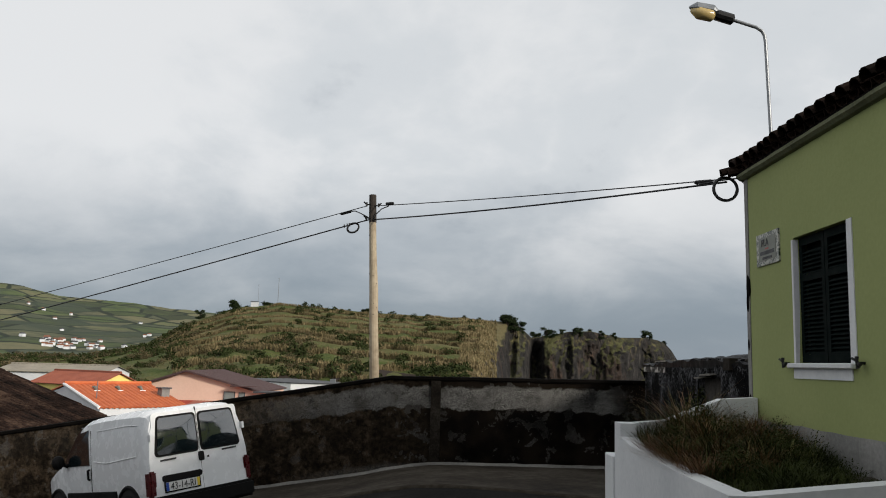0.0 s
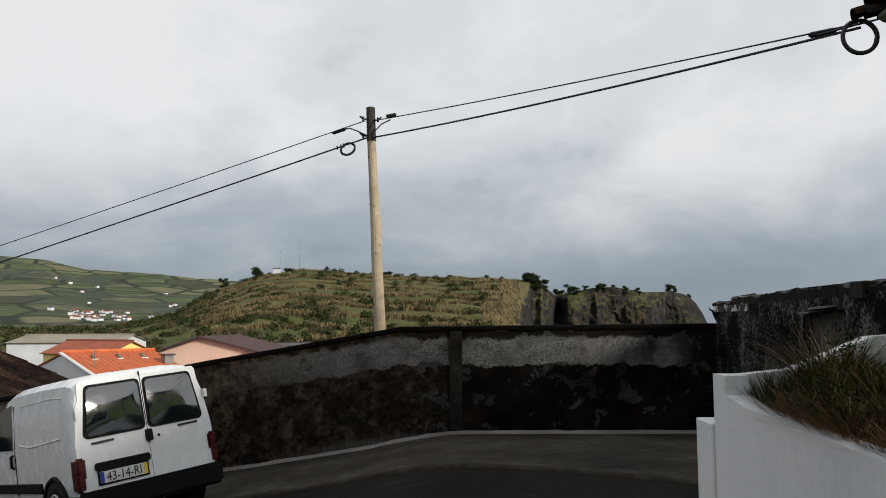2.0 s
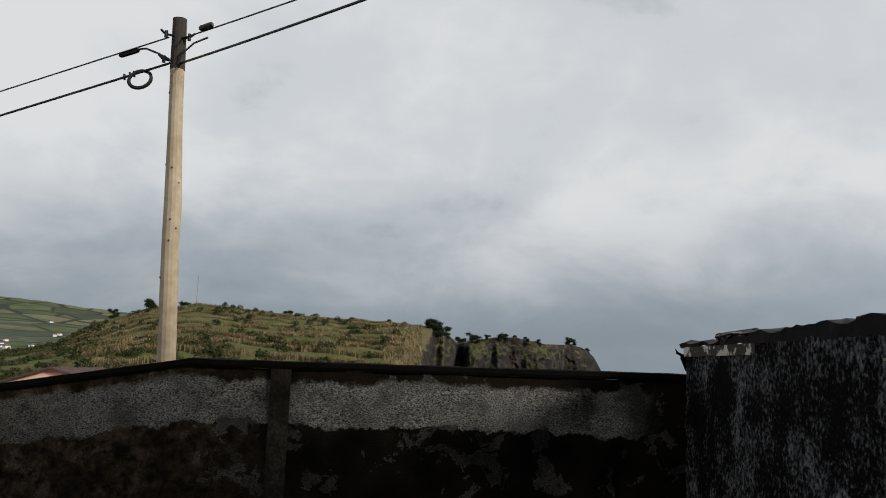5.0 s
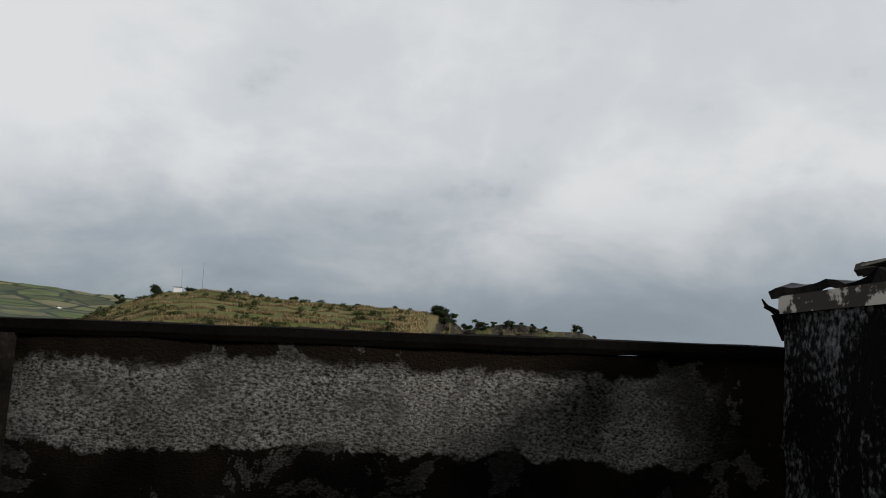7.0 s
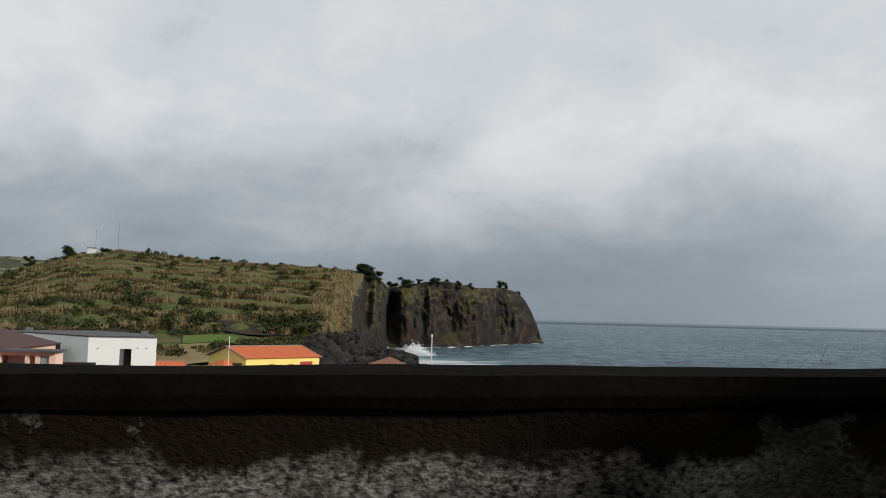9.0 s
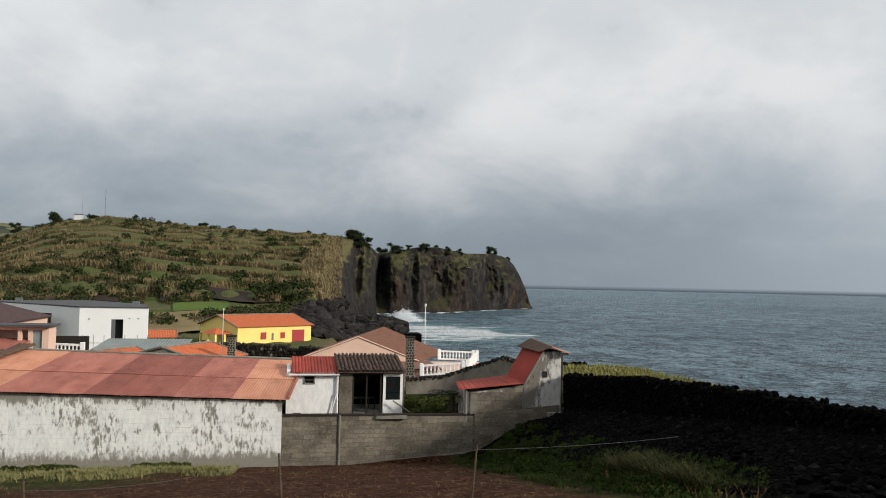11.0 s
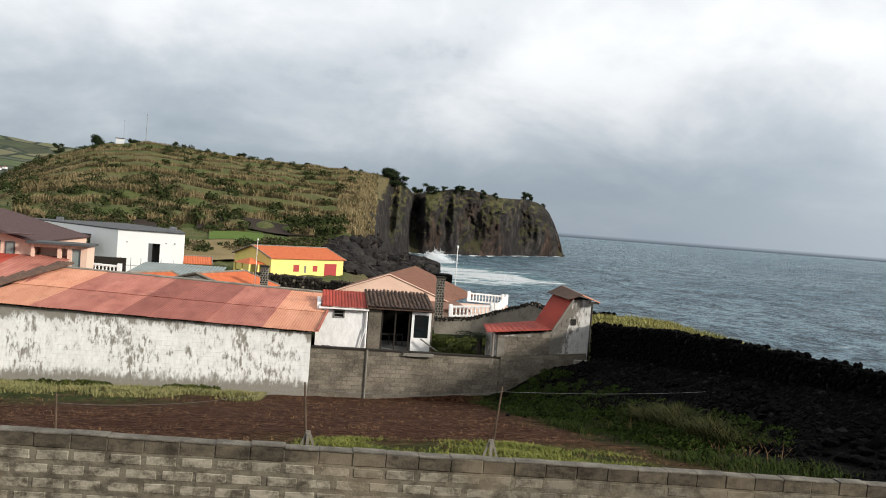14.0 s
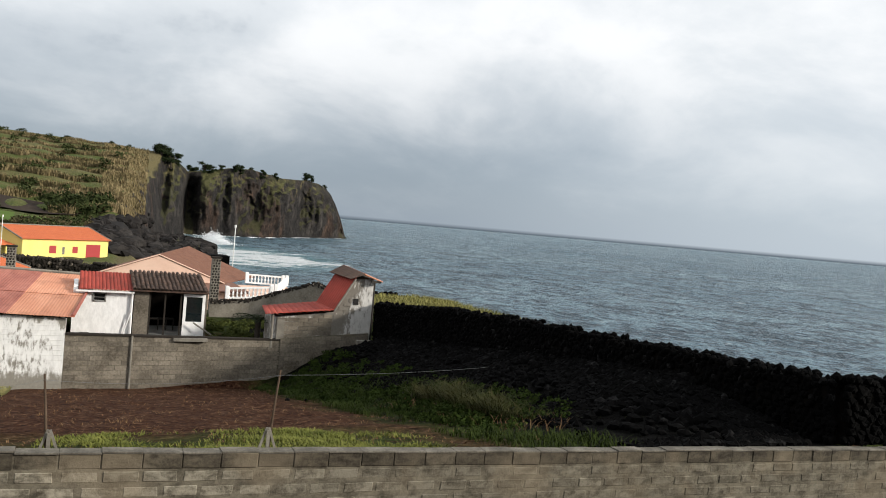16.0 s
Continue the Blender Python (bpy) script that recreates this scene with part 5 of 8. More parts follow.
def cables():
    p0 = Vector((-4.74, 9.86, 0))
    corner = Vector((0.72, 3.35, 0.05))
    far = p0 + Vector((-20.0, 8.8, 0))

    def cable(name, label, pts, r):
        bm = bmesh.new()
        tube(bm, pts, r, 6)
        return tagged(link(name, bm, M["cable"]), label, "cable", group="overhead cables")

    up_, low_ = 5.58, 5.30
    a = p0 + Vector((0, 0, up_ + 0.02))
    cable("overhead_cable", "thin black service cable strung from pole to house", hang(a + Vector((0.05, 0, 0)), corner + Vector((-0.05, 0.1, 4.83)), 0.03), 0.009)
    cable("overhead_cable", "thick black service cable strung from pole to house", hang(p0 + Vector((0.05, 0, low_)), corner + Vector((-0.03, 0.1, 4.79)), 0.05), 0.014)
    cable("overhead_cable", "thin black cable running off along the street", hang(a - Vector((0.1, 0, 0)), far + Vector((0, 0, 1.58)), 0.05), 0.009)
    cable("overhead_cable", "thick black cable running off along the street", hang(p0 + Vector((-0.05, 0, low_)), far + Vector((0, -0.8, 0.9)), 0.05), 0.014)
    cable("jumper_cable", "short black jumper cable beside the pole top", [p0 + Vector(q) for q in ((0.03, -0.03, 5.28), (0.08, -0.06, 5.40), (0.2, -0.08, 5.52), (0.36, -0.12, 5.585))], 0.012)
    cable("jumper_cable", "short black jumper cable beside the pole top", [p0 + Vector(q) for q in ((-0.07, -0.03, 5.33), (-0.22, 0.05, 5.42), (-0.38, 0.14, 5.50), (-0.50, 0.2, 5.505))], 0.012)
    for k, (c, d) in enumerate(((p0 + Vector((0.40, -0.45, 5.575)), corner - p0 + Vector((0, 0, -0.8))), (p0 + Vector((-0.60, 0.26, 5.48)), p0 - far + Vector((0, 0, 4.0))), (corner + Vector((-0.26, 0.40, 4.85)), corner - p0 + Vector((0, 0, -0.75))))):
        bm = bmesh.new()
        d = Vector(d).normalized() * 0.14
        c = Vector(c)
        tube(bm, [c - d, c - d * 0.8, c + d * 0.8, c + d], [0.014, 0.032, 0.032, 0.014], 8)
        tagged(link("cable_splice", bm, M["cable"]), "black cylindrical cable splice on a cable", "cable splice", group="cable splices")
    bm = bmesh.new()
    tube(bm, spiral(p0 + Vector((-0.42, 0.15, 5.13)), 0.13, 2, 24, -25, 0.75), 0.016)
    tagged(link("cable_coil", bm, M["cable"]), "small coil of black cable hung near the pole", "cable coil")
    for q in (-0.62, -0.55, -0.5):
        bm = bmesh.new()
        rod(bm, p0 + Vector((q, -0.40 * q, 5.28 + 0.22 * q)), p0 + Vector((q - 0.01, -0.40 * q, 5.35 + 0.22 * q)), 0.014)
        tagged(link("cable_clamp", bm, M["iron"]), "small iron clamp on the cable", "clamp", group="cable clamps")
    bm = bmesh.new()
    tube(bm, spiral(corner + Vector((-0.08, 0.02, 4.67)), 0.16, 4, 26, 5, 1.0), 0.014)
    tagged(link("cable_coil", bm, M["cable"]), "large coil of black cable hung at the house corner", "cable coil")
    bm = bmesh.new()
    tube(bm, [corner + Vector(q) for q in ((-0.36, 0.3, 4.79), (-0.1, 0.1, 4.81), (0.06, -0.1, 4.80), (0.10, -0.2, 4.70), (0.10, -0.22, 2.2))], 0.010)
    tagged(link("drop_cable", bm, M["cable"]), "black cable running down the house corner", "cable")


cables()


def street_lamp():
    la = thing("street_lamp", "galvanised bracket street lamp with an amber bowl", "street lamp", (1.65, 4.35, 0))
    arm = bmesh.new()
    pts = [(0.04, 0, 2.3), (0.04, 0, 5.8), (0.0, 0, 7.25), (-0.015, 0, 7.36), (-0.05, 0, 7.43), (-0.14, 0, 7.49), (-0.50, 0, 7.60)]
    tube(arm, pts, 0.026, 10)
    part("arm", arm, M["galv"], la, "bent galvanised pipe")
    house = bmesh.new()
    tube(house, [(-0.48, 0, 7.595), (-0.50, 0, 7.60), (-0.74, 0, 7.67), (-0.78, 0, 7.68)], [0.05, 0.085, 0.085, 0.06], 10)
    part("housing", house, M["iron"], la, "dark lamp housing")
    hood = bmesh.new()
    tube(hood, [(-0.70, 0, 7.70), (-0.80, 0, 7.745), (-1.05, 0, 7.79), (-1.16, 0, 7.78)], [0.03, 0.085, 0.08, 0.02], 12)
    part("hood", hood, M["galv"], la, "pale metal hood")
    bowl = bmesh.new()
    tube(bowl, [(-0.76, 0, 7.655), (-0.82, 0, 7.655), (-1.02, 0, 7.70), (-1.14, 0, 7.74)], [0.04, 0.095, 0.10, 0.03], 12)
    part("bowl", bowl, M["amber"], la, "amber lamp bowl", True)


street_lamp()


# ---------------------------------------------------------------- parked van
def van():
    slope = Vector((-0.165, 0.027, 1)).normalized()
    q = Vector((0, 0, 1)).rotation_difference(slope).to_matrix().to_4x4()
    at = (-6.74, 5.53)
    v = thing("parked_van", "small white panel van parked facing downhill beside the wall", "van")
    v.matrix_world = Matrix.Translation((*at, street_z(*at))) @ q @ pose(0, 0, 0, 0, 0, 46.5)
    stations = ((0.0, 0.80, 0.84, 0.74, 1.70), (0.10, 0.83, 0.86, 0.76, 1.78), (0.6, 0.84, 0.86, 0.76, 1.81), (1.6, 0.84, 0.86, 0.76, 1.82), (2.25, 0.84, 0.86, 0.75, 1.79),
                (2.6, 0.84, 0.86, 0.72, 1.70), (3.2, 0.84, 0.85, 0.74, 1.14), (3.5, 0.82, 0.83, 0.72, 1.03), (3.9, 0.74, 0.75, 0.64, 0.90), (4.08, 0.62, 0.62, 0.52, 0.68))
    fine = list(stations[:2])
    cols = np.array(stations)
    for i in range(1, len(stations) - 1):
        p0, p1, p2, p3 = cols[i - 1], cols[i], cols[i + 1], cols[min(i + 2, len(stations) - 1)]
        n = max(2, int((p2[0] - p1[0]) / 0.11))
        m1, m2 = (p2 - p0) / (p2[0] - p0[0]), (p3 - p1) / max(0.1, p3[0] - p1[0])
        for k in range(1, n + 1):
            u, L = k / n, p2[0] - p1[0]
            q_ = (2 * u ** 3 - 3 * u ** 2 + 1) * p1 + (u ** 3 - 2 * u ** 2 + u) * m1 * L + (3 * u ** 2 - 2 * u ** 3) * p2 + (u ** 3 - u ** 2) * m2 * L
            fine.append(tuple(q_))
    stations = fine
    body = bmesh.new()
    rings = []
    for y, wb, wm, wt, zt in stations:
        zb = min(1.02, zt - 0.10)
        half = [(wb - 0.05, 0.30), (wb, 0.36), (wm, 0.62), (wm, zb), (wm - (wm - wt) * 0.55, zb + (zt - zb) * 0.62), (wt, zt - 0.10 * min(1, (zt - zb) / 0.3)), (wt - 0.10, zt - 0.025), (wt * 0.5, zt)]
        pts = half + [(-x, z) for x, z in half[::-1]]
        lean = lambda z: 0.085 * max(0.0, z - 0.6) if y < 0.3 else 0.0
        rings.append([body.verts.new((x, y + lean(z), z)) for x, z in pts])
    for a, b in zip(rings, rings[1:]):
        for i in range(16):
            body.faces.new((a[i], a[(i + 1) % 16], b[(i + 1) % 16], b[i]))
    body.faces.new(rings[0])
    body.faces.new(rings[-1][::-1])
    bmesh.ops.bevel(body, geom=[e for e in body.edges if all(vv in rings[0] for vv in e.verts)], offset=0.03, segments=2, affect="EDGES")
    part("body", body, M["vanpaint"], v, "white painted body", True).data.set_sharp_from_angle(angle=radians(38))

    def rear(pts, thick, lift=0.0):
        """A plate on the sloping rear face: outline of (x, z)."""
        bm = bmesh.new()
        pos = lambda x, z, d: (x, 0.085 * max(0.0, z - 0.6) - d, z)
        loft(bm, [pos(x, z, lift - 0.02) for x, z in pts], [pos(x, z, lift + thick) for x, z in pts])
        return bm

    def rounded(x0, x1, z0, z1, r, k0=0.0, k1=0.0):
        """Corners cut round; k0 and k1 draw in the upper corners."""
        out = []
        for cx, cz, a0, kk in ((x1 - r, z0 + r, -90, 0), (x1 - r, z1 - r, 0, k1), (x0 + r, z1 - r, 90, k0), (x0 + r, z0 + r, 180, 0)):
            for i in range(4):
                a = radians(a0 + 30 * i)
                out.append((cx + kk + r * math.cos(a), cz + r * math.sin(a)))
        return out

    for x0, x1, k0, k1, lb in ((-0.74, 0.0, 0.07, 0.0, "rear_window"), (0.03, 0.74, 0.0, -0.07, "rear_window")):
        seal = part("window_seal", rear(rounded(x0, x1, 1.07, 1.68, 0.06, k0, k1), 0.004), M["blackplastic"], v)
        glass = bmesh.new()

        def bowed(u, w):
            z = 1.10 + 0.55 * w
            a, b = x0 + 0.03 + k0 * w, x1 - 0.03 + k1 * w
            trim = 0.035 * max(0.0, 1 - min(w, 1 - w) / 0.07)
            return (a + trim + (b - a - 2 * trim) * u, 0.085 * (z - 0.6) - 0.008 - 0.030 * (1 - (2 * w - 1) ** 2) * (1 - 0.5 * (2 * u - 1) ** 2), z)

        sheet(glass, 12, 16, bowed)
        part("pane", glass, M["glass"], seal, "dark tinted rear window glass", True)
    for x0, x1 in ((-0.80, 0.012), (0.018, 0.80)):
        part("rear_door", rear(rounded(x0, x1, 0.40, 1.73, 0.05, 0.06 if x0 < -0.5 else 0, -0.06 if x0 > -0.5 else 0), 0.002), M["vanpaint"], v)
    part("door_seam", rear([(0.009, 0.40), (0.021, 0.40), (0.021, 1.76), (0.009, 1.76)], 0.004), M["blackplastic"], v)
    part("door_handle", rear(rounded(-0.02, 0.06, 0.92, 1.06, 0.02), 0.03), M["blackplastic"], v, "black rear door handle")
    part("lock", rear(rounded(0.13, 0.155, 0.95, 0.98, 0.01), 0.012), M["blackplastic"], v)
    part("plate_recess", rear(rounded(-0.66, 0.0, 0.70, 0.79, 0.03), 0.006), M["blackplastic"], v, "black grip strip above the plate")
    plate = part("number_plate", rear([(-0.62, 0.555), (-0.06, 0.555), (-0.06, 0.685), (-0.62, 0.685)], 0.012), M["plate"], v, "white number plate with black characters")
    part("plate_frame", rear([(-0.64, 0.535), (-0.04, 0.535), (-0.04, 0.70), (-0.64, 0.70)], 0.006), M["blackplastic"], v)
    part("blue_band", rear([(-0.62, 0.557), (-0.575, 0.557), (-0.575, 0.683), (-0.62, 0.683)], 0.014), M["plateblue"], plate, "blue band")
    part("yellow_band", rear([(-0.105, 0.557), (-0.06, 0.557), (-0.06, 0.683), (-0.105, 0.683)], 0.014), M["plateyellow"], plate, "yellow band")
    cu = bpy.data.curves.new("characters", "FONT")
    cu.body, cu.size, cu.align_x, cu.extrude = "43-14-RI", 0.150, "CENTER", 0.001
    t = new("characters", cu)
    me = bpy.data.meshes.new_from_object(t)
    bpy.data.objects.remove(t)
    ch = new("characters", me)
    me.materials.append(M["ink"])
    ch.parent = plate
    ch.matrix_local = Matrix.Translation((-0.340, -0.016, 0.570)) @ Euler((radians(90), 0, 0)).to_matrix().to_4x4() @ Matrix.Diagonal((0.80, 1, 1, 1))
    for x0, x1, z in ((-0.66, -0.40, 1.00), (0.40, 0.66, 1.02)):
        part("lettering_bar", rear([(x0, z), (x1, z + 0.005), (x1, z + 0.032), (x0, z + 0.027)], 0.005), M["ink"], v)
    for s in (-1, 1):
        lamp = bmesh.new()
        box(lamp, s * 0.872 if s < 0 else 0.76, -0.76 if s < 0 else 0.872, -0.010, 0.16, 0.50, 0.88)
        bmesh.ops.bevel(lamp, geom=list(lamp.edges), offset=0.025, segments=2, affect="EDGES")
        part("tail_lamp", lamp, M["redlens"], v, "dark red tail lamp")
        hinge = boxed(s * 0.80 - 0.02, s * 0.80 + 0.02, -0.005, 0.07, 1.32, 1.42)
        part("hinge", hinge, M["vanpaint"], v)
        sill = boxed(s * 0.862 - 0.015, s * 0.862 + 0.015, 1.10, 2.92, 0.50, 0.62, bevel=0.01)
        part("sill_trim", sill, M["blackplastic"], v, "black lower side trim")
        side = lambda y, z, d=0.0: (s * (0.866 + d - (0.055 * max(0.0, (z - 1.02) / 0.49) if z > 1.02 else 0) - (0.0 if z < 1.51 else 0.12 * (z - 1.51))), y, z)
        win = bmesh.new()
        ol = ((2.02, 1.05), (3.02, 1.06), (2.90, 1.22), (2.52, 1.58), (2.15, 1.62))
        loft(win, [side(y, z, -0.02) for y, z in ol], [side(y, z, 0.006) for y, z in ol])
        part("side_window", win, M["glass"], v, "dark front side window")
        rib = bmesh.new()
        pts = ((0.42, 1.12), (0.40, 1.58), (0.8, 1.60), (1.78, 1.58), (1.86, 1.10), (1.4, 1.06), (0.42, 1.12))
        tube(rib, [side(y, z, -0.003) for y, z in pts], 0.009, 6)
        part("panel_pressing", rib, M["vanpaint"], v)
        hd = bmesh.new()
        tube(hd, [side(2.02, 0.98, 0.0), side(2.02, 0.97, 0.03), side(2.02, 0.83, 0.03), side(2.02, 0.82, 0.0)], 0.02)
        part("door_handle", hd, M["blackplastic"], v, "black side door handle")
        mir = bmesh.new()
        c = Vector((s * 1.0, 2.92, 1.15))
        m = bmesh.ops.create_icosphere(mir, subdivisions=2, radius=1.0)
        for k in m["verts"]:
            k.co = c + Vector((k.co.x * 0.11, k.co.y * 0.08, k.co.z * 0.12))
        tube(mir, [(s * 0.84, 2.9, 1.06), c], 0.03)
        part("wing_mirror", mir, M["blackplastic"], v, "black wing mirror")
        seam = bmesh.new()
        tube(seam, [side(y, z, -0.004) for y, z in ((1.98, 0.47), (1.96, 1.0), (2.06, 1.6))], 0.008, 5)
        part("door_seam", seam, M["blackplastic"], v)
        for y in (0.72, 3.32):
            arch = bmesh.new()
            tube(arch, [(s * 0.852, y + 0.37 * math.cos(radians(a)), 0.30 + 0.37 * math.sin(radians(a))) for a in range(0, 181, 15)], 0.035, 6)
            part("wheel_arch", arch, M["blackplastic"], v, "black wheel arch trim")
            well = bmesh.new()
            rod(well, (s * 0.60, y, 0.30), (s * 0.862, y, 0.30), 0.345, n=24)
            part("wheel_well", well, M["dark"], v)
            w = bmesh.new()
            tube(w, [(s * 0.66, y, 0.29), (s * 0.68, y, 0.29), (s * 0.84, y, 0.29), (s * 0.872, y, 0.29)], [0.25, 0.29, 0.29, 0.255], 28)
            wheel = part("wheel", w, M["rubber"], v, "black tyre", True)
            r = bmesh.new()
            tube(r, [(s * 0.874, y + 0.195 * math.cos(radians(a)), 0.29 + 0.195 * math.sin(radians(a))) for a in range(0, 361, 15)], 0.014, 6)
            rod(r, (s * 0.84, y, 0.29), (s * 0.882, y, 0.29), 0.045, 0.038, 12)
            for a in range(18, 378, 60):
                ca, sa = math.cos(radians(a)), math.sin(radians(a))
                tube(r, [(s * 0.872, y + 0.03 * ca, 0.29 + 0.03 * sa), (s * 0.880, y + 0.11 * ca, 0.29 + 0.11 * sa), (s * 0.874, y + 0.19 * ca, 0.29 + 0.19 * sa)], [0.022, 0.024, 0.032], 6)
            part("rim", r, M["rim"], wheel, "grey six-spoke alloy rim")
            dsk = bmesh.new()
            rod(dsk, (s * 0.80, y, 0.29), (s * 0.8735, y, 0.29), 0.19, n=20)
            part("brake_disc", dsk, M["blackplastic"], wheel)
    bump = bmesh.new()
    box(bump, -0.875, 0.875, -0.09, 0.40, 0.24, 0.50)
    bmesh.ops.bevel(bump, geom=list(bump.edges), offset=0.04, segments=2, affect="EDGES")
    part("rear_bumper", bump, M["blackplastic"], v, "black plastic rear bumper")
    wind = bmesh.new()
    loft(wind, [(-0.66, 2.66, 1.66), (0.66, 2.66, 1.66), (0.72, 3.16, 1.18), (-0.72, 3.16, 1.18)], [(-0.66, 2.70, 1.68), (0.66, 2.70, 1.68), (0.72, 3.20, 1.20), (-0.72, 3.20, 1.20)])
    part("windscreen", wind, M["glass"], v, "dark windscreen")
    part("front_bumper", boxed(-0.70, 0.70, 3.86, 4.16, 0.26, 0.52, bevel=0.05), M["blackplastic"], v, "black front bumper")
    for s in (-1, 1):
        part("headlamp", boxed(s * 0.62 - 0.12, s * 0.62 + 0.12, 3.86, 4.02, 0.62, 0.80, bevel=0.03), M["glass"], v, "clear headlamp")


van()


# ---------------------------------------------------------------- roofs and houses


def cpart(name, bm, material, parent, label="", smooth=False):
    """A part drawn in plan coordinates, moved under its thing's own base point."""
    o = parent
    shift = Vector((0, 0, 0))
    while o:
        shift += o.location
        o = o.parent
    bmesh.ops.translate(bm, verts=bm.verts, vec=Vector((0, DY, 0)) - shift)
    return part(name, bm, material, parent, label, smooth)


def ribbed(bm, a, b, c, d, n, h=0.04, t=0.03):
    """A corrugated sheet: lower edge a to b, upper edge d to c."""
    a, b, c, d = (Vector(p) for p in (a, b, c, d))
    up = (b - a).cross(d - a).normalized()
    if up.z < 0:
        up = -up
    m = 4 * n
    wave = [h * (0.0, 0.8, 1.0, 0.8)[i % 4] for i in range(m + 1)]
    lo = [a.lerp(b, i / m) + up * wave[i] for i in range(m + 1)]
    hi = [d.lerp(c, i / m) + up * wave[i] for i in range(m + 1)]
    loft(bm, lo + [p - up * t for p in lo[::-1]], hi + [p - up * t for p in hi[::-1]])


def wallbox(parent, x0, x1, y0, y1, z0, z1, material, name="wall", label=""):
    return cpart(name, boxed(x0, x1, y0, y1, z0, z1), material, parent, label)


def gable_house(name, label, corner, turn, length, depth, base, eave, ridge, wallm, roofm, over=0.3, pitch=0.3, verge=None):
    """A house with its ridge along its length; corner: the front left one."""
    h = thing(name, label, "house", (corner[0], corner[1] + DY, base), turn)
    w = bmesh.new()
    e, r = eave - base, ridge - base
    prof = [(0, 0), (depth, 0), (depth, e), (depth / 2, r - 0.06), (0, e)]
    loft(w, [(0, y, z) for y, z in prof], [(length, y, z) for y, z in prof])
    part("wall", w, wallm, h)
    s = (r - e) / (depth / 2)
    for side in (0, 1):
        rf = bmesh.new()
        y0 = -over if side == 0 else depth + over
        ribbed(rf, (-over, y0, e - s * over + 0.03), (length + over, y0, e - s * over + 0.03), (length + over, depth / 2, r + 0.03), (-over, depth / 2, r + 0.03), max(4, int((length + 2 * over) / pitch)), 0.05, 0.05)
        part("roof_slope", rf, roofm, h)
    if verge:
        for x in (-over, length + over):
            v = bmesh.new()
            tube(v, [(x, -over, e - s * over + 0.06), (x, depth / 2, r + 0.08), (x, depth + over, e - s * over + 0.06)], 0.11, 6)
            part("verge", v, verge, h, "pale mortared verge")
    rc = bmesh.new()
    tube(rc, [(-over, depth / 2, r + 0.07), (length + over, depth / 2, r + 0.07)], 0.11, 6)
    part("ridge", rc, verge or roofm, h)
    return h


def opening(parent, x0, x1, z0, z1, y, material, frame_mat=None, name="window", depth=0.04):
    """A window or door in a wall that faces -y in the thing's own axes."""
    o = part(name, boxed(x0, x1, y - 0.02, y + depth, z0, z1), material, parent)
    if frame_mat:
        f = bmesh.new()
        t = 0.08
        for q in ((x0 - t, x0, z0 - t, z1 + t), (x1, x1 + t, z0 - t, z1 + t), (x0, x1, z1, z1 + t), (x0, x1, z0 - t, z0)):
            box(f, q[0], q[1], y - 0.05, y + 0.01, q[2], q[3])
        part("frame", f, frame_mat, o)
    return o


# roofs of the lower quarter, seen over the street wall
old = thing("old_roof_house", "low house with a blackened clay tile roof behind the wall", "house", (-16.0, 14.0, -4.0))
part("wall", boxed(-5.0, 2.8, -2.4, 2.9, 0.0, 4.1), M["cement"], old)
for row in range(9):
    rf = bmesh.new()
    x0 = -12.95 - 0.78 * row
    z0 = 0.44 + 0.40 * 0.78 * row
    ribbed(rf, (x0 + 16, -2.9, z0 + 4.02), (x0 + 16, 3.1, z0 + 4.02), (x0 + 16 - 0.86, 3.1, z0 + 4.34), (x0 + 16 - 0.86, -2.9, z0 + 4.34), 24, 0.06, 0.05)
    soften(rf, 0.02, 2.0)
    part("tile_course", rf, M["oldtile"], old)

M["redtile"] = mat("dull_red_clay_tile", ((0.20, 0.055, 0.032), (0.34, 0.105, 0.060)), 1.2, rough=0.85, bump=0.3, vary=0.12)
M["greysheet"] = mat("weathered_grey_fibre_sheet", ((0.16, 0.145, 0.115), (0.30, 0.27, 0.215)), 0.5, fine=10, rough=0.9, bump=0.2)
orange = gable_house("orange_roof_house", "house with a bright orange clay tile roof and white verge", (-18.04, 29.89), 45, 4.2, 8.2, -6.0, -0.08, 0.80, M["white"], M["tile"], 0.06, 0.24)
vg = bmesh.new()
tube(vg, [(-0.06, -0.06, 5.96), (-0.06, 4.1, 6.84)], 0.075, 6)
part("verge", vg, M["balus"], orange, "white mortared verge")
for i in range(3):
    sk = bmesh.new()
    x = 0.95 + 1.12 * i
    tube(sk, [(x, 2.75, 6.58), (x + 0.06, 3.1, 6.72), (x + 0.1, 3.45, 6.72)], [0.05, 0.085, 0.05], 6)
    part("roof_vent", sk, M["captop"], orange, "pale curved roof vent")
    lip = bmesh.new()
    tube(lip, [(x - 0.12, 2.72, 6.57), (x + 0.16, 2.72, 6.57)], 0.03, 5)
    part("vent_lip", lip, M["balus"], orange)
chm = bmesh.new()
box(chm, 3.62, 4.02, 1.55, 2.0, 5.9, 6.70)
part("chimney", chm, M["cement"], orange, "grey cement chimney")
part("chimney_cap", boxed(3.55, 4.09, 1.48, 2.07, 6.70, 6.76), M["slate"], orange, "dark chimney slab")
ant = bmesh.new()
rod(ant, (0.45, 1.5, 6.1), (0.45, 1.5, 7.05), 0.022)
part("vent_pipe", ant, M["galv"], orange)
gable_house("yellow_gable_house", "house with a yellow gable and a dull red clay tile roof", (-28.0, 62.65), 149, 8.2, 4.4, -6.0, -0.12, 0.80, M["yellow"], M["redtile"], 0.22, 0.26)
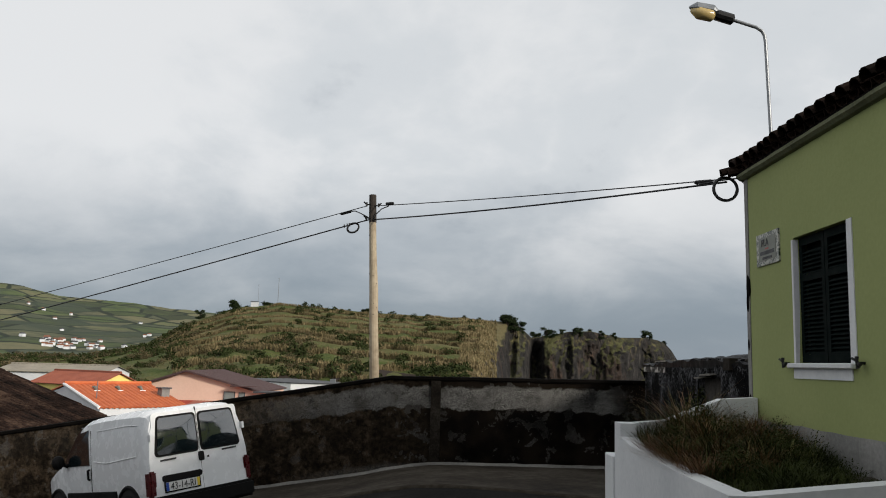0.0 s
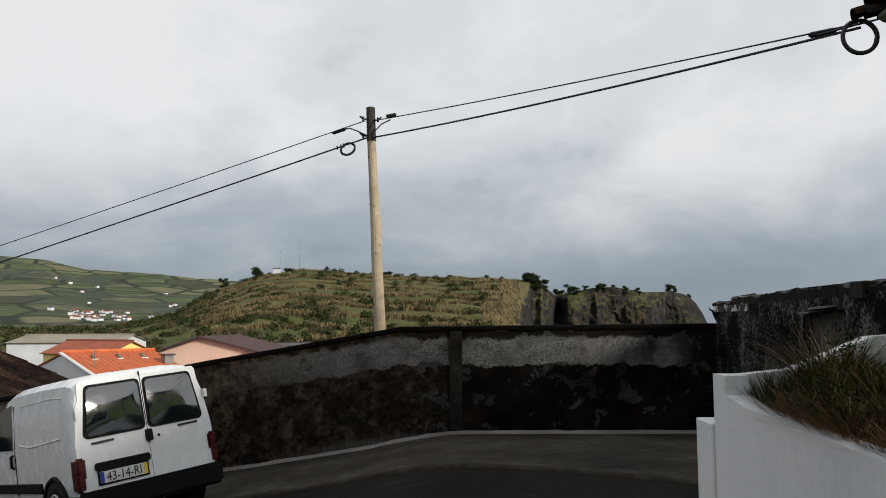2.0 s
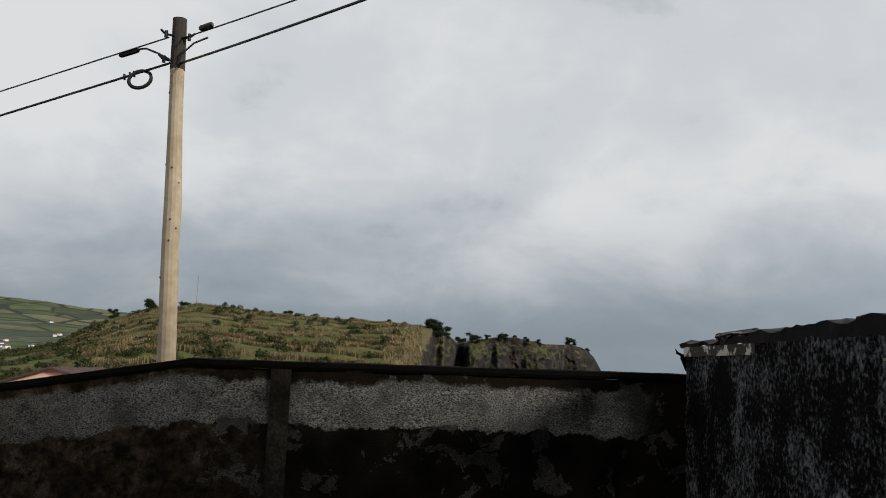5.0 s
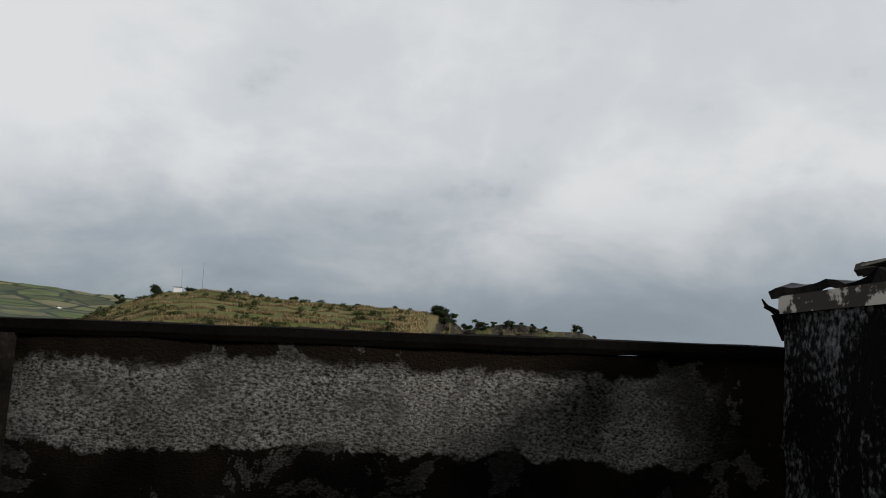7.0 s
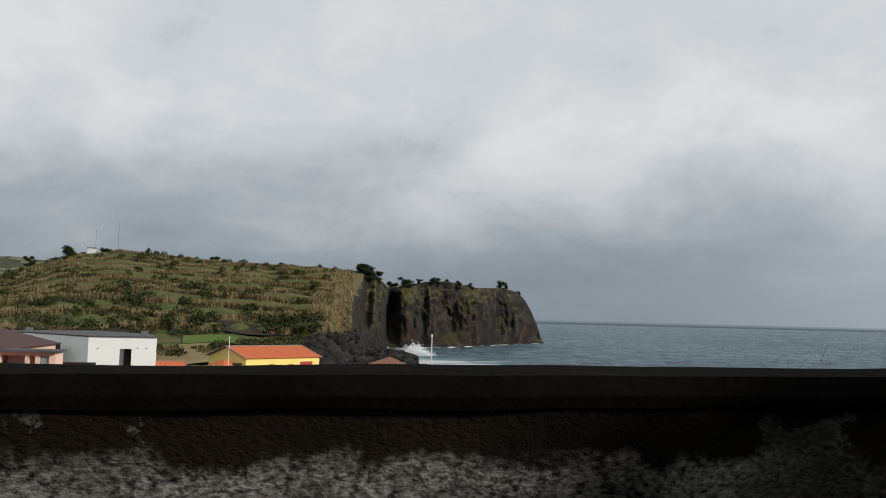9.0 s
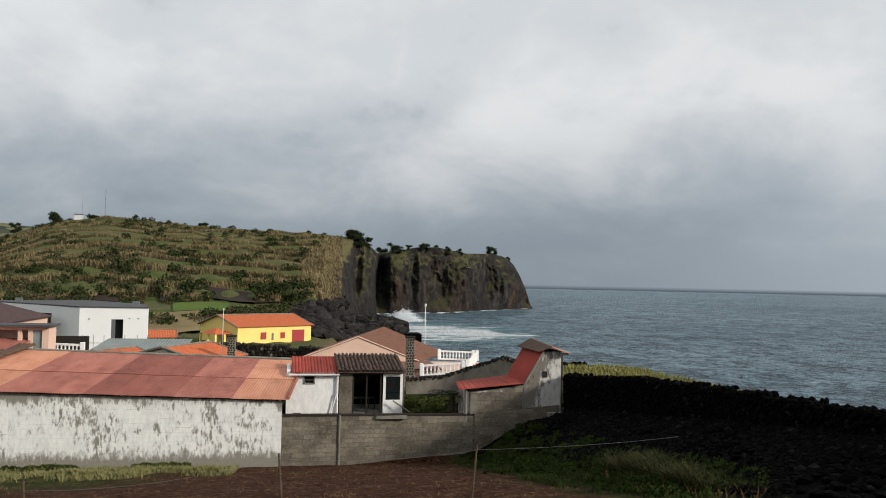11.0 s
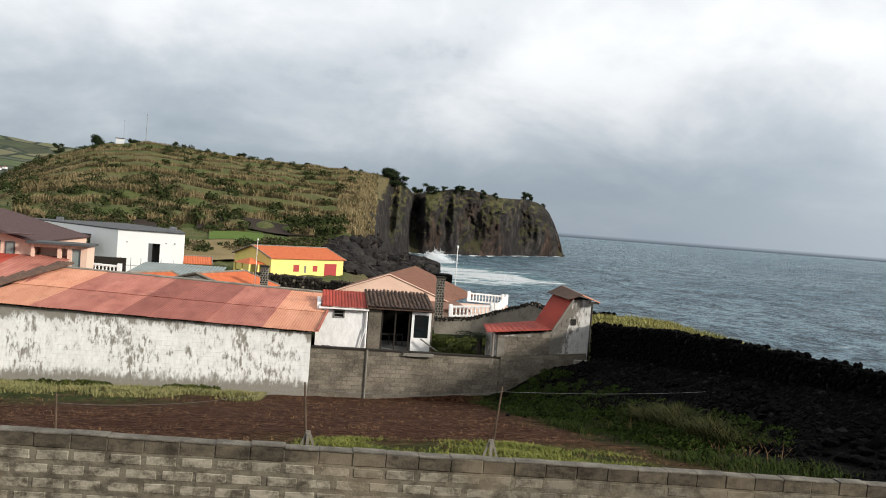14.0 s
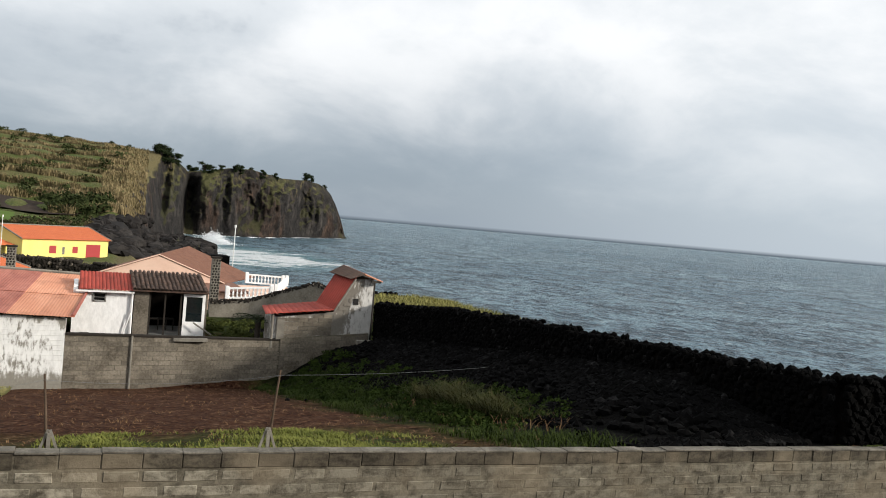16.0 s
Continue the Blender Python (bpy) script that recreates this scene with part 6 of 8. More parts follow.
gable_house("grey_roof_house", "long low house with a faded grey fibre sheet roof", (-47.0, 75.0), 2, 10.6, 8.0, -6.0, 0.45, 1.10, M["white"], M["greysheet"], 0.2, 0.4)


def pink_house():
    h = thing("pink_house", "pale pink rendered house with a dark purple-brown roof and flat annexe", "house", (-22.0, 60 + DY, -5.0))
    w = bmesh.new()
    prof = [(-26.6, -5.0), (-17.2, -5.0), (-17.2, -0.35), (-23.0, 1.10), (-26.6, -0.05)]
    loft(w, [(x, 60, z) for x, z in prof], [(x, 71, z) for x, z in prof])
    cpart("wall", w, M["pink"], h)
    for a, b in (((-17.0, -0.36), (-23.0, 1.18)), ((-26.9, -0.10), (-23.0, 1.18))):
        rf = bmesh.new()
        ribbed(rf, (a[0], 59.6, a[1]), (a[0], 71.4, a[1]), (b[0], 71.4, b[1]), (b[0], 59.6, b[1]), 40, 0.05, 0.08)
        cpart("roof_slope", rf, M["peeltile"], h)
    vg = bmesh.new()
    tube(vg, [(-26.9, 59.65, -0.08), (-23.0, 59.65, 1.2), (-17.0, 59.65, -0.34)], 0.06, 6)
    cpart("verge", vg, M["peeltile"], h)
    for x0, x1, z0, z1 in ((-19.9, -19.1, -1.6, -0.45), (-18.7, -18.3, -1.6, -0.5)):
        cpart("window", boxed(x0, x1, 59.96, 60.06, z0, z1), M["teal"], h, "grey closed shutter")
        f = bmesh.new()
        for q in ((x0 - 0.06, x0, z0, z1), (x1, x1 + 0.06, z0, z1), (x0 - 0.06, x1 + 0.06, z1, z1 + 0.06)):
            box(f, q[0], q[1], 59.93, 60.02, q[2], q[3])
        cpart("window_frame", f, M["slate"], h)
    drn = bmesh.new()
    box(drn, -19.3, -17.2, 59.2, 60.0, 0.02, 0.10)
    cpart("porch_roof", drn, M["peeltile"], h)
    # flat annexe with openings
    for x0, x1 in ((-17.2, -17.05), (-15.75, -15.55), (-15.2, -14.95), (-14.45, -14.1)):
        cpart("pier", boxed(x0, x1, 59.5, 59.75, -1.75, -0.62), M["pink"], h)
    for q in ((-17.2, -14.1, 59.5, 59.75, -0.62, -0.42), (-17.2, -14.1, 59.5, 59.75, -3.2, -1.75), (-17.2, -14.1, 60.9, 61.1, -3.2, -0.42), (-14.35, -14.1, 59.75, 60.9, -3.2, -0.42)):
        cpart("annexe_wall", boxed(*q), M["pink"], h)
    cpart("flat_roof", boxed(-17.4, -13.9, 59.1, 61.2, -0.42, -0.30), M["slate"], h, "dark flat roof slab")
    cpart("screen", boxed(-15.0, -14.4, 59.6, 59.7, -1.75, -0.62), M["teal"], h, "grey blind")
    cpart("dark_opening", boxed(-17.0, -15.2, 60.6, 60.7, -1.75, -0.62), M["pink"], h)
    h.location.x -= 0.40


pink_house()


def white_building():
    h = thing("white_building", "modern flat-roofed white building with a dark roof edge", "building", (-20.0, 102 + DY, -6.0))
    ft = bmesh.new()
    for x0, x1, z0, z1 in ((-22.1, -18.95, -6.0, -0.72), (-17.75, -15.3, -6.0, -0.72), (-18.95, -17.75, -1.95, -0.72), (-18.95, -17.75, -6.0, -4.3)):
        box(ft, x0, x1, 100.0, 100.3, z0, z1)
    loft(ft, [(-15.6, 100.3, -6.0), (-15.3, 100.3, -6.0), (-17.4, 110.0, -6.0), (-17.7, 110.0, -6.0)], [(-15.6, 100.3, -0.72), (-15.3, 100.3, -0.72), (-17.4, 110.0, -0.72), (-17.7, 110.0, -0.72)])
    cpart("front_wall", ft, M["brightwhite"], h)
    wing = bmesh.new()
    loft(wing, [(-22.1, 100, -6), (-36.6, 115, -6), (-36.6, 115, -0.75), (-22.1, 100, -0.75)], [(-22.1, 100.4, -6), (-36.6, 115.4, -6), (-36.6, 115.4, -0.75), (-22.1, 100.4, -0.75)])
    cpart("wing_wall", wing, M["brightwhite"], h)
    rf = bmesh.new()
    slab(rf, [(-15.2, 99.9, -0.62), (-17.3, 110, -0.62), (-26, 122, -0.6), (-36.8, 115.5, -0.6), (-22.15, 99.9, -0.62)], 0.12)
    cpart("roof", rf, M["slate"], h, "dark flat roof")
    cpart("doorway", boxed(-18.95, -17.75, 100.5, 100.6, -4.3, -1.95), M["dark"], h, "dark doorway")
    cpart("door_leaf", boxed(-18.95, -18.55, 100.05, 100.12, -4.3, -1.95), M["galv"], h)
    # glazed gallery in front of the wing
    gl = bmesh.new()
    d = Vector((-14.5, 15, 0)).normalized()
    for i in range(8):
        p = Vector((-25.2, 100.9, -1.95)) + d * (0.95 * i)
        box(gl, p.x - 0.05, p.x + 0.05, p.y - 0.05, p.y + 0.05, -3.3, -1.55)
    tube(gl, [Vector((-25.0, 100.7, -1.5)), Vector((-25.0, 100.7, -1.5)) + d * 7.4], 0.09, 4)
    tube(gl, [Vector((-25.0, 100.7, -2.6)), Vector((-25.0, 100.7, -2.6)) + d * 7.4], 0.06, 4)
    cpart("gallery_frame", gl, M["iron"], h, "black glazed gallery frame")
    gg = bmesh.new()
    a, b = Vector((-25.1, 100.95, 0)), Vector((-25.1, 100.95, 0)) + d * 7.3
    loft(gg, [(a.x, a.y, -3.2), (b.x, b.y, -3.2), (b.x, b.y, -1.55), (a.x, a.y, -1.55)], [(a.x, a.y + 0.06, -3.2), (b.x, b.y + 0.06, -3.2), (b.x, b.y + 0.06, -1.55), (a.x, a.y + 0.06, -1.55)])
    cpart("gallery_glass", gg, M["glass"], h)
    for x, y, z in ((-31.5, 112, 0.0), (-17.2, 104, 0.0)):
        cpart("roof_vent", boxed(x - 0.35, x + 0.35, y - 0.3, y + 0.3, -0.62, z - 0.15), M["galv"], h)
    for x, z in ((-21.2, -2.0), (-17.2, -1.9), (-16.3, -1.9)):
        cpart("wall_lamp", boxed(x, x + 0.12, 99.95, 100.0, z, z + 0.12), M["galv"], h)
    for x in (-21.0, -20.0, -19.0, -17.0, -15.8, -14.8):
        rail = bmesh.new()
        rod(rail, (x, 97, -5.2), (x, 97, -3.4), 0.03, n=5)
        cpart("railing_post", rail, M["galv"], h)
    rb = bmesh.new()
    rod(rb, (-21.0, 97, -4.2), (-14.4, 97, -4.2), 0.025, n=5)
    cpart("railing", rb, M["galv"], h)


white_building()


def yellow_house():
    h = gable_house("yellow_house", "bright yellow house with an orange tile roof and red doors", (-8.0, 138), 37, 14.2, 10.5, -8.6, -4.75, -3.2, M["yellow"], M["tile"], 0.35, 0.4, M["captop"])
    for x0, x1, z0, z1, nm in ((4.2, 5.3, 1.75, 2.85, "window"), (8.0, 8.9, 1.8, 2.75, "window"), (10.3, 12.8, 0.95, 3.1, "door")):
        opening(h, x0, x1, z0, z1, 0, M["reddoor"], None, nm)
    opening(h, 6.3, 6.7, 1.6, 2.7, 0, M["captop"], None, "niche")
    base = boxed(-0.02, 14.3, -0.05, 0.0, 0.0, 0.7)
    part("plinth", base, M["rockwall"], h, "dark stone plinth")
    # small porch on the gable end
    pr = bmesh.new()
    loft(pr, [(-3.2, 1.2, 2.7), (0, 1.2, 2.7), (0, 5.6, 2.7), (-3.2, 5.6, 2.7)], [(-1.7, 3.2, 3.55), (-1.5, 3.2, 3.55), (-1.5, 3.6, 3.55), (-1.7, 3.6, 3.55)])
    part("porch_roof", pr, M["tile"], h, "orange hipped porch roof")
    for x, y in ((-3.0, 1.4), (-3.0, 3.4), (-3.0, 5.4), (-1.4, 1.4)):
        part("porch_post", boxed(x - 0.15, x + 0.15, y - 0.15, y + 0.15, 0, 2.7), M["yellow"], h)
    part("porch_wall", boxed(-3.1, 0, 1.2, 1.4, 0, 1.4), M["yellow"], h)
    part("porch_wall", boxed(-3.2, -3.0, 1.2, 5.6, 0, 1.4), M["yellow"], h)


yellow_house()
gable_house("small_orange_house", "small house with an orange tile roof", (-24.5, 150), 10, 6.0, 7.0, -10.0, -7.3, -6.3, M["yellow"], M["tile"], 0.3, 0.4, M["captop"])
hut = gable_house("orange_hut", "low outbuilding with an orange clay tile roof and pale verges", (-7.0, 69.5), 62, 6.0, 6.2, -6.5, -3.35, -2.55, M["white"], M["tile"], 0.2, 0.3, M["captop"])
gable_house("pale_hut", "low outbuilding with a small pale gable", (-13.2, 71.0), 55, 4.0, 3.6, -6.5, -3.45, -2.9, M["white"], M["tile"], 0.15, 0.3, M["captop"])
tl = thing("sheet_roof_hall", "long hall with a grey-green sheet roof", "hall", (-13.0, 84 + DY, -7.0))
cpart("wall", boxed(-16.6, -9.8, 80.5, 88, -7.0, -3.7), M["teal"], tl)
rf = bmesh.new()
ribbed(rf, (-16.9, 80, -3.62), (-9.5, 80, -3.62), (-9.5, 88.5, -3.15), (-16.9, 88.5, -3.15), 24, 0.04, 0.05)
cpart("roof_sheet", rf, M["teal"], tl)


def chimney(x, y, z0, z1, w, label):
    c = thing("stone_chimney", label, "chimney", (x, y + DY, z0))
    part("core", boxed(-w / 2, w / 2, -w / 2, w / 2, 0, z1 - z0), M["captop"], c)
    part("cap", boxed(-w / 2 - 0.06, w / 2 + 0.06, -w / 2 - 0.06, w / 2 + 0.06, z1 - z0, z1 - z0 + 0.1), M["rockwall"], c, "flat cap slab")
    st = bmesh.new()
    rows = int((z1 - z0) / 0.17)
    for k in range(rows):
        for i in range(3):
            m = bmesh.ops.create_icosphere(st, subdivisions=1, radius=1)
            cx = -w / 2 + (i + 0.5 + 0.3 * (k % 2) - 0.15) * w / 3
            for v in m["verts"]:
                v.co = Vector((cx + v.co.x * w / 6.6 * random.uniform(0.8, 1.1), -w / 2 + v.co.y * 0.04, 0.09 + k * 0.17 + v.co.z * 0.075))
    tagged(part("stone_facing", st, M["rockwall"], c, "dark stones in pale mortar"), kind="stuff")


chimney(6.95, 62, -4.5, -1.05, 0.50, "square chimney of dark stones in pale mortar")
chimney(-4.95, 71.5, -5.0, -1.72, 0.55, "dark stone chimney beside a low tiled roof")


# ---------------------------------------------------------------- yard buildings across the field
def block_run(h, name, x0, x1, y0, y1, zbase, ztop, bl, bh, material, proud=0.014, keep=1.0, gap=0.009):
    """Courses of blocks standing proud of a wall that runs from (x0, y0) to (x1, y1); ztop may slope."""
    bm = bmesh.new()
    L = math.hypot(x1 - x0, y1 - y0)
    ux, uy = (x1 - x0) / L, (y1 - y0) / L
    k = 0
    z = zbase
    while z + bh * 0.6 < max(ztop):
        s = -(k % 2) * bl / 2
        while s < L:
            a, b = max(0.0, s) + gap, min(L, s + bl) - gap
            zt = ztop[0] + (ztop[1] - ztop[0]) * (a + b) / 2 / L
            if b - a > 0.05 and z + bh * 0.5 < zt and random.random() < keep:
                t = min(z + bh - gap, zt - 0.004)
                pr = proud * random.uniform(0.3, 1.3)
                p, q = (x0 + ux * a + uy * pr, y0 + uy * a - ux * pr), (x0 + ux * b + uy * pr, y0 + uy * b - ux * pr)
                p2, q2 = (p[0] - uy * 0.06, p[1] + ux * 0.06), (q[0] - uy * 0.06, q[1] + ux * 0.06)
                loft(bm, [(*p, z + gap), (*q, z + gap), (*q, t), (*p, t)], [(*p2, z + gap), (*q2, z + gap), (*q2, t), (*p2, t)])
            s += bl
        z += bh
        k += 1
    return tagged(cpart(name, bm, material, h), kind="stuff")


def long_shed():
    h = thing("long_shed", "long shed with a flaking limewashed wall and patched red sheet roof", "shed", (-9.0, 50 + DY, -7.2))
    top = lambda x: -2.55 - 0.036 * (x + 15)
    w = bmesh.new()
    sheet(w, 90, 16, lambda u, v: (-24 + 22.8 * u, 48 + 0.03 * noise.noise(Vector((u * 40, v * 7, 0))), -7.2 + (top(-24 + 22.8 * u) + 7.15) * v))
    cpart("front_wall", w, M["limewash"], h, "flaking white limewash over grey cement")
    block_run(h, "block_facing", -18.0, -1.2, 47.985, 47.985, -7.0, (-2.50, -3.10), 0.5, 0.21, M["limewash"], 0.006, gap=0.003)
    cpart("core", boxed(-24, -1.25, 48.06, 57.5, -7.2, -3.35), M["cement"], h)
    cpart("side_wall", boxed(-1.5, -1.2, 48.05, 57.5, -7.2, -3.2), M["oldwash"], h)
    n = 12
    xs = [-16.4 + (15.5 / n) * i for i in range(n + 1)]
    for i in range(n):
        x0, x1 = xs[i], xs[i + 1]
        c = (x0 + x1) / 2
        key = "corr_orange" if c < -13.6 or c > -3.6 else ("corr_maroon" if -10.3 < c < -6.4 else "corr_pink")
        for r, (y0, y1) in enumerate(((47.72, 52.4), (52.2, 57.6))):
            s = bmesh.new()
            lift = 0.03 * r + 0.012 * (i % 2)
            sk = 0.10
            ribbed(s, (x0 - 0.04 + sk * (y0 - 48), y0, top(x0) + 0.06 + 0.085 * (y0 - 48) + lift), (x1 + 0.04 + sk * (y0 - 48), y0, top(x1) + 0.06 + 0.085 * (y0 - 48) + lift),
                   (x1 + 0.04 + sk * (y1 - 48), y1, top(x1) + 0.06 + 0.085 * (y1 - 48) + lift), (x0 - 0.04 + sk * (y1 - 48), y1, top(x0) + 0.06 + 0.085 * (y1 - 48) + lift), 11, 0.014, 0.012)
            cpart("roof_sheet", s, M[key], h)
    seam = bmesh.new()
    for i in range(0, 240):
        x = -16.3 + 15.3 * i / 240
        a = random.uniform(0.04, 0.12)
        m = bmesh.ops.create_icosphere(seam, subdivisions=1, radius=a)
        for v in m["verts"]:
            v.co = Vector((v.co.x * 1.4, v.co.y * 0.5, v.co.z * 0.5)) + Vector((x, 47.9, top(x) + 0.01))
    tagged(cpart("mortar_bed", seam, M["rockwall"], h, "lumpy dark mortar under the roof edge"), kind="stuff")
    fl = bmesh.new()
    tube(fl, [(-0.95, 47.8, top(-1) + 0.1), (0.10, 57.7, top(-1) + 0.96)], 0.07, 6)
    cpart("end_flashing", fl, M["corr_maroon"], h, "dark red end flashing")
    bk = bmesh.new()
    tube(bk, [(-15.4, 57.7, top(-16) + 0.95), (0.1, 57.7, top(-1) + 0.97)], 0.09, 6)
    cpart("ridge_mortar", bk, M["captop"], h, "pale ridge edge")
    ms = bmesh.new()
    for r in range(5):
        ribbed(ms, (-17.3 + 0.32 * r, 48.6 + 1.9 * r, -2.28 + 0.17 * r), (-16.45 + 0.32 * r, 48.6 + 1.9 * r, -2.2 + 0.17 * r), (-16.1 + 0.32 * r, 50.6 + 1.9 * r, -2.0 + 0.17 * r), (-17.0 + 0.32 * r, 50.6 + 1.9 * r, -2.0 + 0.17 * r), 4, 0.07, 0.06)
    cpart("mossy_tiles", ms, M["mosstile"], h, "strip of mossy old clay tiles")
    pp = bmesh.new()
    box(pp, -16.85, -16.45, 47.9, 48.3, -2.6, -1.55)
    box(pp, -17.7, -16.85, 47.9, 48.2, -2.7, -2.05)
    cpart("parapet", pp, M["limewash"], h, "white parapet stub")
    pipe = bmesh.new()
    rod(pipe, (-16.6, 48.1, -1.6), (-16.6, 48.1, -0.8), 0.04)
    cpart("vent_pipe", pipe, M["iron"], h)


long_shed()
lr = thing("low_shed", "low shed with a faded red corrugated roof", "shed", (-19.0, 57 + DY, -5.0))
cpart("wall", boxed(-24, -16.2, 53, 60, -5.0, -2.3), M["oldwash"], lr)
for i in range(6):
    rf = bmesh.new()
    x0 = -24.2 + 1.45 * i
    ribbed(rf, (x0, 52.6, -2.05), (x0 + 1.5, 52.6, -2.05), (x0 + 1.5, 60.2, -1.15), (x0, 60.2, -1.15), 6, 0.03, 0.015)
    cpart("roof_sheet", rf, M["corr_pink" if i % 3 else "corr_red"], lr)


def baluster_profile():
    return ((0.0, 0.05), (0.06, 0.05), (0.1, 0.03), (0.25, 0.065), (0.42, 0.03), (0.5, 0.05), (0.56, 0.05))


def balustrade(name, label, a, b, count, z0, group):
    a, b = Vector(a), Vector(b)
    h = thing(name, label, "balustrade", (a.x, a.y + DY, z0))
    d = b - a
    first = None
    for i in range(count):
        p = d * ((i + 0.5) / count)
        if first is None:
            bm = bmesh.new()
            prof = baluster_profile()
            tube(bm, [(0, 0, 0.12 + z) for z, r in prof], [r * 1.25 for z, r in prof], 8)
            first = part("baluster", bm, M["balus"], h)
            first.location = p
        else:
            o = new("baluster", first.data)
            o.parent = h
            o.location = p
    for z, t in ((0.06, 0.12), (0.74, 0.12)):
        bm = bmesh.new()
        loft(bm, [(0, -0.09, z - t / 2), (0, 0.09, z - t / 2), (0, 0.09, z + t / 2), (0, -0.09, z + t / 2)], [(d.x, d.y - 0.09, d.z + z - t / 2), (d.x, d.y + 0.09, d.z + z - t / 2), (d.x, d.y + 0.09, d.z + z + t / 2), (d.x, d.y - 0.09, d.z + z + t / 2)])
        part("rail", bm, M["balus"], h)
    for p in (Vector((0, 0, 0)), d):
        part("end_post", boxed(p.x - 0.13, p.x + 0.13, p.y - 0.13, p.y + 0.13, p.z, p.z + 0.92, bevel=0.02), M["balus"], h)
    return h


balustrade("balustrade", "white turned balustrade before a dark stone wall", (-15.6, 62, -2.3), (-13.2, 62, -2.4), 11, -2.3, "")
dw = boxed(-16.1, -13.3, 63.8, 64.2, -4.5, -1.25)
bmesh.ops.translate(dw, verts=dw.verts, vec=(0, DY, 0))
tagged(link("dark_stone_wall", dw, M["rockwall"]), "dark brown stone wall behind a white balustrade", "wall")


def white_annexe():
    h = thing("white_annexe", "small whitewashed annexe with a red corrugated roof", "annexe", (0.3, 53 + DY, -5.2))
    w = bmesh.new()
    for x0, x1, z0, z1 in ((-1.0, -0.06, -5.2, -2.36), (0.42, 1.72, -5.2, -2.36), (-0.06, 0.42, -5.2, -2.86), (-0.06, 0.42, -2.52, -2.36)):
        box(w, x0, x1, 52.8, 53.05, z0, z1)
    box(w, -1.0, -0.8, 53.05, 56.5, -5.2, -2.2)
    cpart("wall", w, M["annexewash"], h, "bright whitewashed wall")
    cpart("window_pane", boxed(-0.06, 0.42, 52.95, 53.0, -2.86, -2.52), M["dark"], h, "small dark window")
    fr = bmesh.new()
    for q in ((-0.12, -0.06, -2.9, -2.48), (0.42, 0.48, -2.9, -2.48), (-0.12, 0.48, -2.52, -2.47), (-0.12, 0.48, -2.91, -2.86), (-0.06, 0.42, -2.70, -2.68)):
        box(fr, q[0], q[1], 52.76, 52.84, q[2], q[3])
    cpart("window_frame", fr, M["cement"], h)
    for i in range(3):
        rf = bmesh.new()
        x0 = -0.75 + 0.84 * i
        ribbed(rf, (x0, 52.45, -2.30), (x0 + 0.88, 52.45, -2.28), (x0 + 0.88, 55.6, -1.72), (x0, 55.6, -1.72), 5, 0.04, 0.015)
        cpart("roof_sheet", rf, M["rustbrown"], h)
    cpart("fascia", boxed(-0.9, 1.75, 52.5, 52.56, -2.42, -2.33), M["balus"], h, "white fascia board")
    dp = bmesh.new()
    rod(dp, (1.66, 52.7, -4.7), (1.66, 52.7, -2.4), 0.05)
    rod(dp, (1.30, 52.7, -4.6), (1.62, 52.65, -3.4), 0.035)
    cpart("drain_pipe", dp, M["balus"], h)
    cpart("drain_hole", boxed(-0.62, -0.2, 52.74, 52.82, -4.62, -4.42), M["dark"], h)


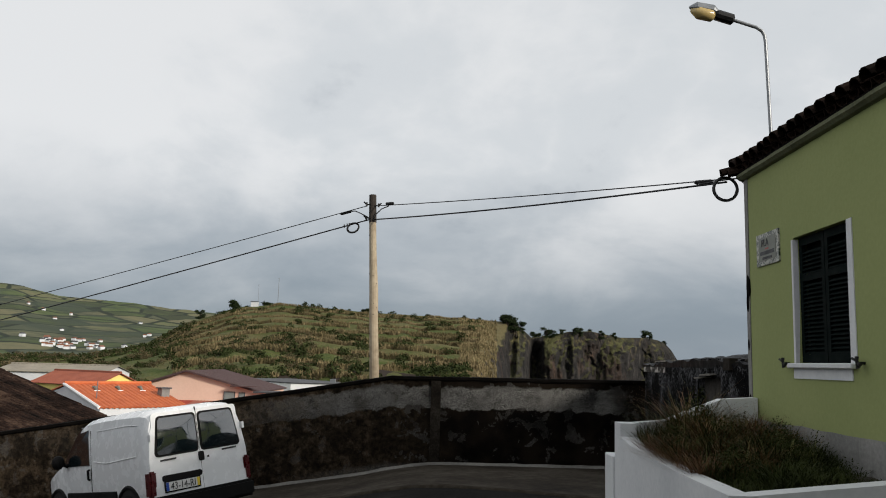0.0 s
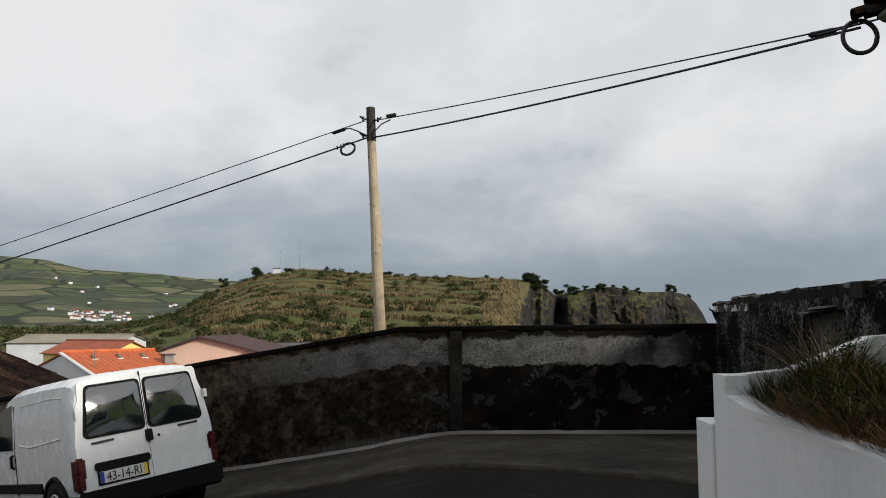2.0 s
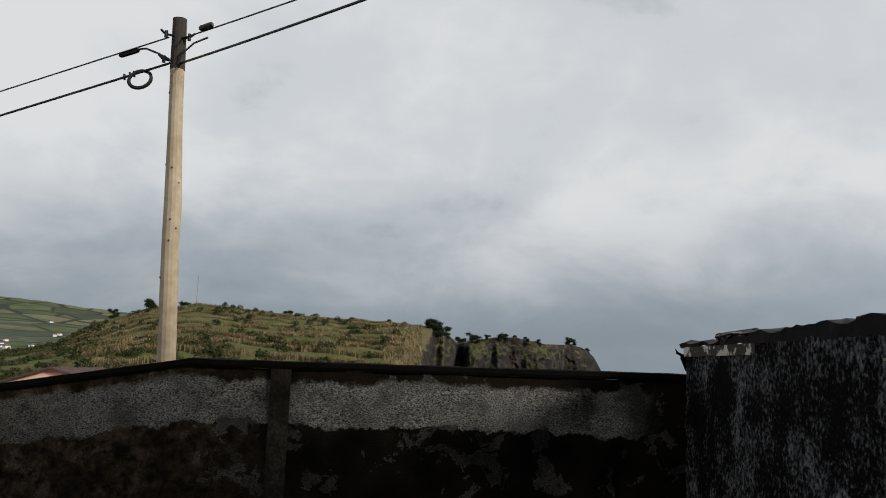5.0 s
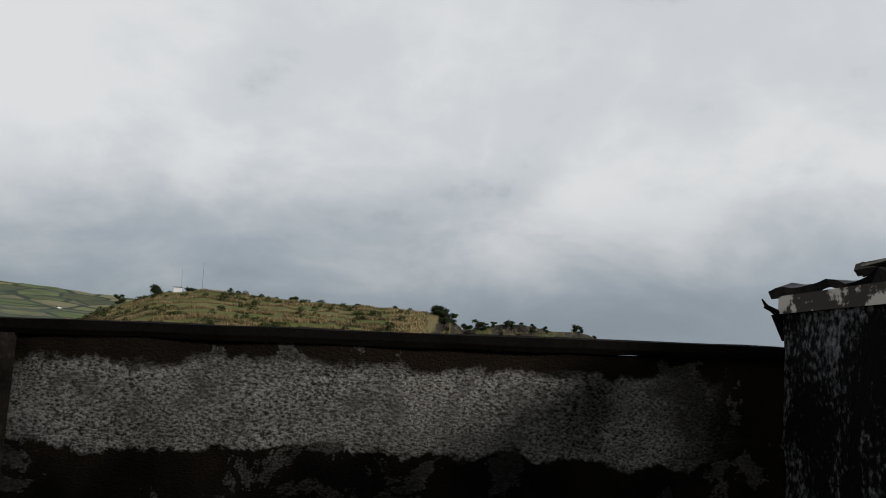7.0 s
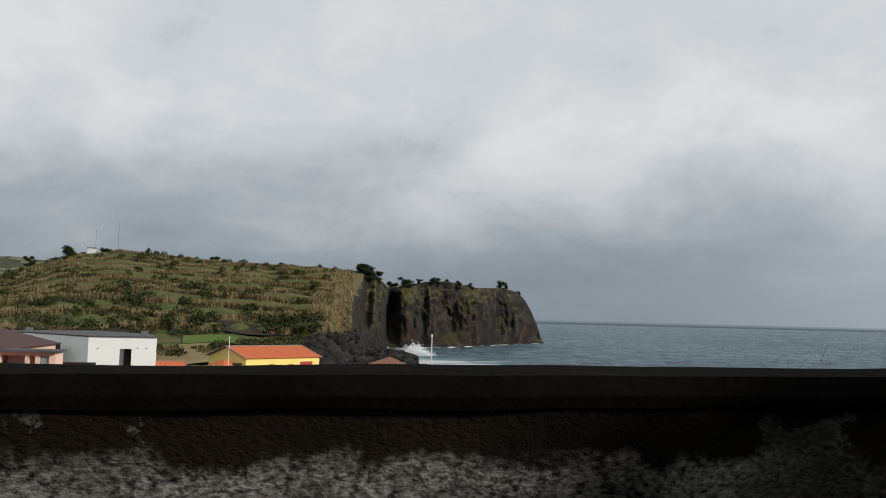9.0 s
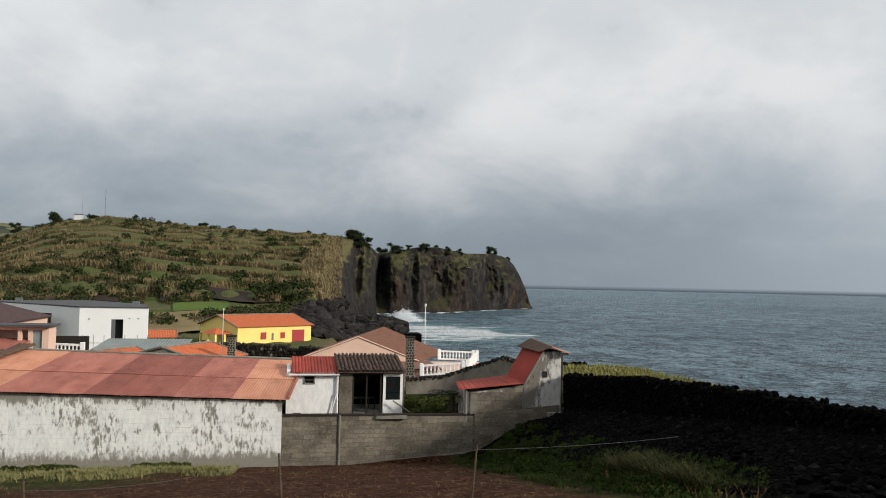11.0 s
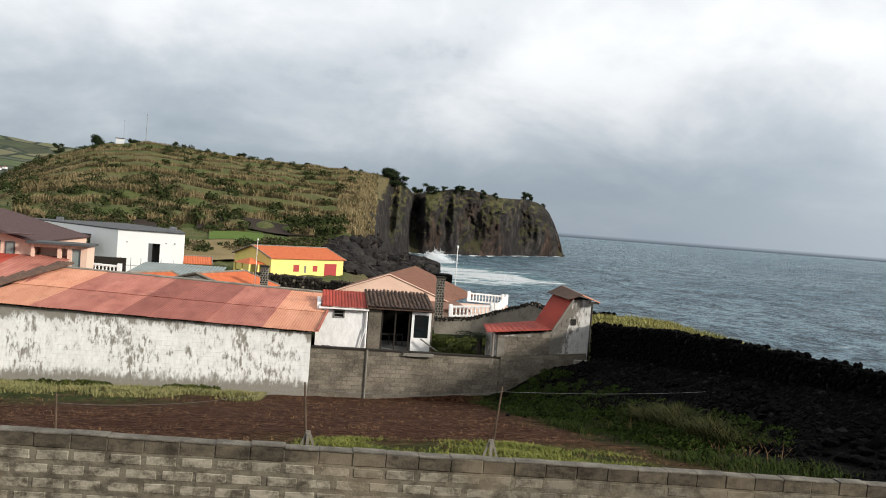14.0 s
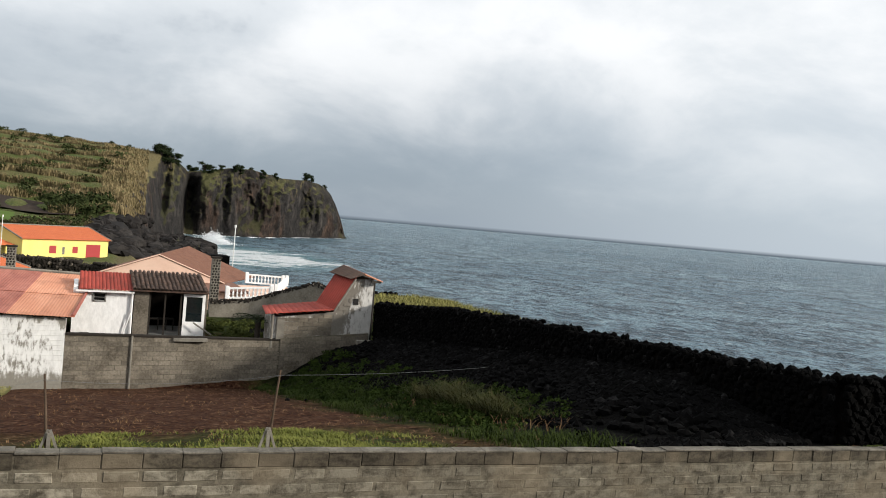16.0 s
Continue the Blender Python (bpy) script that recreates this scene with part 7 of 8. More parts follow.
def porch():
    h = thing("porch", "open porch with a mossy clay tile roof and white glazed door", "porch", (3.4, 53 + DY, -5.0))
    cpart("pillar", boxed(1.76, 2.45, 52.7, 53.0, -5.0, -2.32), M["greyblock"], h, "bare block pillar")
    cpart("back_wall", boxed(1.76, 5.3, 56.3, 56.5, -5.0, -1.9), M["mould"], h)
    cpart("side_wall", boxed(5.15, 5.3, 53.0, 56.3, -5.0, -2.2), M["greyblock"], h)
    cpart("inner_wall", boxed(1.76, 1.9, 53.0, 56.3, -5.0, -2.2), M["mould"], h)
    cpart("floor_slab", boxed(1.76, 5.3, 52.7, 56.3, -5.0, -4.5), M["cement"], h)
    cpart("lintel", boxed(1.76, 5.25, 52.66, 52.9, -2.34, -2.2), M["rockwall"], h)
    for x in (2.5, 3.22, 3.98):
        cpart("frame_post", boxed(x - 0.04, x + 0.04, 52.72, 52.82, -4.5, -2.34), M["rockwall"], h, "dark brown frame post")
    bn = bmesh.new()
    box(bn, 2.6, 3.9, 54.6, 55.0, -3.95, -3.88)
    for x in (2.65, 3.1, 3.5, 3.85):
        box(bn, x, x + 0.05, 54.6, 54.66, -4.5, -3.9)
    cpart("bench", bn, M["wood"], h, "wooden bench inside")
    dr = bmesh.new()
    for x0, x1, z0, z1 in ((4.10, 4.24, -4.47, -2.36), (5.02, 5.16, -4.47, -2.36), (4.24, 5.02, -2.5, -2.36), (4.24, 5.02, -4.47, -3.75)):
        box(dr, x0, x1, 52.70, 52.78, z0, z1)
    cpart("door", dr, M["balus"], h, "white painted door with a tall glazed panel")
    cpart("door_glass", boxed(4.24, 5.02, 52.73, 52.76, -3.75, -2.5), M["glass"], h)
    ln = bmesh.new()
    rod(ln, (4.6, 52.4, -3.75), (5.9, 52.3, -4.6), 0.04)
    cpart("leaning_pole", ln, M["captop"], h)
    one = bmesh.new()
    half_tile(one, (0, 0, 0), (0, 1, 0.16), 0.095, 0.5, 5)
    first = None
    for r in range(8):
        for i in range(17):
            p = Vector((1.72 + 0.212 * i + random.uniform(-0.015, 0.015), 52.35 + 0.44 * r + DY, -2.20 + 0.073 * r + random.uniform(-0.01, 0.02))) - h.location
            if first is None:
                first = part("tile", one, M["mosstile"], h)
                first.location = p
            else:
                o = new("tile", first.data)
                o.parent = h
                o.location = p
                o.rotation_euler = (random.uniform(-0.04, 0.04), random.uniform(-0.06, 0.06), random.uniform(-0.05, 0.05))
    dk = bmesh.new()
    slab(dk, [(1.66, 52.4, -2.22), (5.28, 52.4, -2.22), (5.28, 55.9, -1.64), (1.66, 55.9, -1.64)], 0.07)
    cpart("roof_deck", dk, M["mosstile"], h)


M["annexewash"] = make_whitewash("bright_whitewash", (0.84, 0.84, 0.83), (0.42, 0.40, 0.36), 0.30, -5.5)
white_annexe()
porch()


def yard_wall():
    h = thing("yard_wall", "grey-brown concrete block yard wall at the field edge", "wall", (3.5, 48.7 + DY, -7.0))
    core = bmesh.new()
    a, b = (-1.2, 48.0), (8.2, 48.70)
    loft(core, [(*a, -7), (*b, -7), (*b, -3.95), (*a, -3.78)], [(a[0], a[1] + 0.25, -7), (b[0], b[1] + 0.25, -7), (b[0], b[1] + 0.25, -3.95), (a[0], a[1] + 0.25, -3.78)])
    cpart("mortar", core, M["mortar"], h)
    block_run(h, "block_facing", *(-1.2, 8.2, 48.0, 48.70), -6.6, (-3.80, -3.97), 0.52, 0.21, M["greyblock"])
    cp = bmesh.new()
    loft(cp, [(a[0], a[1] - 0.05, -3.80), (b[0], b[1] - 0.05, -3.97), (b[0], b[1] - 0.05, -3.90), (a[0], a[1] - 0.05, -3.73)], [(a[0], a[1] + 0.3, -3.80), (b[0], b[1] + 0.3, -3.97), (b[0], b[1] + 0.3, -3.90), (a[0], a[1] + 0.3, -3.73)])
    cpart("coping", cp, M["rockwall"], h)
    pp = bmesh.new()
    rod(pp, (1.50, 48.14, -6.3), (1.50, 48.14, -3.8), 0.05)
    cpart("drain_pipe", pp, M["captop"], h, "pale drain pipe")
    cpart("pale_lintel", boxed(3.25, 4.75, 48.18, 48.38, -4.02, -3.88), M["captop"], h, "pale concrete lintel")
    st = bmesh.new()
    loft(st, [(8.2, 48.66, -7), (12.6, 48.60, -6.2), (12.6, 48.60, -3.5), (8.2, 48.66, -3.86)], [(8.2, 48.78, -7), (12.6, 48.78, -6.2), (12.6, 48.78, -3.5), (8.2, 48.78, -3.86)])
    cpart("end_wall", st, M["mortar"], h)
    block_run(h, "end_facing", 8.2, 12.6, 48.655, 48.595, -6.4, (-3.86, -3.52), 0.5, 0.21, M["greyblock"])
    cpart("stone_trough", boxed(11.6, 12.35, 47.2, 47.5, -3.85, -3.65), M["captop"], h, "small pale slab")


yard_wall()


def red_shed():
    h = thing("red_roof_shed", "block shed with a steep rusty red sheet roof and tower gable", "shed", (10.3, 49.5 + DY, -5.0))
    w = bmesh.new()
    prof = [(8.0, -6.8), (12.72, -6.8), (12.72, -0.78), (11.62, -0.84), (10.75, -2.50), (8.0, -2.85)]
    loft(w, [(x, 48.8, z) for x, z in prof], [(x, 51.6, z) for x, z in prof])
    cpart("wall", w, M["oldwash"], h, "block wall with worn whitewash")
    block_run(h, "low_facing", 8.02, 10.7, 48.79, 48.79, -4.3, (-2.90, -2.62), 0.5, 0.21, M["greyblock"])
    block_run(h, "gable_facing", 10.75, 12.70, 48.79, 48.79, -4.3, (-2.4, -0.9), 0.5, 0.21, M["oldwash"], 0.012, 0.85)
    low = bmesh.new()
    ribbed(low, (7.35, 48.45, -2.66), (10.72, 48.45, -2.36), (10.9, 52.0, -2.36), (7.9, 52.0, -2.70), 12, 0.03, 0.03)
    cpart("low_roof", low, M["corr_red"], h, "bright red sheet roof")
    st = bmesh.new()
    ribbed(st, (10.66, 51.9, -2.44), (10.66, 48.5, -2.40), (11.66, 48.5, -0.72), (11.66, 51.9, -0.70), 10, 0.03, 0.03)
    cpart("steep_roof", st, M["rustbrown"], h, "steep rust-stained red sheet")
    vg = bmesh.new()
    tube(vg, [(10.68, 48.45, -2.42), (11.66, 48.45, -0.78)], 0.05, 5)
    cpart("verge", vg, M["captop"], h)
    cap = bmesh.new()
    ribbed(cap, (11.35, 48.4, -0.78), (11.35, 52.2, -0.78), (12.1, 52.2, -0.36), (12.1, 48.4, -0.52), 10, 0.03, 0.03)
    cpart("cap_roof", cap, M["mosstile"], h, "mossy cap roof")
    cap2 = bmesh.new()
    ribbed(cap2, (13.05, 48.4, -0.86), (13.05, 52.2, -0.78), (12.1, 52.2, -0.36), (12.1, 48.4, -0.52), 10, 0.03, 0.03)
    cpart("cap_roof", cap2, M["corr_orange"], h, "orange cap sheet")
    cpart("eave_shadow_board", boxed(12.5, 13.0, 48.45, 48.6, -0.95, -0.84), M["wood"], h)
    cpart("vent_hole", boxed(11.72, 11.98, 48.74, 48.8, -2.1, -1.8), M["dark"], h, "small dark vent opening")
    jb = bmesh.new()
    rod(jb, (7.75, 48.7, -4.3), (7.75, 48.7, -2.72), 0.07)
    box(jb, 8.0, 8.35, 48.74, 48.80, -4.0, -2.95)
    cpart("corner_post", jb, M["captop"], h, "pale corner post")
    dr = bmesh.new()
    rod(dr, (12.9, 49.2, -4.0), (12.9, 49.2, -0.9), 0.06)
    cpart("drain_pipe", dr, M["wood"], h)


red_shed()


def seaside_house():
    h = thing("pink_gable_house", "house with a pink gable and a brown tiled hip roof", "house", (6.0, 80 + DY, -7.5))
    w = bmesh.new()
    prof = [(0.3, -7.5), (9.2, -7.5), (9.2, -3.6), (4.7, -1.98), (0.3, -3.6)]
    loft(w, [(x, 75, z) for x, z in prof], [(x + 3.0, 88, z) for x, z in prof])
    cpart("wall", w, M["pink"], h, "pale pink rendered wall")
    a = bmesh.new()
    ribbed(a, (9.7, 74.96, -3.85), (14.6, 88.5, -4.35), (8.5, 89, -1.86), (4.7, 74.96, -1.90), 34, 0.06, 0.06)
    cpart("roof_slope", a, M["browntile"], h, "brown clay tile slope")
    b = bmesh.new()
    ribbed(b, (-0.1, 74.96, -3.70), (3.0, 88.5, -3.7), (8.5, 89, -1.86), (4.7, 74.96, -1.90), 34, 0.06, 0.06)
    cpart("roof_slope", b, M["browntile"], h, "brown clay tile slope")
    vg = bmesh.new()
    tube(vg, [(-0.1, 74.96, -3.68), (4.7, 74.96, -1.88), (9.7, 74.96, -3.82)], 0.05, 6)
    cpart("verge", vg, M["pink"], h)
    wing = bmesh.new()
    box(wing, 7.6, 10.2, 69.6, 76, -7.5, -3.95)
    cpart("wing", wing, M["pink"], h)
    cpart("wing_roof", boxed(7.4, 10.6, 69.3, 76, -3.95, -3.85), M["browntile"], h)


seaside_house()
balustrade("balustrade", "white turned balustrade on a seaside terrace", (8.95, 69.2, -4.35), (12.1, 69.2, -4.15), 11, -4.35, "")
balustrade("balustrade", "white turned balustrade along the far terrace edge", (12.3, 80, -4.15), (15.4, 80, -4.25), 11, -4.15, "")
balustrade("balustrade", "white rising balustrade at the terrace side", (12.5, 69.6, -4.1), (15.6, 79.4, -4.2), 14, -4.1, "")
tr = boxed(8.0, 15.8, 69.4, 80.3, -9.0, -4.36)
bmesh.ops.translate(tr, verts=tr.verts, vec=(0, DY, 0))
tagged(link("terrace", tr, M["pink"]), "raised pink-rendered terrace above the shore", "terrace")
bx = boxed(12.5, 15.6, 109, 112, -9.0, -3.75)
bmesh.ops.translate(bx, verts=bx.verts, vec=(0, DY, 0))
tagged(link("dark_store", bx, M["lava"]), "dark flat-topped stone store by the shore", "building")


def rubble_wall(name, label, pts, thick, size, material, cat="wall", face=None):
    """A dry wall of lumps along a line of (x, y, foot, top)."""
    h = thing(name, label, cat, (pts[0][0], pts[0][1] + DY, pts[0][2]))
    core = bmesh.new()
    for a, b in zip(pts, pts[1:]):
        d = Vector((b[0] - a[0], b[1] - a[1], 0)).normalized()
        n = Vector((-d.y, d.x, 0)) * thick / 2
        loft(core, [(a[0] - n.x, a[1] - n.y, a[2]), (b[0] - n.x, b[1] - n.y, b[2]), (b[0] - n.x, b[1] - n.y, b[3] - size * 0.5), (a[0] - n.x, a[1] - n.y, a[3] - size * 0.5)],
             [(a[0] + n.x, a[1] + n.y, a[2]), (b[0] + n.x, b[1] + n.y, b[2]), (b[0] + n.x, b[1] + n.y, b[3] - size * 0.5), (a[0] + n.x, a[1] + n.y, a[3] - size * 0.5)])
    cpart("core", core, face or M["mould"], h)
    base = bmesh.new()
    bmesh.ops.create_icosphere(base, subdivisions=1, radius=1)
    bv = np.array([v.co[:] for v in base.verts])
    bf = [[v.index for v in f.verts] for f in base.faces]
    base.free()
    V, Fc = [], []
    for a, b in zip(pts, pts[1:]):
        L = math.hypot(b[0] - a[0], b[1] - a[1])
        d = Vector((b[0] - a[0], b[1] - a[1], 0)).normalized()
        n = Vector((-d.y, d.x, 0))
        for s in np.arange(0, L, size * 0.82):
            f = s / L
            z0, z1 = a[2] + (b[2] - a[2]) * f, a[3] + (b[3] - a[3]) * f
            z = z1 - size * 0.8 if face else z0
            while z < z1 + size * 0.2:
                top_ = z > z1 - size
                for side in ((-1, 1) if not top_ else (-1, 0, 1)):
                    c = Vector((a[0], a[1], 0)) + d * (s + random.uniform(-0.1, 0.1)) + n * (thick / 2 * side)
                    sc = np.array([random.uniform(0.45, 0.75) * size for _ in range(3)])
                    pv = bv * sc * (1 + 0.25 * np.random.uniform(-1, 1, (len(bv), 1)))
                    i = len(V)
                    V += [tuple(q) for q in pv + np.array([c.x, c.y + DY, z + random.uniform(-0.05, 0.05)]) - np.array(h.location)]
                    Fc += [[i + k for k in fc] for fc in bf]
                z += size * 0.78
    me = bpy.data.meshes.new("stones")
    me.from_pydata(V, [], Fc)
    me.materials.append(material)
    o = new("stones", me)
    o.parent = h
    tagged(o, kind="stuff")
    return h


M["gardenface"] = mat("stained_beige_cement", ((0.07, 0.062, 0.048), (0.20, 0.18, 0.145), (0.30, 0.275, 0.23)), 0.9, fine=12, rough=0.95, bump=0.5)
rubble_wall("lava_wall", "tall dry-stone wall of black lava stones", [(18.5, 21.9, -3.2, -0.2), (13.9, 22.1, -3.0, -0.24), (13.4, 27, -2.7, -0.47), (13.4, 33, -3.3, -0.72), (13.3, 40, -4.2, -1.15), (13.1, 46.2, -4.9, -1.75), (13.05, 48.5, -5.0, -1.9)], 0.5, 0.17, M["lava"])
rubble_wall("stone_wall", "low brown lava stone wall before the yellow house", [(-8.5, 112, -7.5, -5.4), (1.0, 108, -7.5, -5.5), (7.5, 100, -7.6, -5.0)], 0.6, 0.45, M["rockwall"])
rubble_wall("garden_wall", "curving grey stone garden wall", [(6.6, 61, -5.2, -3.6), (8.9, 60.6, -5.0, -3.4), (10.4, 60, -5.0, -2.8), (12.4, 58.5, -5.0, -1.95), (14.0, 56, -5.0, -2.6)], 0.3, 0.11, M["rockwall"], cat="wall", face=M["gardenface"])
rubble_wall("shore_wall", "dark stone wall along the shore", [(13.8, 60, -4.5, -2.95), (18, 66, -4.6, -3.2), (22, 70, -4.6, -3.6)], 0.6, 0.35, M["lava"])


# ---------------------------------------------------------------- near block wall of the lower lane
def lane_wall():
    slope = math.atan(0.030)
    h = thing("lane_wall", "low concrete block wall with a pale-topped coping course", "wall", (-5.0, 21.0 + DY, -0.86))
    h.rotation_euler = (0, slope, 0)
    x0, x1 = -14.0, 24.0
    part("mortar", boxed(x0, x1, 0.0115, 0.19, -2.6, -0.02), M["mortar"], h, "smeared grey mortar")
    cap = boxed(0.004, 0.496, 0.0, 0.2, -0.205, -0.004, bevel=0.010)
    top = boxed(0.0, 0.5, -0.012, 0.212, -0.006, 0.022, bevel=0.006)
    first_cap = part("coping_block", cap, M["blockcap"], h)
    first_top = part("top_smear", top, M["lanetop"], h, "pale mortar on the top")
    first_cap.location.x = first_top.location.x = x0
    n = int((x1 - x0) / 0.5)
    for i in range(1, n):
        for f in (first_cap, first_top):
            o = new(f.name.split(".")[0], f.data)
            o.parent = h
            o.location = (x0 + 0.5 * i, random.uniform(-0.009, 0.009), random.uniform(-0.012, 0.010) if f is first_top else random.uniform(-0.004, 0.004))
            o.rotation_euler = (0, random.uniform(-0.012, 0.012), random.uniform(-0.012, 0.012))
    shapes = []
    for k in range(4):
        bm = boxed(0.022, 0.478, 0.0, 0.15, -0.180, -0.020, bevel=0.022)
        for v in bm.verts:
            v.co += noise.noise_vector(v.co * 9 + Vector((k * 9, 0, 0))) * 0.010
        shapes.append(bm)
    protos = [part("block", bm, M["block"], h) for bm in shapes]
    for p in protos:
        p.location = (x0 - 5, 0.02, -1.2)
    for r in range(4):
        for i in range(n):
            x = x0 + 0.5 * i + (0.25 if r % 2 else 0.0) + random.uniform(-0.02, 0.02)
            if x < -12.5 or x > 21.0:
                continue
            p = protos[random.randrange(4)]
            o = new("block", p.data)
            o.parent = h
            o.location = (x, random.choice((0.0, 0.003, 0.006, 0.009)), -0.21 - 0.203 * r)
    for p in protos:
        bpy.data.objects.remove(p)


lane_wall()


# ---------------------------------------------------------------- fence, plants, hedges, trees
def fence_post(x, y, z, hgt, lean, label, strut):
    h = thing("fence_post", label, "fence post", (x, y + DY, z), group="wire fence posts")
    bm = bmesh.new()
    tube(bm, [(0, 0, -0.3), (lean * 0.5, 0, hgt * 0.5), (lean, 0.02, hgt)], [0.026, 0.021, 0.016], 7)
    part("stake", bm, M["twig"], h, "thin brown stake")
    if strut:
        for s in (-1, 1):
            b2 = bmesh.new()
            v = box(b2, -0.020, 0.020, -0.05, -0.02, -0.2, 0.50)
            for k in v:
                k.co.x += s * (0.015 + 0.17 * (0.50 - k.co.z) / 0.50)
            part("brace", b2, M["captop"], h, "pale timber brace")
        part("base_board", boxed(-0.028, 0.028, -0.08, -0.05, -0.2, 0.46), M["captop"], h)
    return h


fence_post(-1.17, 23.6, field_z(-1.17, 23.6), 1.35, -0.12, "thin leaning fence stake with pale braces in the field", True)
fence_post(2.12, 23.3, field_z(2.1, 23.3), 1.45, 0.14, "thin leaning fence stake with pale braces in the field", True)
fence_post(-5.6, 24.2, field_z(-5.6, 24.2), 0.95, -0.05, "short grey fence stake in the field", False)
wire = bmesh.new()
tube(wire, hang((-5.65, 24.2 + DY, -1.2), (-1.29, 23.6 + DY, -0.6), 0.15) + hang((-1.29, 23.6 + DY, -0.6), (2.26, 23.3 + DY, -0.45), 0.10)[1:] + hang((2.26, 23.3 + DY, -0.45), (9.0, 28.75 + DY, -1.32), 0.05)[1:], 0.0026, 4)
tagged(link("fence_wire", wire, M["galv"]), "slack pale wire strung between the field stakes", "wire")


def scatter(n, x0, x1, y0, y1, keep, k=1.0):
    out = []
    while len(out) < n:
        x, y = random.uniform(x0, x1), random.uniform(y0, y1)
        if random.random() < keep(x, y):
            out.append((x, y + DY, field_z(x, y) - 0.02, k))
    return out


def tufts(x, y):
    return max(0.0, min(1.0, 2.2 * (noise.noise(Vector((x * 0.45, y * 0.45, 8))) + 0.25)))


blades("bank_grass", scatter(7000, 6.6, 10.0, 22.4, 47.5, lambda x, y: tufts(x, y) ** 1.5 * min(1.0, (10.8 - x) / 2.5)), M["bankblade"], "rank green grass on the bank below the lava wall", 0.22, 0.012, 0.9)
blades("bank_dry_grass", scatter(500, 7.6, 9.8, 25, 34, lambda x, y: tufts(x + 30, y) ** 2), M["dry"], "dry brown grass on the bank", 0.20, 0.008, 1.1)
blades("bank_tall_grass", scatter(2200, 8.6, 10.8, 26.5, 35.5, lambda x, y: max(0.0, 1 - ((x - 9.0) / 0.7) ** 2 - ((y - 30) / 4.4) ** 2) * tufts(x * 2, y * 2 + 7)), M["tussock"], "tall yellowing grass tussocks on the bank", 0.50, 0.012, 1.1)
blades("field_edge_grass", scatter(16000, -1.5, 6.8, 22.0, 27.5, lambda x, y: tufts(x, y) ** 1.5 * max(0.0, min(1.0, (6.0 - x) / 2.0)) * min(1.0, (x + 1.6) / 1.5)), M["edgeblade"], "bright green grass along the field edge", 0.085, 0.013, 0.9)
blades("wall_foot_grass", scatter(15000, -20, -3.0, 39.5, 47.8, lambda x, y: tufts(x, y) * min(1, max(0.0, (y - 39.3 - 0.25 * max(0.0, x + 9)) / 4))), M["fieldgrass"], "yellowing grass at the foot of the limewashed wall", 0.22, 0.025, 0.7)
blades("field_weeds", scatter(6500, -14, 8, 24, 47.5, lambda x, y: tufts(x * 1.7, y * 1.7) ** 2), M["dry"], "straw and weeds over the ploughed soil", 0.07, 0.011, 1.6)
blades("cliff_top_grass", scatter(9000, 14.2, 21, 42, 62, lambda x, y: 0.8), M["cliffgrass"], "yellow-green grass on the cliff top", 0.25, 0.03, 0.6)


def clumps(name, label, spots, material, rough=0.3, kind="stuff", category="hedge", level=2):
    """Uneven leafy masses: each a knobbly lump of many facets."""
    base = bmesh.new()
    bmesh.ops.create_icosphere(base, subdivisions=level, radius=1)
    bv = np.array([v.co[:] for v in base.verts])
    bf = np.array([[v.index for v in f.verts] for f in base.faces])
    base.free()
    V, Fc = [], []
    n = 0
    for x, y, z, sx, sy, sz, turn in spots:
        k = 1 + rough * np.random.uniform(-1, 1, (len(bv), 1))
        p = bv * k * np.array((sx, sy, sz))
        c, s = math.cos(turn), math.sin(turn)
        p = np.stack((p[:, 0] * c - p[:, 1] * s + x, p[:, 0] * s + p[:, 1] * c + y, p[:, 2] + z), 1)
        V.append(p)
        Fc.append(bf + n)
        n += len(bv)
    me = bpy.data.meshes.new(name)
    me.from_pydata(np.concatenate(V).tolist(), [], np.concatenate(Fc).tolist())
    me.materials.append(material)
    return tagged(new(name, me), label, category, kind=kind)


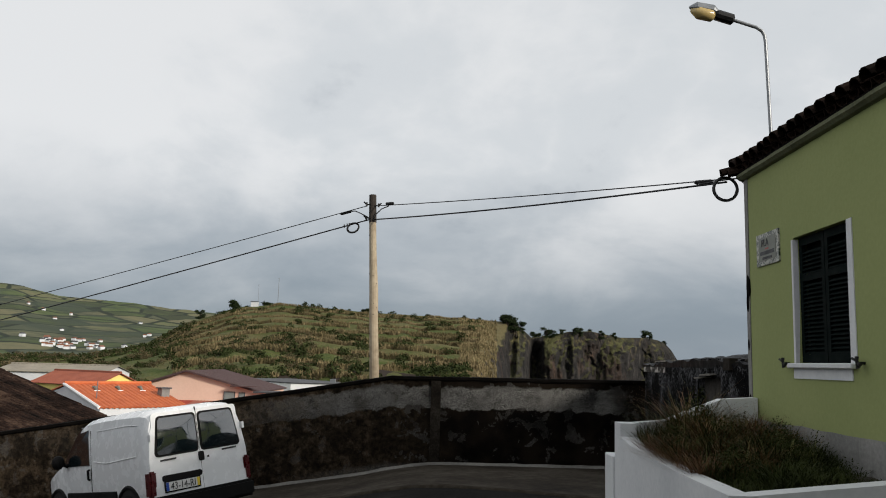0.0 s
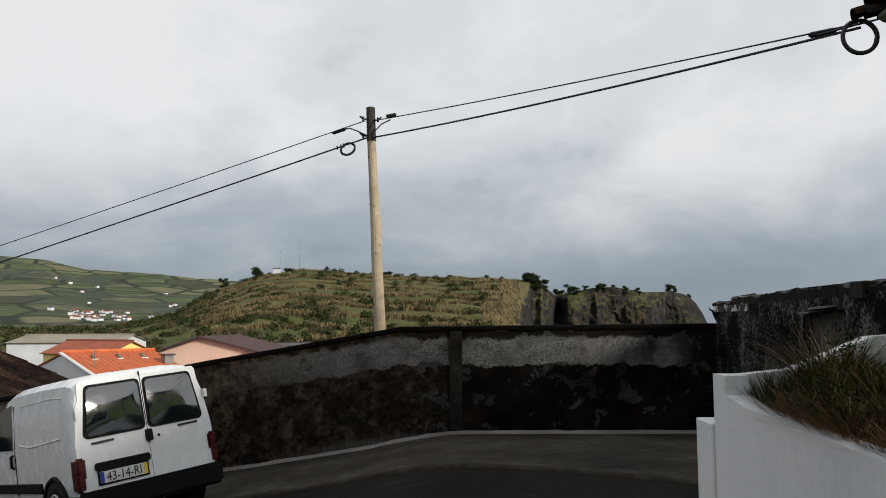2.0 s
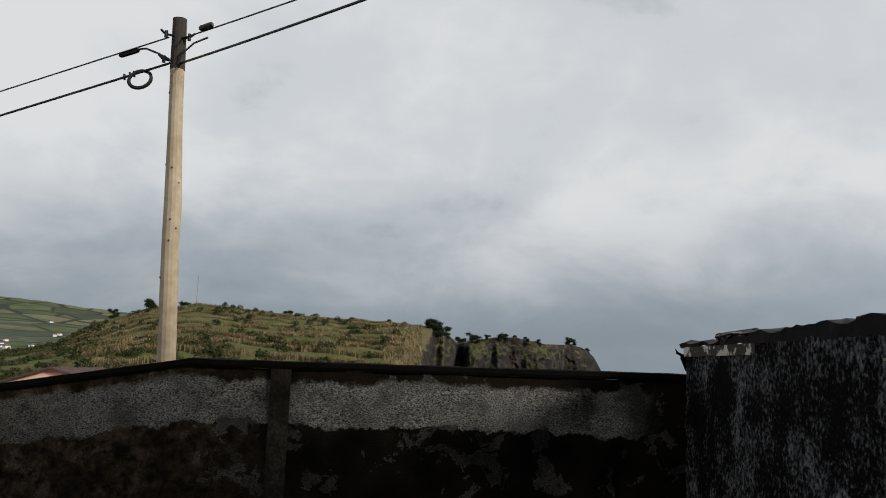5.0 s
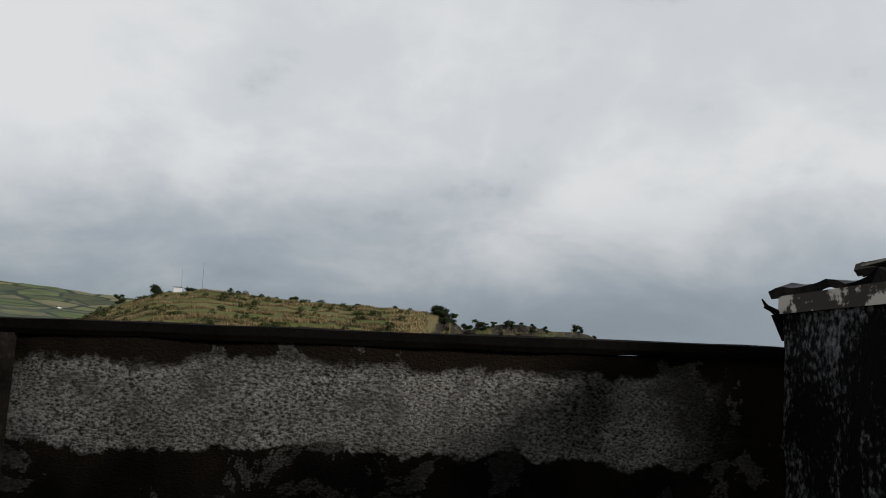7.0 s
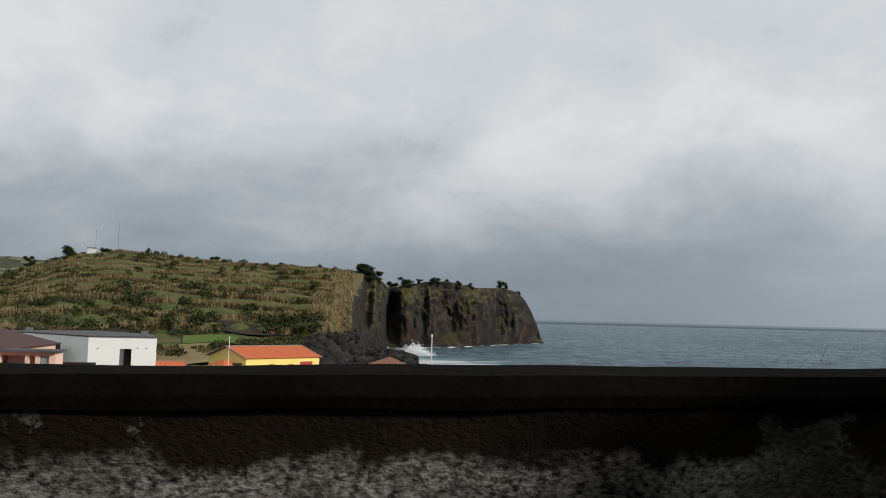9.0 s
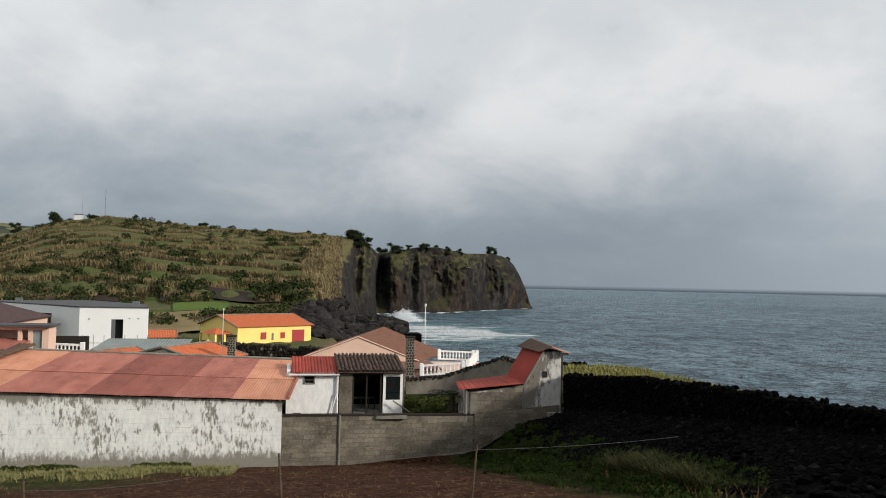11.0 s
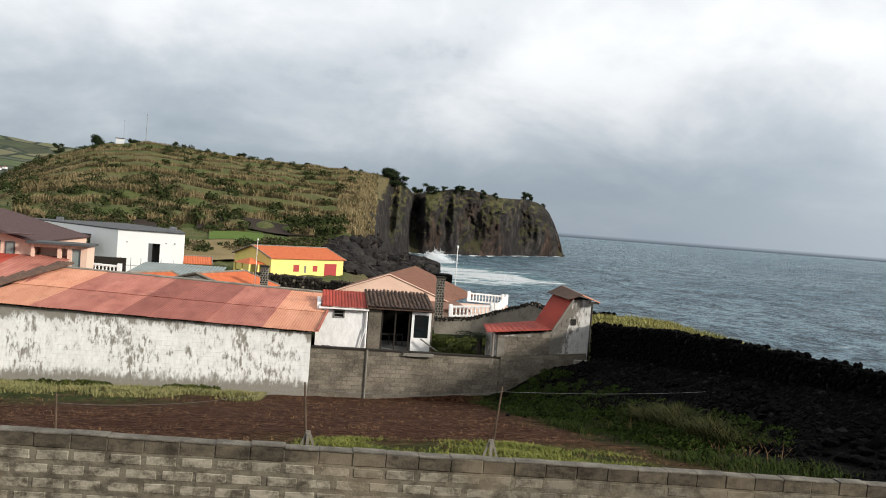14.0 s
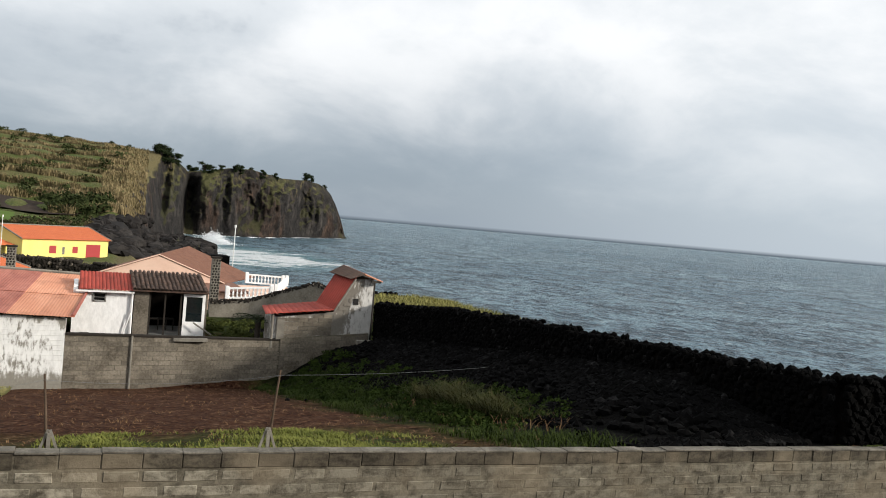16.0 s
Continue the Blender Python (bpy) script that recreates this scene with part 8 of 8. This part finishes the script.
def hedge_spots():
    rows, dark, low = [], [], []
    for line in range(11):
        f0 = 0.012 + line / 11.0
        az = -19.0
        while az < 3.3:
            f = f0 + 0.018 * math.sin(az * 0.5 + line * 1.9) + 0.010 * noise.noise(Vector((az, line, 0)))
            gap = noise.noise(Vector((az * 0.55, line * 5.0, 3))) > 0.55
            if not gap and 0.0 < f < 1.0:
                thick = 0.65 + 0.5 * noise.noise(Vector((az * 0.9, line * 3.0, 8)))
                for _ in range(6):
                    a_ = az + random.uniform(-0.06, 0.06)
                    p = hill_point(a_, 6, min(0.995, max(0.0, f + random.uniform(-0.009, 0.009) * thick)))
                    rows.append((p.x, p.y, p.z - 0.3, (1.5 - 0.5 * f) * (0.75 + 0.7 * thick)))
                if random.random() < 0.012:
                    k = random.uniform(0.7, 1.3)
                    dark.append((p.x, p.y, p.z + 1.2, 2.4 * k, 2.4 * k, 2.6 * k))
            az += 0.032
    # dry grass on the shoulder before the cliff
    for _ in range(7000):
        az, f = random.uniform(1.2, 3.9), random.uniform(0.03, 0.99)
        p = hill_point(az, 6, f)
        rows.append((p.x, p.y, p.z - 0.2, random.uniform(0.6, 1.3)))
    for _ in range(420):
        az = random.uniform(-18, 2.0)
        f = random.uniform(0.0, 0.98)
        if noise.noise(Vector((az * 0.5, f * 9, 1))) > 0.22:
            p = hill_point(az, 6, f)
            k = random.uniform(0.5, 1.3)
            dark.append((p.x, p.y, p.z + 0.9, 2.9 * k, 2.4 * k, 2.2 * k))
    # dark wood at the foot of the shoulder
    for _ in range(46):
        az, f = random.uniform(-2.2, 1.6), random.uniform(0.0, 0.10)
        p = hill_point(az, 6, f)
        k = random.uniform(0.8, 1.4)
        dark.append((p.x, p.y, p.z + 1.2, 2.3 * k, 2.3 * k, 2.4 * k))
    for _ in range(4200):
        az = random.uniform(-34, 1.5)
        r = random.uniform(170, 420) if az > -17 else random.uniform(190, 780)
        prof = hill_profile(az)
        rr, zz = [q[0] for q in prof[0]], [q[1] for q in prof[0]]
        if noise.noise(Vector((az * 0.33, r * 0.02, 6))) > 0.02 and (az < -6 or r < 250):
            p = polar(az, r, lerp(r, rr, zz))
            k = random.uniform(0.5, 1.3) * (0.25 + r / 480)
            low.append((p.x, p.y, p.z + 0.5, 2.6 * k, 2.2 * k, 1.8 * k))
    return rows, dark, low


h_rows, h_dark, h_low = hedge_spots()
blades("hill_hedges", h_rows, M["reed"], "rows of dry brown reed hedge along the hill terraces", 1.75, 0.27, 0.25, category="hedge")
leaf_mass("hill_shrubs", "dark scrub patches on the terraced hill", h_dark, M["bush"], 90, 0.52)
leaf_mass("valley_scrub", "dark green scrub and trees filling the valley", h_low[::2], M["bush"], 60, 0.46)
leaf_mass("valley_bare_scrub", "leafless brown scrub filling the valley", h_low[1::2], M["baretwig"], 70, 0.34)
shore_rocks = []
for _ in range(1500):
    az = random.uniform(0.8, 8.0)
    prof = hill_profile(az)[0]
    r = random.uniform(150, 445 if az < 6.5 else 400)
    z = lerp(r, [q[0] for q in prof], [q[1] for q in prof])
    if SEA - 1.5 < z < -5.2 and noise.noise(Vector((az * 0.9, r * 0.02, 2))) > -0.15:
        p = polar(az, r, z)
        k = random.uniform(0.4, 1.0) ** 2 * (0.6 + r / 300)
        shore_rocks.append((p.x, p.y, p.z + 0.2, 2.4 * k, 2.0 * k, 1.5 * k, random.uniform(0, 3)))
clumps("shore_rocks", "black lava boulders along the shore below the cliff", shore_rocks, M["shorerock"], 0.35, category="rocks")


def tree(name, label, az, el, r, size, lean=0.0):
    """A wind-bent tree on the skyline: tapered trunk, limbs, and a broken crown of small leaf faces."""
    p = polar(az, r, EYE.z + r * math.tan(radians(el)) - size)
    t = thing(name, label, "tree", p, group="headland trees")
    tr_ = bmesh.new()
    tube(tr_, [(0, 0, -3), (0.1 * size * lean, 0, 0.4 * size), (0.25 * size * lean, 0, 0.75 * size)], [0.06 * size, 0.045 * size, 0.02 * size], 6)
    heads = []
    for k in range(9):
        a = random.uniform(0, 6.28)
        e_ = Vector((math.cos(a) * random.uniform(0.08, 0.34) * size + 0.2 * size * lean, math.sin(a) * 0.26 * size, random.uniform(0.12, 0.92) * size))
        tube(tr_, [(0.12 * size * lean, 0, 0.42 * size), e_ * 0.7 + Vector((0, 0, 0.12 * size)), e_], [0.025 * size, 0.016 * size, 0.006 * size], 5)
        heads.append(e_)
    part("trunk", tr_, M["poletop"], t, "dark bent trunk")
    pts, faces = [], []
    for c in heads:
        for _ in range(170):
            d = Vector((random.gauss(0, 1), random.gauss(0, 1), random.gauss(0, 0.6)))
            q = c + d * size * 0.105
            s = size * random.uniform(0.03, 0.06)
            u = Vector((random.uniform(-1, 1), random.uniform(-1, 1), random.uniform(-1, 1))).normalized()
            w = u.orthogonal().normalized()
            i = len(pts)
            pts += [q + u * s, q + w * s * 0.7, q - u * s, q - w * s * 0.7]
            faces.append((i, i + 1, i + 2, i + 3))
    me = bpy.data.meshes.new("crown")
    me.from_pydata(pts, [], faces)
    me.materials.append(M["leaf"])
    o = new("crown", me)
    o.parent = t
    tagged(o, "sparse dark leafy crown")


for az, el, r, s in ((4.3, 3.45, 570, 7), (4.62, 3.25, 566, 8), (5.3, 3.05, 567, 7), (8.0, 2.55, 606, 6), (8.5, 2.62, 610, 5), (10.4, 2.72, 635, 5), (4.45, 3.62, 572, 9), (4.75, 3.55, 572, 10), (5.15, 3.4, 570, 10), (5.5, 3.05, 575, 8), (6.6, 2.42, 606, 7), (7.35, 2.75, 606, 9), (6.9, 2.3, 606, 6), (9.4, 2.75, 620, 6), (9.8, 2.7, 625, 6), (11.2, 2.55, 640, 6), (12.0, 2.45, 660, 6), (14.25, 2.62, 724, 8), (14.5, 2.5, 726, 6), (15.45, 2.0, 762, 5),
                    (-14.6, 3.95, 720, 12), (-14.2, 3.8, 722, 10), (-13.7, 3.6, 725, 9), (-12.3, 3.95, 716, 9), (-16.6, 3.2, 760, 9), (-5.4, 3.72, 645, 8), (-1.0, 3.5, 610, 6), (1.6, 3.45, 592, 6)):
    tree("headland_tree", "dark wind-bent tree on the headland skyline", az, el, r, s * 1.05, random.uniform(-0.7, 0.9))


def hill_hut():
    p = polar(-13.1, 718, EYE.z + 718 * math.tan(radians(3.72)))
    h = thing("hilltop_hut", "small white hut on the hilltop", "hut", p)
    part("wall", boxed(-3, 3, -2, 2, -3, 2.0), M["white"], h)
    part("roof", boxed(-3.4, 3.4, -2.4, 2.4, 2.0, 2.5), M["slate"], h)
    for az, el, hh in ((-11.55, 4.0, 24), (-12.9, 4.0, 16)):
        q = polar(az, 716, EYE.z + 716 * math.tan(radians(el)))
        m = thing("radio_mast", "thin grey radio mast on the hilltop", "mast", q, group="radio masts")
        bm = bmesh.new()
        rod(bm, (0, 0, -4), (0, 0, hh * 0.8), 0.32 if hh > 20 else 0.16, 0.2 if hh > 20 else 0.1, 6)
        part("shaft", bm, M["galv"], m)
        b2 = bmesh.new()
        rod(b2, (0, 0, hh * 0.8), (0, 0, hh * 0.86), 0.3, n=6)
        part("aerial", b2, M["galv"], m)


hill_hut()


def mast(x, y, z0, z1, r, label):
    m = thing("flag_mast", label, "mast", (x, y + DY, z0))
    bm = bmesh.new()
    rod(bm, (0, 0, -1), (0, 0, z1 - z0), r, r * 0.6, 6)
    part("shaft", bm, M["balus"], m)
    b2 = bmesh.new()
    rod(b2, (0, 0, z1 - z0), (0, 0, z1 - z0 + 4 * r), 1.5 * r, n=6)
    part("finial", b2, M["balus"], m)


mast(13.6, 95, -9.0, 0.05, 0.07, "thin white mast standing by the shore")
mast(-5.65, 72, -5.0, 0.2, 0.035, "thin pale pole above the low roofs")


# ---------------------------------------------------------------- village far off, spray, palm
def far_village():
    first = None
    for k in range(46):
        az = random.gauss(-24.2, 1.6) if k < 34 else random.uniform(-28, -15)
        r = random.uniform(1150, 1330) if k < 34 else random.uniform(1500, 2100)
        u, v = (az + 70) / 62, (r - 780) / 1900
        p = far_hill_point(u, v)
        h = thing("village_house", "small white house with a clay tile roof in the far village", "house", p, random.uniform(0, 90), group="far village houses")
        w, d, e_ = random.uniform(5, 9), random.uniform(4, 7), random.uniform(2, 4)
        part("wall", boxed(-w / 2, w / 2, -d / 2, d / 2, -3, e_), M["white"], h)
        rf = bmesh.new()
        loft(rf, [(-w / 2, -d / 2, e_), (w / 2, -d / 2, e_), (w / 2, d / 2, e_), (-w / 2, d / 2, e_)], [(-w / 2, -0.1, e_ + 2.2), (w / 2, -0.1, e_ + 2.2), (w / 2, 0.1, e_ + 2.2), (-w / 2, 0.1, e_ + 2.2)])
        part("roof", rf, M["browntile"] if k % 3 else M["slate"], h)


far_village()


def palm():
    p = (7.75, 51.2, -3.95)
    t = thing("sago_palm", "dark sago palm with arching fronds in the yard", "palm", p)
    bm = bmesh.new()
    tube(bm, [(0, 0, -0.75), (0, 0, 0.3), (0.02, 0, 0.55)], [0.16, 0.15, 0.1], 8)
    part("trunk", bm, M["poletop"], t)
    for k in range(22):
        a = 6.283 * k / 22 + random.uniform(-0.1, 0.1)
        up_ = random.uniform(0.35, 1.0)
        fr = bmesh.new()
        L = random.uniform(1.1, 1.5)
        spine = [Vector((math.cos(a) * L * f, math.sin(a) * L * f, 0.5 + up_ * (f * 1.1 - f * f * 0.95))) for f in np.linspace(0, 1, 9)]
        tube(fr, spine, 0.012, 4)
        side = Vector((-math.sin(a), math.cos(a), 0))
        for i in range(1, 9):
            for s in (-1, 1):
                q = spine[i]
                tip = q + side * s * 0.26 + (spine[i] - spine[i - 1]).normalized() * 0.12 - Vector((0, 0, 0.05))
                w = (spine[i] - spine[i - 1]) * 0.22
                fr.faces.new([fr.verts.new(x) for x in (q - w, q + w, tip)])
        part("frond", fr, M["leaf"], t)


palm()
yard = []
for _ in range(170):
    x, y = random.uniform(5.4, 12), random.uniform(50, 59)
    k = random.uniform(0.25, 0.9)
    yard.append((x, y + DY, -4.5, 0.45 * k, 0.4 * k, 0.28 * k, random.uniform(0, 3)))
leaf_mass("yard_shrubs", "low green shrubs and grass in the walled yard", [q[:6] for q in yard], M["yardleaf"], 130, 0.05, "shrubs")
bank = []
for _ in range(900):
    x, y = random.uniform(7.4, 10.6), random.uniform(26, 48)
    if tufts(x + 9, y) > 0.3:
        k = random.uniform(0.25, 0.8)
        bank.append((x, y + DY, field_z(x, y), 0.4 * k, 0.4 * k, 0.3 * k, random.uniform(0, 3)))
leaf_mass("bank_shrubs", "low dark shrubs on the bank below the lava wall", [q[:6] for q in bank], M["shrub"], 90, 0.036, "shrubs")
heap = []
for _ in range(17000):
    x, y = random.uniform(8.8, 13.2), 22.2 + 24.8 * random.random() ** 1.5
    if random.random() < min(1.0, (x - 8.8) / 1.8) and tufts(x * 0.6 + 4, y * 0.6) < 0.85:
        k = random.uniform(0.35, 1.0) ** 1.5
        heap.append((x, y + DY, field_z(x, y) + 0.03, 0.17 * k, 0.15 * k, 0.12 * k, random.uniform(0, 3)))
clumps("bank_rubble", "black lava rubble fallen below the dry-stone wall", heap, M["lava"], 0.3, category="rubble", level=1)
foot = []
for _ in range(160):
    x = random.choice((random.gauss(-11.5, 1.3), random.gauss(-6.5, 0.7), random.uniform(-14, -5.5)))
    k = random.uniform(0.15, 0.6)
    foot.append((x, 47.2 + random.uniform(-0.5, 0.3) + DY, field_z(x, 47) + 0.05, 0.5 * k, 0.35 * k, 0.35 * k, random.uniform(0, 3)))
leaf_mass("wall_foot_shrubs", "low green shrubs against the limewashed wall", [q[:6] for q in foot], M["yardleaf"], 130, 0.045, "shrubs")


def spray():
    p = polar(8.3, 470, SEA)
    spots = []
    for _ in range(4200):
        t_ = abs(random.gauss(0, 2.8)) * random.random() ** 0.5
        spots.append((p.x + random.gauss(0, 4.6 - 0.42 * min(8, t_)), p.y + random.gauss(0, 3), SEA + t_, random.uniform(0.08, 0.32), random.uniform(0.08, 0.32), random.uniform(0.08, 0.4), 0))
    clumps("wave_spray", "white spray of a wave breaking on the rocks", spots, M["foam"], 0.4, category="wave", level=1)


spray()


# ---------------------------------------------------------------- plots below the hill, rubble, unseen light blockers behind the street
def plot(name, label, az0, az1, r0, r1, material):
    """A field laid on the slope, a little above the ground."""
    def f(u, v):
        az = az0 + (az1 - az0) * u
        r = r0 + (r1 - r0) * v + 6 * math.sin(az * 0.9)
        prof, w = hill_profile(az)
        p = polar(az, r, lerp(r, [q[0] for q in prof], [q[1] for q in prof]))
        p.z += 0.55
        return p
    tagged(grid_object(name, 26, 10, f, material), label, "field", kind="structure")


pasture = mat("bright_pasture", ((0.060, 0.105, 0.022), (0.105, 0.15, 0.035)), 0.05, fine=20, rough=0.95, bump=0.0, spec=0.05)
ploughed = mat("dark_ploughed_plot", ((0.022, 0.017, 0.014), (0.055, 0.042, 0.033)), 0.06, fine=20, rough=0.95, bump=0.0, spec=0.05)
straw = mat("tall_dry_grass", ((0.13, 0.105, 0.05), (0.27, 0.205, 0.105)), 0.08, fine=18, rough=0.95, bump=0.0, spec=0.05)
blackplot = mat("black_lava_plot", ((0.008, 0.008, 0.008), (0.030, 0.027, 0.025)), 0.06, fine=20, rough=0.95, bump=0.0, spec=0.05)
plot("ground_pasture", "bright green pasture below the hill", -7.2, -3.6, 214, 250, pasture)
plot("ground_pasture", "bright green pasture below the hill", -3.3, 0.6, 206, 246, pasture)
plot("ground_plot", "dark ploughed plot at the hill foot", -8.0, 0.5, 262, 288, ploughed)
plot("ground_dry_grass", "tall dry grass behind the white building", -9.4, -5.0, 150, 212, straw)
plot("ground_lava_plot", "black stony plot above the shore", 0.6, 4.2, 170, 240, blackplot)
plot("ground_lava_plot", "black stony plot above the shore", 1.2, 4.6, 246, 300, blackplot)
plot("ground_plot", "dark ploughed plot in the valley", -15.0, -10.5, 250, 268, ploughed)
plot("ground_pasture", "bright green pasture in the valley", -27.5, -20.0, 560, 640, pasture)
rocks = []
for _ in range(1500):
    x, y = 13.2 - abs(random.gauss(0, 1.7)), random.uniform(22.4, 46)
    k = random.uniform(0.4, 1.3)
    rocks.append((x, y + DY, field_z(x, y) + 0.03, 0.17 * k, 0.15 * k, 0.12 * k, random.uniform(0, 3)))
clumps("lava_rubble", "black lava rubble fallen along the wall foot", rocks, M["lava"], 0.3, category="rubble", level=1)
# two plain boxes out of view, added to cut sky light in the street
wb = boxed(-22.0, 9.0, -22.0, -15.0, -1.0, 4.6)
tagged(link("wall_behind", wb, M["cement"]), "plain unseen block added behind the street to cut sky light", "wall", kind="structure")
wb = boxed(-19.0, -10.0, -15.0, -3.0, -3.0, 5.5)
tagged(link("wall_left", wb, M["cement"]), "plain unseen block added left of the street to cut sky light", "wall", kind="structure")
